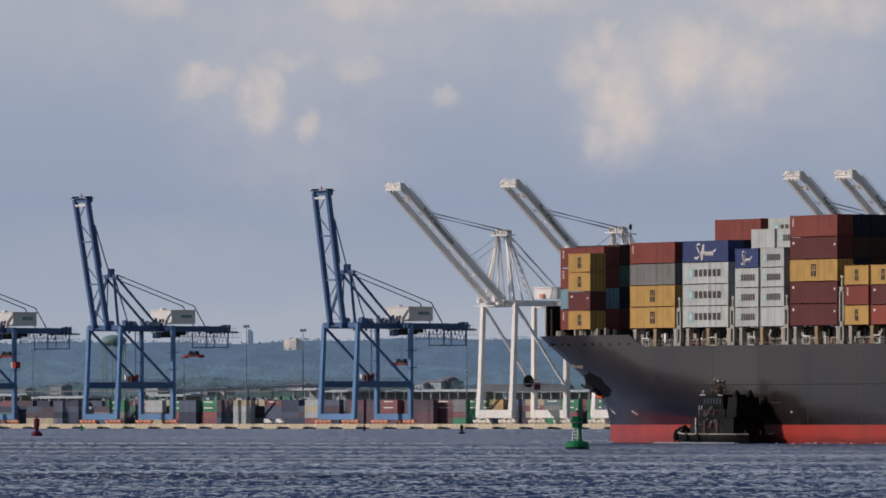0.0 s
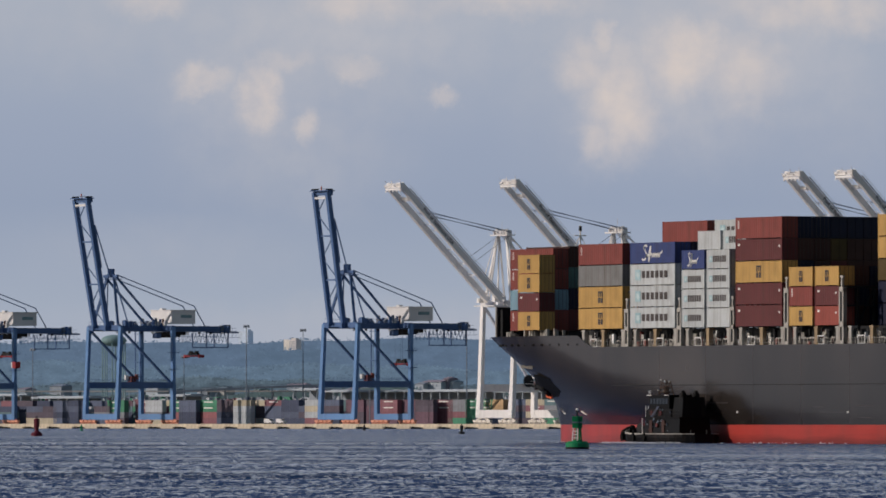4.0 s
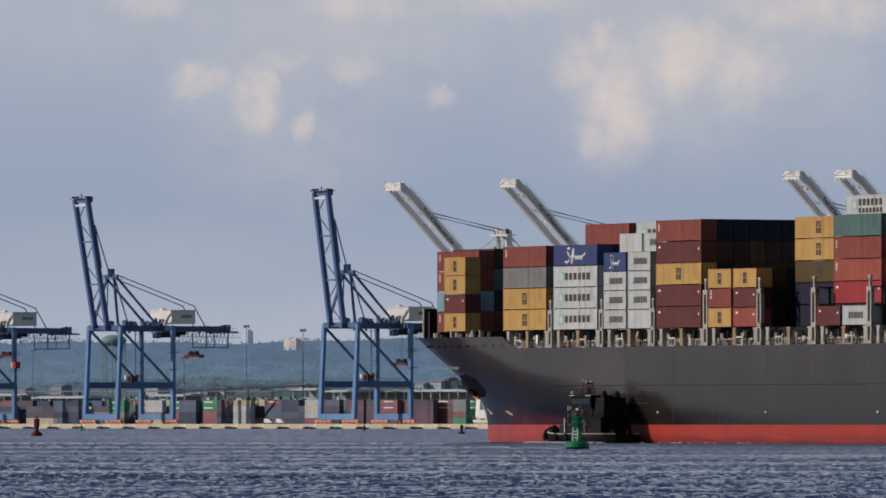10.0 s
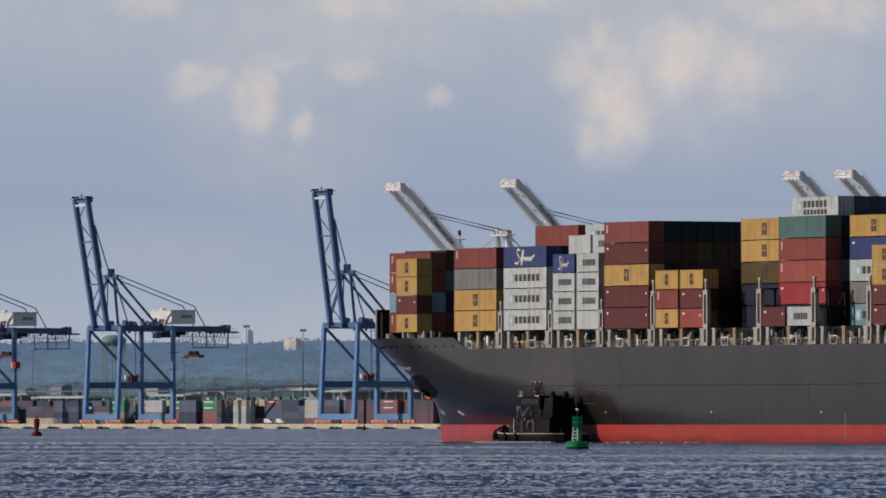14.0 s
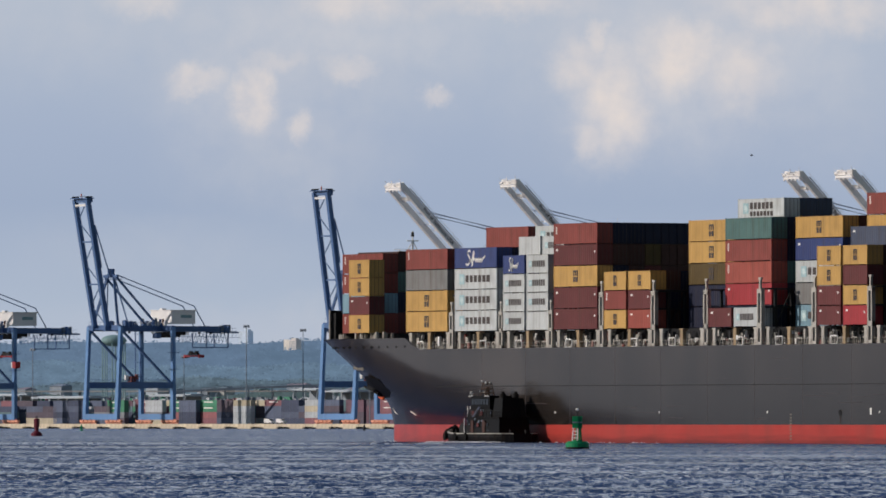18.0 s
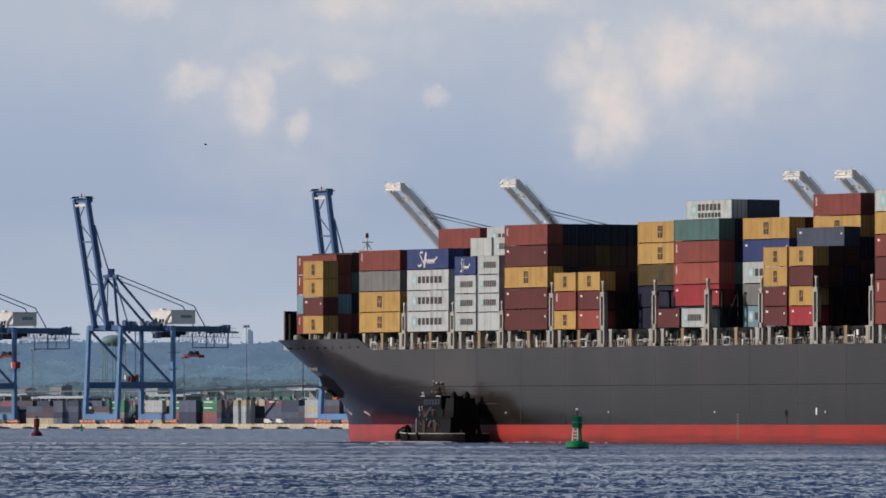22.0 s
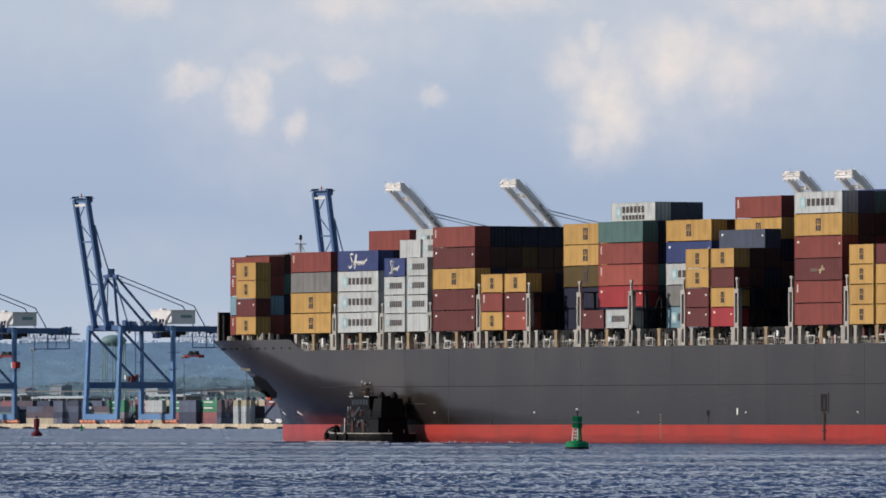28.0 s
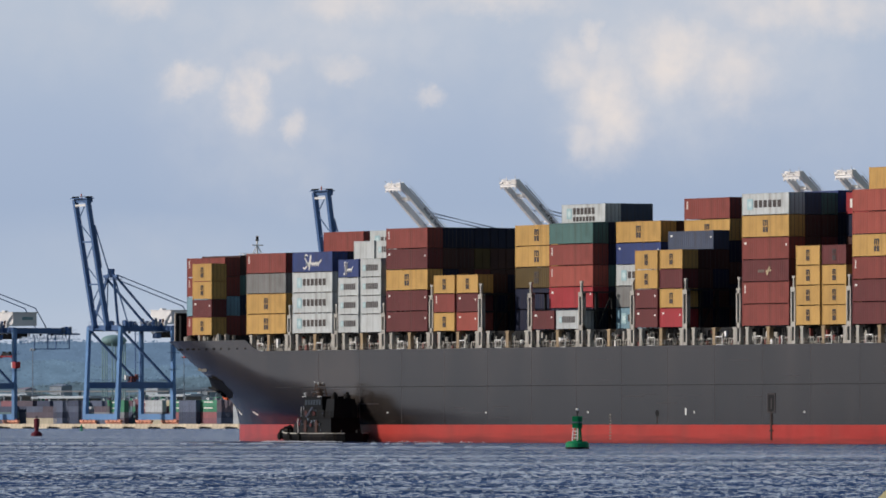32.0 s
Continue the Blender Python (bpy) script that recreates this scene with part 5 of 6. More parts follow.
    for k in range(10):                    # flood lamps and junction boxes along the girder
        y = 4 + k * 6.4
        part("flood_lamp", boxes((16.8, 17.6, y, y + 0.8, 38.2, 38.9)), M["house_white"] if k % 3 == 0 else M["clutter"], cr)
    return cr


BLUE = blue_crane()
for _o in BLUE.children_recursive:
    _o.data.transform(Matrix.Diagonal((1, 1, 1.028, 1)))
BLUE.matrix_basis = quay_at(along(568, 3), 3, QZ)
for px, dy, dz in ((153, 16.0, 4.3), (-124, 0.0, 4.6)):
    c = FAR_BLUE = copy_thing(BLUE, quay_at(along(px, 3), 3, QZ))
    for o in c.children:
        if o.name.startswith("spreader"):
            o.location = (0, dy, dz)
        elif o.name.startswith("hoist_rope"):
            o.location = (0, dy, 0)
        elif o.name.startswith("boom"):       # this boom stands a little further back from upright
            o.matrix_basis = Matrix.Translation((0, 0.5, 42)) @ Matrix.Rotation(radians(2.3), 4, "X") @ Matrix.Translation((0, -0.5, -42))


def white_crane():
    W, G = 21.0, 29.5
    cr = new("gantry_crane")
    tagged(cr, "tall white ship-to-shore gantry crane, boom half raised", "crane", "white quay cranes")
    b, g = M["crane_white"], M["crane_grey"]
    for x in (0, W):
        for y, ln in ((0, 2.2), (G, 0.0)):
            bm = bmesh.new()
            beam(bm, (x, y, 3.5), (x, y + ln * 0.35, 15), 2.6, 2.0, 2.1, 1.9)
            beam(bm, (x, y + ln * 0.35, 15), (x, y + ln, 48.5), 2.1, 1.9, 1.8, 1.7)
            part("leg", bm, b, cr)
        bm = bmesh.new()
        beam(bm, (x, 0.8, 14.3), (x, G, 14.3), 1.6, 3.0)
        part("portal_beam", bm, b, cr)
        bm = bmesh.new()
        beam(bm, (x, 2.4, 47), (x, G - 1, 15.5), 1.0)
        part("diagonal_brace", bm, g, cr)
    for y in (0, G):
        bm = bmesh.new()
        beam(bm, (-1.2, y, 4.0), (W + 1.2, y, 4.0), 1.8, 3.2)
        part("sill_beam", bm, b, cr)
        bogies(cr, M["bogie_white"], "white wheel bogie", 0, W, y)
        bm = bmesh.new()
        yy = y + (2.2 if y == 0 else 0)
        beam(bm, (0, yy, 47.5), (W, yy, 47.5), 1.6, 2.4)
        part("cross_beam", bm, b, cr)
    for x in (7.0, 14.0):
        bm = bmesh.new()
        beam(bm, (x, -2, 48), (x, 44, 48), 1.2, 2.4)
        part("girder", bm, g, cr)
    bm = bmesh.new()
    for x in (5.2, 15.8):
        beam(bm, (x, -3, 47), (x, 46, 47), 1.0, 0.2)
        beam(bm, (x, -3, 48.3), (x, 46, 48.3), 0.1)
        for y in range(-3, 47, 3):
            rod(bm, (x, y, 47), (x, y, 48.3), 0.06, 4)
    box(bm, 4, 17, -6, 2, 46.6, 47.0)
    for y in (-5, -3.5, 0):
        box(bm, 4.5, 6, y, y + 1, 48, 50)
        box(bm, 14.5, 16.2, y, y + 1, 48.5, 51)
    part("walkway", bm, b, cr, "walkways, railings and lamps")
    part("machinery_house", boxes((3, 18, 27, 38, 50, 54.5), (2.6, 18.4, 26.6, 38.4, 54.5, 55)), M["house_white"], cr, "white machinery house")
    for x, y, h in ((4, 28, 60), (9, 31, 58.5), (16, 34, 61), (12, 37, 59)):
        bm = bmesh.new()
        rod(bm, (x, y, 55), (x, y, h), 0.16, 5, 0.08)
        part("aerial", bm, b, cr)
    for x, y in ((3.4, 30), (3.4, 34), (9, 26.8)):
        part("vent_box", boxes((x - 1.0, x + 1.2, y - 0.9, y + 0.9, 50.2, 52.0)), M["bogie_orange"], cr, "faded orange-pink plant box")
    bm = bmesh.new()
    for x0, x1 in ((1, 8), (20, 13)):
        beam(bm, (x0, 2.2, 48), (x1, 3.6, 78), 1.0, 0.9, 0.8, 0.8)
        beam(bm, (x0 + 1, 12, 49), (x1, 4, 78), 0.7)
        beam(bm, (x0, 2.2, 60), (x1, 3, 77), 0.3)
        beam(bm, (x0 + (x1 - x0) * 0.35, 2.2, 48), (x1, 3.6, 78), 0.55)
        beam(bm, (x0 + (x1 - x0) * 0.2, 8, 49), (x1, 4, 78), 0.5)
    part("a_frame", bm, b, cr, "white apex frame")
    bm = bmesh.new()                       # zigzag stair up the frame
    for i in range(9):
        z = 50 + i * 3
        ya, yb = 12.5 - i * 0.85, 10.2 - i * 0.85
        box(bm, 16.5 - i * 0.4, 19 - i * 0.4, min(ya, yb) - 0.3, max(ya, yb) + 0.3, z, z + 0.18)
        beam(bm, (18 - i * 0.4, ya, z), (18 - i * 0.4, yb, z + 3), 0.5, 0.2)
        rod(bm, (19 - i * 0.4, ya + 0.3, z), (19 - i * 0.4, ya + 0.3, z + 1.3), 0.07, 4)
    part("stair", bm, b, cr, "white zigzag access stair")
    bm = boxes((5, 16, 1.5, 6, 76.5, 77), (6, 6.4, 2.5, 5, 77, 79.0), (8.4, 8.8, 2.5, 5, 77, 79.4), (12.2, 12.6, 2.5, 5, 77, 79.4), (14.6, 15, 2.5, 5, 77, 79.0), (10, 11.2, 2.2, 3.4, 77, 78.6))
    for x in (6.6, 7.3, 12.8, 13.6):        # rope sheaves
        rod(bm, (x, 3.8, 78.6), (x + 0.4, 3.8, 78.6), 1.0, 14)
    for x in (5, 8, 11, 14, 16):
        for y in (1.5, 6):
            rod(bm, (x, y, 77), (x, y, 78.5), 0.08, 4)
    rod(bm, (10, 4, 78), (10, 4, 83), 0.08, 4)
    part("apex_platform", bm, b, cr, "apex platform with sheaves")
    for x in (8, 13):
        bm = bmesh.new()
        beam(bm, (x, 4, 78), (x, 36, 50), 0.6)
        part("backstay", bm, g, cr)
    H, T = Vector((0, -1.5, 49)), Vector((0, -55, 99))
    boom = part("boom", boxes((8.5, 17.5, -55.8, -52.5, 97.6, 98.0), (8.8, 10.8, -55.4, -53.5, 98.0, 99.6), (14.2, 17, -55.6, -53.5, 98.0, 99.8), (8.5, 17.5, -55.8, -55.65, 98.9, 99.1), (11, 12.8, -55.4, -54.2, 98.0, 99.0), (8.0, 17.5, -56.2, -55.9, 96.4, 97.3)), b, cr, "half-raised boom with a white tip platform")
    bm = bmesh.new()
    for k in range(9):
        x = 8.2 + k * 1.15
        rod(bm, (x, -55.8, 98.0), (x, -55.8, 99.5), 0.07, 4)
        if k % 2 == 0:
            box(bm, x - 0.3, x + 0.3, -56.2, -55.7, 95.6, 96.3)
    for z in (98.8, 99.5):
        beam(bm, (8.2, -55.8, z), (17.4, -55.8, z), 0.1)
    rod(bm, (15.5, -54.5, 99.6), (15.5, -54.5, 101.2), 0.1, 5)
    rod(bm, (10.0, -54.5, 99.6), (10.0, -54.5, 100.6), 0.18, 6)
    part("tip_railing", bm, b, boom, "white railing, lamps and aerial at the boom tip")
    for x in (7.5, 16.5):
        bm = bmesh.new()
        beam(bm, (x, H.y, H.z), (x, T.y, T.z), 1.5, 2.6)
        part("boom_girder", bm, b, boom)
    d = T - H
    for i in (0, 3, 6, 9, 12, 14):
        p = H + d * (i / 14)
        bm = bmesh.new()
        beam(bm, (7.5, p.y, p.z), (16.5, p.y, p.z), 0.45, 0.6)
        part("boom_cross_beam", bm, g, boom)
    bm = bmesh.new()
    for x, lift in ((6.0, 0.0), (17.9, 1.9)):   # the second way runs above the lettering
        E = H + d * (1.0 if lift == 0 else 0.93)
        beam(bm, Vector((x, H.y, H.z + lift)), Vector((x, E.y, E.z + lift)), 0.8, 0.15)
        beam(bm, Vector((x, H.y, H.z + lift + 1.5)), Vector((x, E.y, E.z + lift + 1.5)), 0.1)
        for i in range(22):
            p = H + d * (i / 24)
            rod(bm, (x, p.y, p.z + lift), (x, p.y, p.z + lift + 1.5), 0.06, 4)
    for f in (0.3, 0.58, 0.86):
        p = H + d * f
        box(bm, 11.0, 12.6, p.y - 0.5, p.y + 0.5, p.z + 0.2, p.z + 0.7)
    p = H + d * 0.86
    box(bm, 8.0, 12.8, p.y - 0.8, p.y + 0.8, p.z + 0.2, p.z + 1.4)
    for f in np.linspace(0.05, 0.95, 40):   # inner maintenance way, railed
        p = H + d * float(f)
        box(bm, 10.2, 10.9, p.y - 0.3, p.y + 0.3, p.z - 0.5, p.z - 0.3)
    beam(bm, (10.9, H.y, H.z + 0.7), (10.9, T.y, T.z + 0.7), 0.14)
    part("boom_walkway", bm, b, boom, "white walkway and lamps along the boom")
    cu = bpy.data.curves.new("lettering", "FONT")
    cu.body = "Port of Baltimore USA"
    cu.size = 2.3
    cu.extrude = 0.02
    cu.offset = 0.03
    dg = bpy.context.evaluated_depsgraph_get
    txt = new("lettering", cu)
    bpy.context.view_layer.update()
    me = bpy.data.meshes.new_from_object(txt.evaluated_get(dg()))
    me.name = "lettering"
    bpy.data.objects.remove(txt)
    me.materials.clear()
    me.materials.append(M["ink"])
    tx = part("lettering", me, None, boom, "dark lettering on the boom")
    ax = (H - T).normalized()            # reads down the boom
    up = Vector((0, -ax.z, ax.y)) * -1
    if up.z < 0:
        up = -up
    nx = ax.cross(up)
    rot = Matrix((ax, up, nx)).transposed().to_4x4()
    base = T + (H - T) * 0.22
    tx.matrix_basis = Matrix.Translation((17.3, base.y, base.z + 0.6)) @ rot @ Matrix.Translation((0, -0.9, 0))
    for x in (8.0, 15.6):
        bm = bmesh.new()
        p = H + d * 0.72 + Vector((0, 0, 1.5))
        rod(bm, (x, 3.5, 78.5), (x, p.y, p.z), 0.13, 5)
        rod(bm, (x + 1.2, 3.5, 77.8), (x + 1.2, p.y + 1, p.z), 0.13, 5)
        part("forestay", bm, M["cable"], cr)
        bm = bmesh.new()
        p = H + d * 0.28 + Vector((0, 0, 1.5))
        rod(bm, (x, 3.5, 76.5), (x, p.y, p.z), 0.1, 4)
        part("inner_forestay", bm, M["cable"], cr)
    bm = bmesh.new()
    bmesh.ops.create_cone(bm, cap_ends=True, segments=16, radius1=2.4, radius2=2.4, depth=1.0, matrix=Matrix.Translation((W + 1.6, 7.8, 17.0)) @ Euler((0, radians(90), 0)).to_matrix().to_4x4())
    part("cable_reel", bm, M["clutter"], cr, "dark cable reel")
    part("reel_box", boxes((W - 1.0, W + 1.3, 11.6, 14.4, 13.6, 16.4)), M["maroon"], cr, "dull red cabinet on the portal beam")
    part("reel_platform", boxes((W + 0.8, W + 2.6, 3.5, 20.0, 15.8, 16.0), (W + 2.5, W + 2.6, 8.0, 20.0, 16.9, 17.0), (W + 2.5, W + 2.6, 14.0, 14.1, 16, 17), (W + 2.5, W + 2.6, 19.9, 20.0, 16, 17)), M["crane_white"], cr, "white walkway along the portal beam")
    return cr


WHITE = white_crane()
for _o in WHITE.children_recursive:
    if _o.name.startswith("lettering"):
        continue
    for _v in _o.data.vertices:
        _v.co.z += float(np.interp(_v.co.z, (0, 48, 78, 99), (0, 2.0, 1.2, -1.0)))
WHITE.matrix_basis = quay_at(along(848, 3), 3, QZ)
for px in (1051, 1551, 1643):
    copy_thing(WHITE, quay_at(along(px, 3), 3, QZ))

part("checker_cab", boxes((23.6, 26.0, 28.6, 31.4, 24.6, 27.6)), M["red"], FAR_BLUE, "red checker's cab on the landside leg")
part("cab_front", boxes((22.6, 23.6, 28.8, 31.2, 24.8, 27.4)), M["house_white"], FAR_BLUE, "white front of the checker's cab")

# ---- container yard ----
# distance haze is mixed into the yard colours: lighter and bluer
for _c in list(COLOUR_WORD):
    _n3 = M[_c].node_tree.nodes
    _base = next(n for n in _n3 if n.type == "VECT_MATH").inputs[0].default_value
    M["yard_" + _c] = paint("hazed_yard_" + _c, tuple(0.86 * b + 0.34 * h for b, h in zip(_base, lin(112, 122, 146))), 0.7, 0.0, 0.2, 0.3, streak=0.3, rand=0.1)

YARD = ("0:brown,teal,navy 14:slate,slate,navy,brown 40:sand,brown,slate 64:sand,brown,brown 88:slate,navy,slate,slate 120:navy,navy,slate,navy "
        "168:slate,grey,brown 192:brown,grey,green,green 224:maroon,brown,brick,brick 250:sand,grey,white,white 284:brick,orange,green,green 318:navy,navy,slate,slate "
        "346:brick,orange,green,green 376:slate,navy,brown,brown 398:orange,teal,green,maroon 414:white,white,white,sand 452:slate,slate,slate,brick "
        "490:navy,slate,navy,navy 520:navy,brown,slate 540:brick,white,sand,white 570:navy,navy,brown,slate 604:brown,brown,maroon,maroon 640:maroon,maroon,maroon,brown "
        "672:maroon,brick,brick,brick 700:navy,brown,maroon,maroon 735:maroon,maroon,brown,brown 752:brick,brick,brick,brick 776:green,brick,grey,grey 806:green,green,green,green "
        "840:navy,green,green,green 858:slate,teal,yellow,yellow 895:brown,navy,brown,slate 930:brown,sand,brick,sand 960:green,grey,grey,teal 990:teal,brick,green,green 1030:green,green,green,green 1065:brown,teal,slate,navy")
_ym = {}
_yb = mesh_of(boxes((3.0, 9.2, -0.02, 0.02, 1.5, 2.0)), "emblem", M["ink_white"])
_yc = [(float(c.partition(":")[0]), c.partition(":")[2].split(",")) for c in YARD.split()]
_yl = []
for (px, cs), nxt in zip(_yc, _yc[1:] + [(1100.0, [])]):
    n = max(1, int((nxt[0] - px) / 29))
    for j in range(n):
        _yl.append((px + j * (nxt[0] - px) / n, cs if j % 2 == 0 else cs[1:] + cs[:1]))
for px, cs in _yl:
    k = along(float(px), 62)
    for i, c in enumerate(cs):
        if c not in _ym:
            bm = boxes((0.06, 12.13, 0.05, 2.39, 0.05, 2.55), (0, 12.19, 0, 2.44, 0, 0.18), (0, 12.19, 0, 2.44, 2.46, 2.59))
            for x in (0, 12.04):
                for y in (0, 2.3):
                    box(bm, x, x + 0.15, y, y + 0.14, 0.18, 2.46)
            for r in range(9):
                box(bm, 0.9 + r * 1.25, 1.3 + r * 1.25, 0.01, 0.06, 0.2, 2.44)
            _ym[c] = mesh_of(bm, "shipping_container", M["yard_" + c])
        ob = new("shipping_container", _ym[c])
        ob.matrix_basis = quay_at(k, 62 + (int(px) % 3) * 2.7, QZ + i * 2.6)
        tagged(ob, "%s steel shipping container stacked in the quayside yard" % COLOUR_WORD[c], "container", "containers in the yard")
        if c in ("green", "brick", "teal") and i > 1 and int(px) % 2 == 0:
            part("emblem", _yb, None, ob, "worn white lettering bar")


rg = random.Random(21)
_cols = ["navy", "slate", "maroon", "brown", "grey", "brick", "green", "teal", "white", "sand"]
bm = bmesh.new()
for i in range(104):
    k = -500 + i * 12.25
    for d0 in (76, 80, 96):
        for j in range(4 if d0 == 80 else rg.choice((3, 4, 4, 4)) if d0 == 76 else 4):
            n0 = len(bm.faces)
            box(bm, k, k + 12.1, d0, d0 + 2.4, QZ + j * 2.6, QZ + j * 2.6 + 2.52)
            bm.faces.ensure_lookup_table()
            c = rg.randrange(len(_cols))
            for f in bm.faces[n0:]:
                f.material_index = c
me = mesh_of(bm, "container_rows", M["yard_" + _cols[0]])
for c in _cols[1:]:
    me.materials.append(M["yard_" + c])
ob = new("container_rows", me)
ob.matrix_basis = quay_at(0, 0)
tagged(ob, "further rows of mixed containers behind the first", "container", kind="stuff")


def van(px, d, turn=0.0):
    v = new("van")
    tagged(v, "small white van parked on the quay", "van", "vans on the quay")
    bm = bmesh.new()
    prof = [(0, 0.45), (5.2, 0.45), (5.2, 1.1), (4.3, 1.3), (3.6, 2.15), (0.1, 2.2)]
    a = [bm.verts.new((x, 0, z)) for x, z in prof]
    b = [bm.verts.new((x, 1.9, z)) for x, z in prof]
    bm.faces.new(a)
    bm.faces.new(b[::-1])
    for i in range(6):
        bm.faces.new((a[i], b[i], b[(i + 1) % 6], a[(i + 1) % 6]))
    part("body", bm, M["house_white"], v)
    part("windscreen", boxes((3.75, 4.1, -0.02, 1.92, 1.4, 1.9)), M["glass_dark"], v)
    for x in (1.0, 4.2):
        for y in (0.1, 1.8):
            bm = bmesh.new()
            bmesh.ops.create_cone(bm, cap_ends=True, segments=12, radius1=0.4, radius2=0.4, depth=0.3, matrix=Matrix.Translation((x, y, 0.4)) @ Euler((radians(90), 0, 0)).to_matrix().to_4x4())
            part("wheel", bm, M["rubber"], v)
    v.matrix_basis = quay_at(along(px, d), d, QZ, turn)


van(468, 12)
van(489, 14)


def light_mast(px, d, h):
    o = new("light_mast")
    tagged(o, "tall grey floodlight mast over the container yard", "light mast", "yard light masts")
    bm = bmesh.new()
    rod(bm, (0, 0, 0), (0, 0, h), 0.3, 8, 0.16)
    part("pole", bm, M["pole"], o)
    part("lamp_head", boxes((-1.8, 1.8, -0.3, 0.3, h, h + 0.5), (-1.6, -0.9, -0.5, 0.5, h - 0.7, h), (0.9, 1.6, -0.5, 0.5, h - 0.7, h)), M["pole"], o)
    o.matrix_basis = quay_at(along(px, d), d, QZ)


for px, d, h in ((437, 90, 43), (537, 90, 41), (826, 90, 42), (327, 120, 30), (1062, 100, 36), (60, 120, 34), (655, 40, 20)):
    light_mast(px, d, h)

# water tower
tw = new("water_tower")
tagged(tw, "pale green water tower on tall columns", "water tower")
bm = bmesh.new()
ball(bm, (0, 0, 38), 6.0, 1, 1, 0.45, 16)
part("tank", bm, M["tank"], tw, smooth=True)
for i in range(8):
    bm = bmesh.new()
    a = i * math.pi / 4
    rod(bm, (5.2 * math.cos(a), 5.2 * math.sin(a), 0), (5.2 * math.cos(a), 5.2 * math.sin(a), 38), 0.28, 5)
    part("column", bm, M["tank"], tw)
tw.matrix_basis = quay_at(along(203, 150), 150, QZ)

# parking deck beyond the stacks, and a raised roadway with its dark ramp
dk = part("parking_deck", boxes((-420, 420, 0, 62, 0, 10.6)), M["viaduct"])
dk.matrix_basis = pose(0, 4690, QZ, 0, 0, 0)
tagged(dk, "grey concrete parking deck beyond the container stacks", "parking deck", kind="structure")
rd = new("viaduct")
tagged(rd, "long pale concrete road viaduct beyond the container yard", "viaduct")
bm = bmesh.new()
beam(bm, (-420, 0, 14.9), (420, 0, 15.6), 7, 0.7)
part("road_deck", bm, M["bldg"], rd, "pale road deck")
for i in range(28):
    part("pier", boxes((-410 + i * 30, -409 + i * 30, -3, 3, 0, 15.2)), M["viaduct"], rd)
bm = bmesh.new()
beam(bm, (-128, -5, 15.0), (-66, -5, 17.7), 1.0, 1.1)
beam(bm, (-66, -5, 17.7), (-40, -5, 17.9), 1.0, 1.1)
beam(bm, (-128, -5, 16.1), (-66, -5, 18.8), 0.2, 0.3)
part("ramp", bm, M["pole"], rd, "darker curved ramp rising to the roadway")
for i in range(8):
    x = -124 + i * 11
    part("ramp_pier", boxes((x, x + 0.7, -5.4, -4.6, 0, 15.2 + 0.32 * i)), M["viaduct"], rd)
rd.matrix_basis = pose(0, 4762, QZ, 0, 0, 0)

# copies with haze put into the colour, for sheds and houses far off
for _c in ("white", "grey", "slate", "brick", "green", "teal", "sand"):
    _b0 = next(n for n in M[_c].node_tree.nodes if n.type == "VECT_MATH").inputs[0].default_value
    M["far_" + _c] = paint("hazed_far_" + _c, tuple(0.45 * a + 0.76 * h for a, h in zip(_b0, lin(136, 146, 160))), 0.8, 0.0, 0.15, 0.3, rand=0.05)


def transit_shed(px0, px1, d, z0, z1):
    """An open-sided shed along the quay's line."""
    a, b = along(px0, d), along(px1, d)
    o = new("transit_shed")
    tagged(o, "long open transit shed with a pale roof", "shed", "sheds behind the yard")
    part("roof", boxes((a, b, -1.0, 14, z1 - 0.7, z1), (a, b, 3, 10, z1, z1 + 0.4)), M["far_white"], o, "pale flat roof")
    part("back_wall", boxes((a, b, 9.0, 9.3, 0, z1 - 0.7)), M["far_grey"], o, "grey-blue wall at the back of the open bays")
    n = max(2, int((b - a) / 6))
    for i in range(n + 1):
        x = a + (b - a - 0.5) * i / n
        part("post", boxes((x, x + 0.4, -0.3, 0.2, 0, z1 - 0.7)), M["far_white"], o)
    part("floor_slab", boxes((a, b, -0.8, 13, 0, z0)), M["concrete"], o)
    o.matrix_basis = quay_at(0, d, QZ)


for _px0, _px1, _d, _z1 in ((575, 860, 118, 14.6), (520, 563, 118, 15.4), (268, 330, 124, 13.0), (60, 152, 118, 12.2), (-20, 40, 124, 13.4), (875, 1060, 118, 14.2)):
    transit_shed(_px0, _px1, _d, 0.6, _z1)

bm = bmesh.new()
for row in range(5):
    x = -235.0 + row
    while x < 90:
        L0, h0 = rg.choice(((1.9, 1.5), (2.2, 1.7), (4.4, 1.5), (2.5, 3.0), (2.4, 2.2), (6.0, 2.6)))
        h0 *= rg.uniform(0.45, 0.75)
        L0 *= 0.5
        y0 = 4692 + row * 11
        n0 = len(bm.faces)
        beam(bm, (x, y0, 12.62 + h0 * 0.34), (x + _q.x * L0 * 1.5, y0 + _q.y * L0 * 1.5, 12.62 + h0 * 0.34), 1.9, h0 * 0.62)
        beam(bm, (x + _q.x * L0 * 0.25, y0 + _q.y * L0 * 0.25, 12.62 + h0 * 0.8), (x + _q.x * L0 * 1.2, y0 + _q.y * L0 * 1.2, 12.62 + h0 * 0.8), 1.7, h0 * 0.38)
        bm.faces.ensure_lookup_table()
        c = rg.choice((0, 0, 0, 0, 1, 1, 2, 3, 4))
        for f in bm.faces[n0:]:
            f.material_index = c
        x += L0 + rg.uniform(0.6, 4.5)
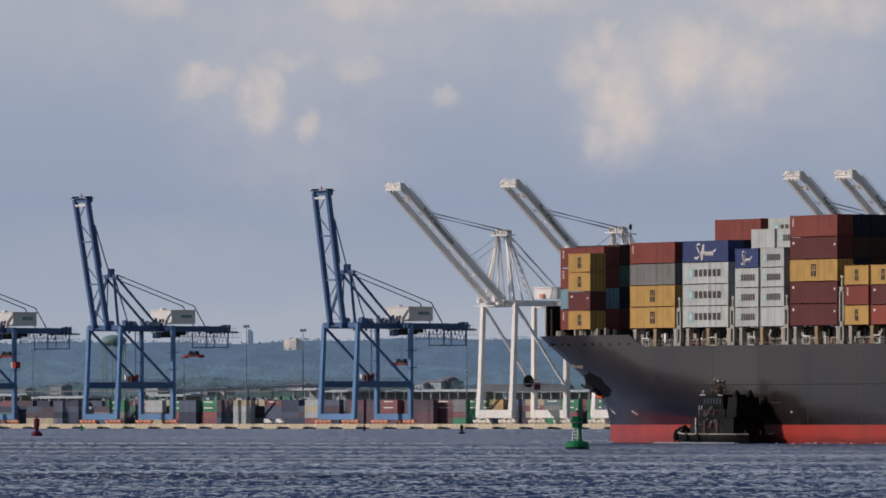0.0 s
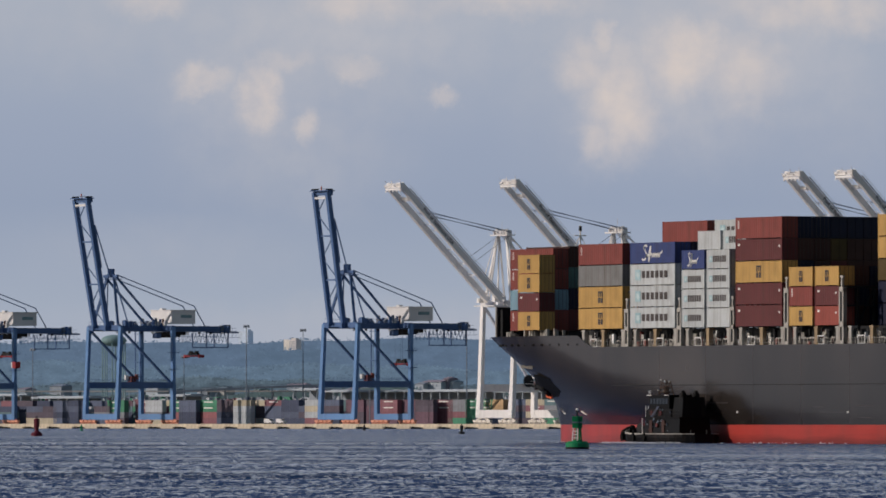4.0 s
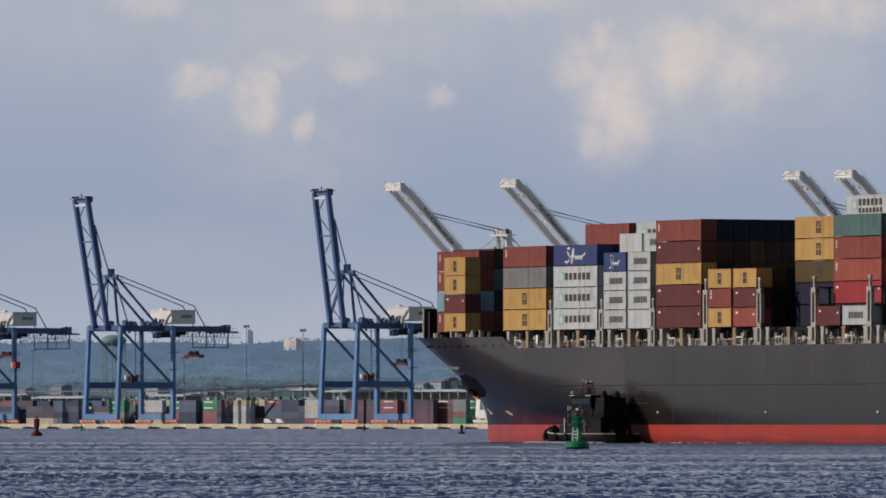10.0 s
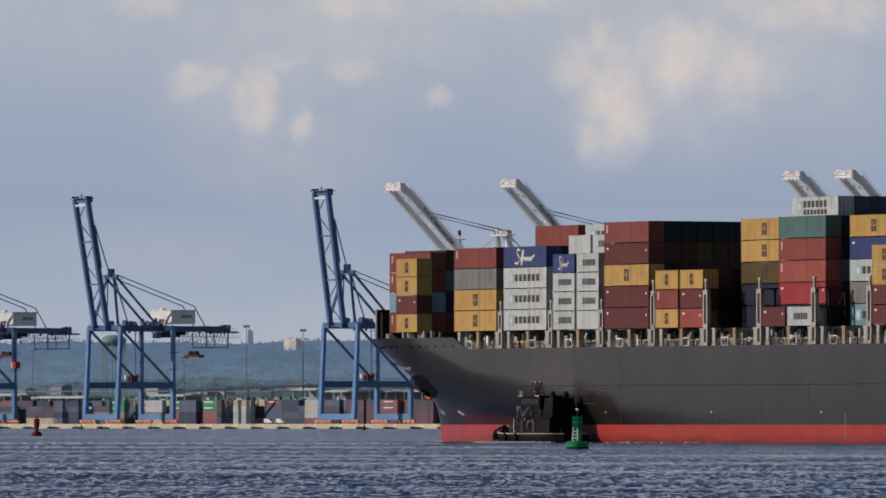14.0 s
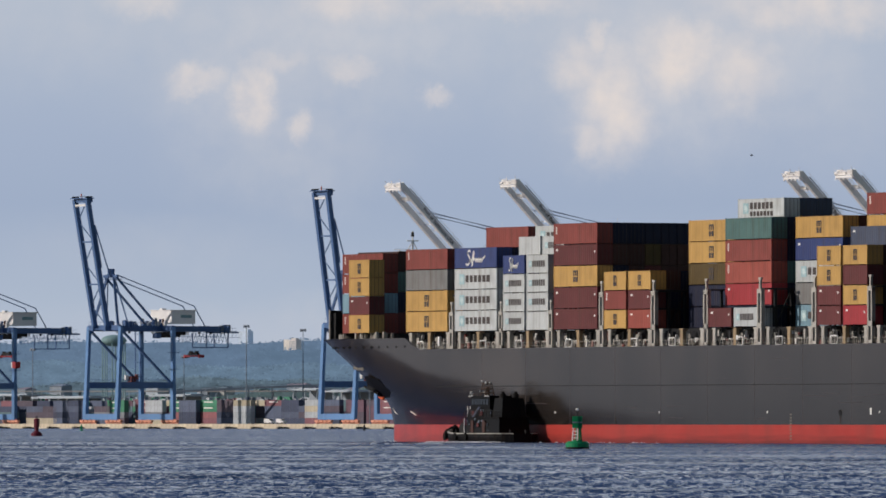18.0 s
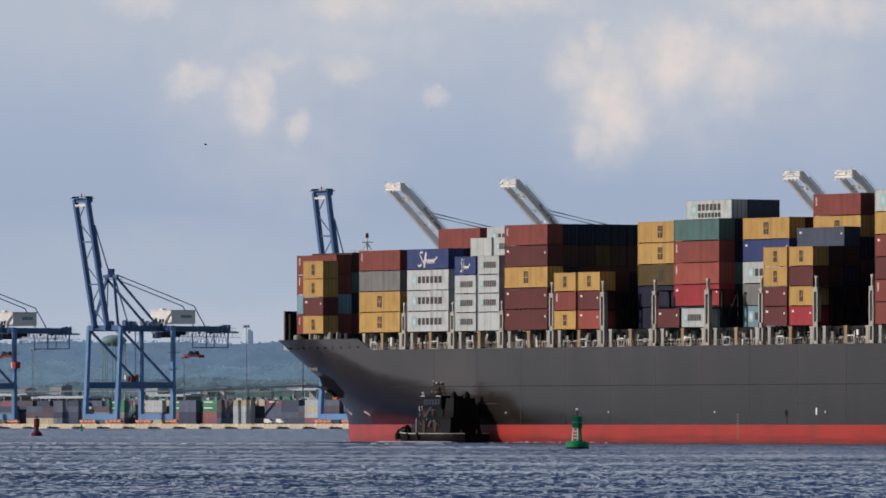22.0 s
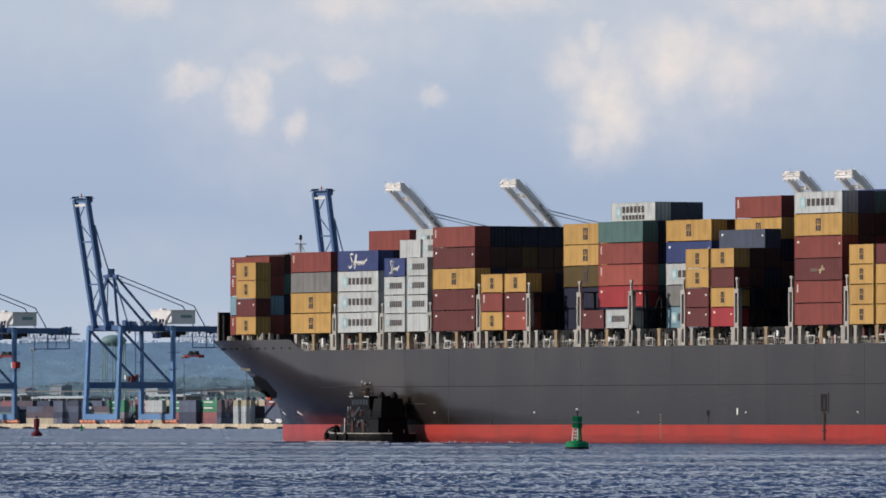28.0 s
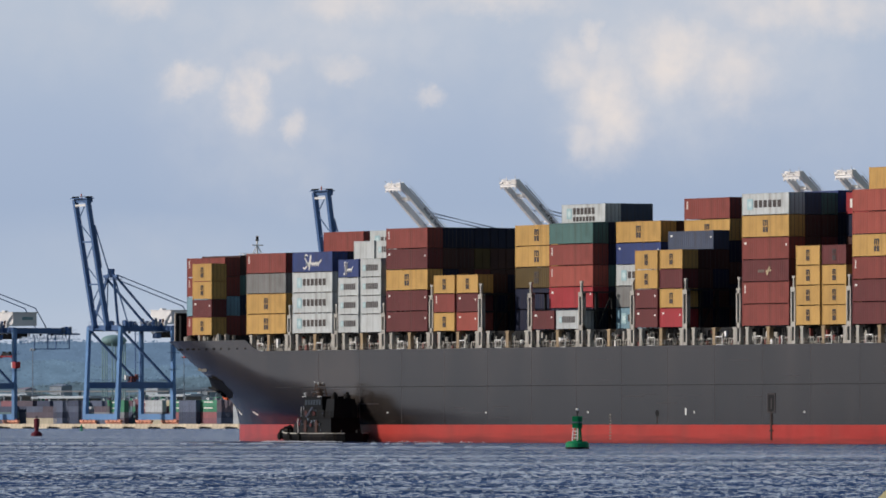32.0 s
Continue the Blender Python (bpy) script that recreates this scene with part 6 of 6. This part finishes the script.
for i in range(46):
    x = rg.uniform(-235, 90)
    n0 = len(bm.faces)
    box(bm, x, x + rg.uniform(0.25, 0.6), 4700, 4701, 12.62, rg.uniform(15.5, 18.0))
    bm.faces.ensure_lookup_table()
    for f in bm.faces[n0:]:
        f.material_index = 0
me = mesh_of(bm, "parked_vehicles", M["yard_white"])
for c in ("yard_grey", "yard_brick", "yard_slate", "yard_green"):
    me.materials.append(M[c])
tagged(new("parked_vehicles", me), "rows of small parked cars, lorries and posts", "vehicles", kind="stuff")


def low_building(px, y, z, w, h, wall, roof, label):
    o = new("low_building")
    tagged(o, label, "building", "buildings among the trees")
    part("wall", boxes((-w / 2, w / 2, 0, 8, 0, h)), M[wall], o)
    bm = bmesh.new()
    v = [bm.verts.new(p) for p in ((-w / 2 - 0.5, -0.5, h), (w / 2 + 0.5, -0.5, h), (w / 2 + 0.5, 8.5, h), (-w / 2 - 0.5, 8.5, h), (-w / 2, 4, h + 1.0), (w / 2, 4, h + 1.0))]
    for f in ((0, 1, 5, 4), (2, 3, 4, 5), (0, 4, 3), (1, 2, 5), (3, 2, 1, 0)):
        bm.faces.new([v[i] for i in f])
    part("roof", bm, M[roof], o)
    for i in range(max(1, int(w / 2.2))):
        x = -w / 2 + 1.1 + i * 2.2
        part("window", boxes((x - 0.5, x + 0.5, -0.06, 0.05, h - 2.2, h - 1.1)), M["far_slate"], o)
    o.matrix_basis = pose((px - 784) / 18000 * y, y, z, 0, 0, -38)


FAR_HOUSES = ((765, 25.0, 13, "white", "brick", "pale low building with a dull red roof"), (788, 26.5, 3.4, "brick", "brick", "narrow dull red building"),
              (797, 25.0, 4, "white", "teal", "pale building with a teal roof"), (742, 24.0, 6, "white", "grey", "pale low warehouse"),
              (522, 23.5, 12, "grey", "brick", "low building with a dull red roof"), (508, 20.5, 5, "white", "green", "pale building with a green roof"),
              (545, 22.0, 4, "brick", "brick", "small brick building"), (360, 21.0, 8, "white", "grey", "pale low warehouse"),
              (392, 22.0, 5, "sand", "teal", "beige building with a teal roof"), (455, 21.5, 4, "white", "green", "pale building with a green roof"),
              (650, 23.0, 10, "white", "slate", "pale low warehouse"), (620, 21.5, 5, "grey", "brick", "small building with a red roof"),
              (100, 23.0, 9, "grey", "slate", "grey low warehouse"), (40, 21.5, 6, "white", "brick", "pale house with a red roof"),
              (270, 22.5, 9, "white", "grey", "pale low warehouse"), (305, 21.0, 4, "grey", "teal", "grey building with a teal roof"),
              (985, 23.0, 10, "grey", "slate", "grey low warehouse"), (900, 22.0, 8, "white", "brick", "pale house with a red roof"))
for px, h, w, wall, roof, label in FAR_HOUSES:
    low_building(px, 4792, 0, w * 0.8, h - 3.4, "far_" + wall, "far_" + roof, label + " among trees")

# pale office block on the ridge
for _x, _w, _h, _wall, _label in ((-76.0, 6.8, 42.2, "bldg", "pale office block on the far wooded ridge"), (-98.5, 5.4, 46.6, "tower", "pale blue-grey tower block on the far ridge")):
    bd = new("office_block")
    tagged(bd, _label, "building", "buildings on the ridge")
    part("wall", boxes((0, _w, 0, 5, 0, _h), (_w * 0.55, _w * 0.9, 1, 4, _h, _h + 0.7)), M[_wall], bd)
    # the office's end panel has sunlight put into its lighter colour
    part("side_wall", boxes((-0.05, _w * 0.42, -0.06, 0.0, 0, _h - 0.3)), M["bogie_white"] if _wall == "bldg" else M["tower"], bd, "thin end panel, on the office painted as sunlit")
    for i in range(5 if _wall == "bldg" else 0):
        part("window_band", boxes((_w * 0.46, _w - 0.3, -0.08, 0.1, _h - 1.3 - i * 1.0, _h - 0.95 - i * 1.0)), M["far_grey"], bd)
    bd.matrix_basis = pose(_x, 4872 if _wall == "bldg" else 4903, 0, 0, 0, -30)


# wooded hills: ridges of small clumps
def ridge(name, y, depth, base, amp, seed, count, size, material, label, x0=-420, x1=420):
    rs = np.random.RandomState(seed)
    def top(x):
        return base + amp * (0.5 * np.sin(x * 0.011 + seed) + 0.3 * np.sin(x * 0.037 + 2 * seed) + 0.2 * np.sin(x * 0.11 + 3 * seed))
    n = 240
    xs = np.linspace(x0, x1, n)
    verts, faces = [], []
    for x in xs:                       # body of the hill
        t = top(x)
        verts += [(x, y, 0), (x, y, t * 0.93), (x, y + depth, t * 0.9)]
    for i in range(n - 1):
        a = 3 * i
        faces += [(a, a + 3, a + 4, a + 1), (a + 1, a + 4, a + 5, a + 2)]
    px = rs.uniform(x0, x1, count)
    f = np.where(rs.rand(count) < 0.22, rs.uniform(0.9, 0.945, count), rs.beta(2.0, 1.1, count) * 0.955)
    pz = top(px) * f
    py = y - rs.uniform(0, 6, count)
    for X, Y, Z in zip(px, py, pz):
        s = size * rs.uniform(0.5, 1.3)
        r = rs.normal(0, 1, (4, 3)) * s * np.array([0.6, 0.4, 0.45])
        b = len(verts)
        verts += [(X + q[0], Y + q[1], Z + q[2]) for q in r]
        faces += [(b, b + 1, b + 2), (b, b + 2, b + 3), (b, b + 3, b + 1), (b + 1, b + 3, b + 2)]
    me = bpy.data.meshes.new(name)
    me.from_pydata(verts, [], faces)
    me.materials.append(material)
    return tagged(new(name, me), label, "trees", kind="stuff")


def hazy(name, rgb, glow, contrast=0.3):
    """Far woods with the lit haze painted in as emission: a glow over dim, mottled foliage."""
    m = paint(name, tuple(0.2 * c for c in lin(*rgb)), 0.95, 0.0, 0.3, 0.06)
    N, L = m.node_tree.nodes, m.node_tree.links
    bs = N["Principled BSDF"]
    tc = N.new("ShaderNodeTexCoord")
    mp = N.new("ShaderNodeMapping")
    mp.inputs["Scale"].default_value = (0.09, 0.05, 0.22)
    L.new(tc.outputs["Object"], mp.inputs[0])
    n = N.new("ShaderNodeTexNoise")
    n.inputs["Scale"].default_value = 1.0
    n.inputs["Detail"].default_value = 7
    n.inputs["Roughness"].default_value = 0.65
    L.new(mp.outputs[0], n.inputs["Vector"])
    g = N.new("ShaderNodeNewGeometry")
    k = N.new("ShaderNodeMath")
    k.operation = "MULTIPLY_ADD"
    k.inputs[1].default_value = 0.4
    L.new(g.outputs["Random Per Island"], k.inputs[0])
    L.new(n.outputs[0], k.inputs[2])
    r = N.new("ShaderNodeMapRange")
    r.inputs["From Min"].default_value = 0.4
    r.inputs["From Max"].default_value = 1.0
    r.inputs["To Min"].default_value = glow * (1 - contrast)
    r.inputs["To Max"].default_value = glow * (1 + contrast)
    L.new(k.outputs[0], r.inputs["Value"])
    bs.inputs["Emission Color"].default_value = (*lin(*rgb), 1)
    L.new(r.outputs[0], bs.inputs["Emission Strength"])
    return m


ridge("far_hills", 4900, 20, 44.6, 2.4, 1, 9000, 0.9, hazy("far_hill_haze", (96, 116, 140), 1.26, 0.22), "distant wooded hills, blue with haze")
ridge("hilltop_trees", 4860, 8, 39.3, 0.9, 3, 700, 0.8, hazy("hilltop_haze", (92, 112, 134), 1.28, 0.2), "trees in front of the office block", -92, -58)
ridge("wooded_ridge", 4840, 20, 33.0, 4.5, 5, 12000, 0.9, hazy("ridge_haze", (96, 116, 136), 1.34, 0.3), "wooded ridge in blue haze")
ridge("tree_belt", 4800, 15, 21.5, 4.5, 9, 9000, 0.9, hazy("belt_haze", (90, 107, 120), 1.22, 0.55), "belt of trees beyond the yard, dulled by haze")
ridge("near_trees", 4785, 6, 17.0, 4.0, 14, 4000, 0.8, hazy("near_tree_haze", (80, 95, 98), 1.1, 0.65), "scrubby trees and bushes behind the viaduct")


def foam(name, spots, seed, label):
    """Thin broken froth lying on the water, in the ship's own space."""
    rs = random.Random(seed)
    bm = bmesh.new()
    for (x0, x1, y0, y1, n) in spots:
        for _ in range(n):
            x, y = rs.uniform(x0, x1), rs.uniform(y0, y1)
            r = rs.uniform(0.06, 0.3)
            h = rs.uniform(0.03, 0.2)
            ring = [bm.verts.new((x + r * rs.uniform(0.6, 1.3) * math.cos(a), y + r * rs.uniform(0.6, 1.3) * math.sin(a), -0.02)) for a in (0, 1.05, 2.1, 3.14, 4.2, 5.2)]
            top = bm.verts.new((x, y, h))
            for i in range(6):
                bm.faces.new((ring[i], ring[(i + 1) % 6], top))
    return tagged(part(name, bm, M["foam"]), label, "foam", kind="stuff")


M["foam"] = paint("froth", lin(196, 198, 204), 0.8)
FOAM = foam("bow_foam", ((-20.5, -4.8, 6.5, 7.6, 260), (-24.5, -18.5, 4.8, 7.9, 150), (-60, -27, -1.0, 1.4, 40), (50, 57.5, -21, -17.5, 16), (0, 50, -11, 0.5, 0)), 2, "white froth along the tug's waterline")

# low broken wash lines left by passing boats
bm = bmesh.new()
_rw = random.Random(77)
for y0, x0, x1 in ((1290.0, -58.0, -2.0), (1118.0, -52.0, 4.0), (1125.0, -40.0, -12.0), (760.0, -20.0, 2.0)):
    x = x0
    while x < x1:
        w = _rw.uniform(0.5, 4.5)
        h = _rw.uniform(0.05, 0.15) * y0 / 1118
        y = y0 + _rw.uniform(-2, 2)
        pr = [bm.verts.new(p) for p in ((x, y, 0.02), (x + w, y, 0.02), (x + w * 0.8, y + 0.5, h + 0.03), (x + w * 0.25, y + 0.5, h + 0.03), (x, y + 1.2, 0.02), (x + w, y + 1.2, 0.02))]
        bm.faces.new((pr[0], pr[1], pr[2], pr[3]))
        bm.faces.new((pr[3], pr[2], pr[5], pr[4]))
        x += w + _rw.uniform(0.0, 1.2)
tagged(part("wash_line", bm, paint("thin_froth", lin(186, 192, 206), 0.5)), "thin pale broken lines of boat wash on the water", "foam", kind="stuff")

# ---- buoys ----
def green_buoy():
    o = new("channel_buoy")
    tagged(o, "green lighted channel buoy floating on the water", "buoy", "channel buoys")
    g = M["buoy_green"]
    bm = bmesh.new()
    rod(bm, (0, 0, -0.5), (0, 0, 0.6), 1.22, 24)
    rod(bm, (0, 0, 0.6), (0, 0, 0.8), 1.22, 24, 1.0)
    rod(bm, (0, 0, 0.8), (0, 0, 0.95), 0.55, 16)
    part("float", bm, g, o, "green drum float")
    bm = bmesh.new()
    rod(bm, (0, 0, -0.2), (0, 0, 0.2), 1.235, 24)
    part("waterline_band", bm, M["anchor"], o, "dark fouled band at the waterline")
    for a, mat in ((0, "house_white"), (1, "house_white"), (2, "buoy_green"), (3, "buoy_green")):
        bm = bmesh.new()
        x, y = ((-0.42, -0.3), (0.0, -0.42), (0.34, 0.2), (-0.1, 0.4))[a]
        rod(bm, (x * 1.25, y * 1.25, 0.85), (x, y, 2.2), 0.055 if a < 2 else 0.075, 6)
        part("tower_leg", bm, M[mat], o)
    for z in (1.15, 1.5, 1.85):
        bm = bmesh.new()
        rod(bm, (-0.46, -0.33, z), (0.0, -0.46, z), 0.05, 5)
        part("rung", bm, M["house_white"], o)
    bm = bmesh.new()
    rod(bm, (0.22, 0.1, 0.85), (0.22, 0.1, 3.4), 0.1, 8)
    part("mast", bm, g, o)
    dm = part("daymark", boxes((-0.53, 0.53, -0.04, 0.04, 2.15, 2.7), (-0.53, 0.53, -0.04, 0.04, 2.84, 3.4)), g, o, "green square daymark panels")
    part("daymark_fin", boxes((-0.04, 0.04, -0.5, 0.5, 2.15, 3.4)), g, dm)
    part("daymark_tray", boxes((-0.5, 0.5, -0.45, 0.45, 2.7, 2.84)), M["pole"], dm, "pale band between the panels")
    bm = bmesh.new()
    rod(bm, (0, 0, 3.4), (0, 0, 3.85), 0.07, 8)
    rod(bm, (0, 0, 3.85), (0, 0, 4.0), 0.17, 10)
    part("lantern_post", bm, M["clutter"], o, "dark lantern post")
    bm = bmesh.new()
    rod(bm, (0, 0, 4.0), (0, 0, 4.25), 0.13, 10, 0.08)
    part("lantern", bm, M["house_white"], o, "pale lantern")
    return o


GB = green_buoy()
GB.location = (0.01317 * 1061, 1061, 0.0)


def red_buoy(px, dist, k, mat, label):
    o = new("channel_buoy")
    tagged(o, label, "buoy", "channel buoys")
    bm = bmesh.new()
    rod(bm, (0, 0, -0.4), (0, 0, 0.55), 1.15 * k, 16)
    rod(bm, (0, 0, 0.55), (0, 0, 1.0), 1.0 * k, 16, 0.5 * k)
    part("float", bm, mat, o)
    bm = bmesh.new()
    rod(bm, (0, 0, 1.0), (0, 0, 1.8), 0.4 * k, 10)
    rod(bm, (0, 0, 1.8), (0, 0, 3.4), 0.58 * k, 12)
    rod(bm, (0, 0, 3.4), (0, 0, 3.55), 0.5 * k, 10, 0.3 * k)
    part("tower", bm, mat, o)
    bm = bmesh.new()
    rod(bm, (0, 0, 3.6), (0, 0, 4.1), 0.12 * k, 8)
    part("lantern", bm, M["clutter"], o)
    o.location = ((px - 784) / 18000 * dist, dist, 0)
    return o


red_buoy(67, 2050, 1.0, M["buoy_red"], "dark red channel buoy floating on the water")
_b = red_buoy(817, 2430, 0.7, M["clutter"], "small dark buoy floating on the water")
for _o in _b.children:
    _o.data.transform(Matrix.Diagonal((1, 1, 0.58, 1)))
for px, dist, mat, label in ((645, 3400, "clutter", "small dark mooring buoy off the quay"), (146, 3300, "buoy_green", "small green buoy off the quay")):
    _b = red_buoy(px, dist, 0.5, M[mat], label)
    for _o in _b.children:
        _o.data.transform(Matrix.Diagonal((1, 1, 0.5, 1)))


# ---- gull ----
BIRD = new("gull")
tagged(BIRD, "small dark gull in level flight", "bird")
bm = bmesh.new()
ball(bm, (0, 0, 0), 0.09, 1.9, 0.9, 0.9, 8)
ball(bm, (-0.19, 0, 0.04), 0.05, 1.2, 1, 1, 8)
part("body", bm, M["clutter"], BIRD, smooth=True)
for sy in (-1, 1):
    bm = bmesh.new()
    v = [bm.verts.new(p) for p in ((-0.08, sy * 0.06, 0.03), (0.1, sy * 0.06, 0.03), (0.1, sy * 0.28, 0.14), (-0.06, sy * 0.28, 0.15), (0.08, sy * 0.5, 0.08))]
    bm.faces.new((v[0], v[1], v[2], v[3]))
    bm.faces.new((v[3], v[2], v[4]))
    bmesh.ops.solidify(bm, geom=bm.faces[:], thickness=0.02)
    part("wing", bm, M["clutter"], BIRD)
bm = bmesh.new()
beam(bm, (0.14, 0, 0), (0.28, 0, 0.01), 0.12, 0.02)
part("tail", bm, M["clutter"], BIRD)
for _o in BIRD.children:
    _o.data.transform(Matrix.Diagonal((0.75, 0.75, 0.75, 1)))
BIRD_WAY = ((0, 5830, 275), (14, 2330, 276), (18, 1329, 276), (19.5, 949, 278), (20, 824, 269), (20.5, 707, 255), (21.5, 484, 250), (21.9, 389, 256), (24, -100, 262), (32, -2000, 270))

# ---- movement ----
def motions():
    walk(SHIP, SHIP_ROWS)
    for ob, off in BOXES:
        walk(ob, [(t, m @ off) for t, m in SHIP_ROWS])
    tug_u = ((0, -6.3), (23, -6.1), (32, -5.4))
    walk(TUG, [(t, m @ Matrix.Translation((float(np.interp(t, [r[0] for r in tug_u], [r[1] for r in tug_u])), 3.0, 0))) for t, m in SHIP_ROWS])
    walk(FOAM, SHIP_ROWS)
    walk(BIRD, [(t, pose((px - 784) / 18, 1000, CAM_H + (746.5 - py) / 18)) for t, px, py in BIRD_WAY])
    walk(SKY, [(t, pose(-7.0 * t / 32, 4960, CAM_H)) for t in (0, 8, 16, 24, 32)])
    walk(WATER, [(t, pose(-0.35 * t, -0.25 * t, 0)) for t in (0, 8, 16, 24, 32)])


motions()
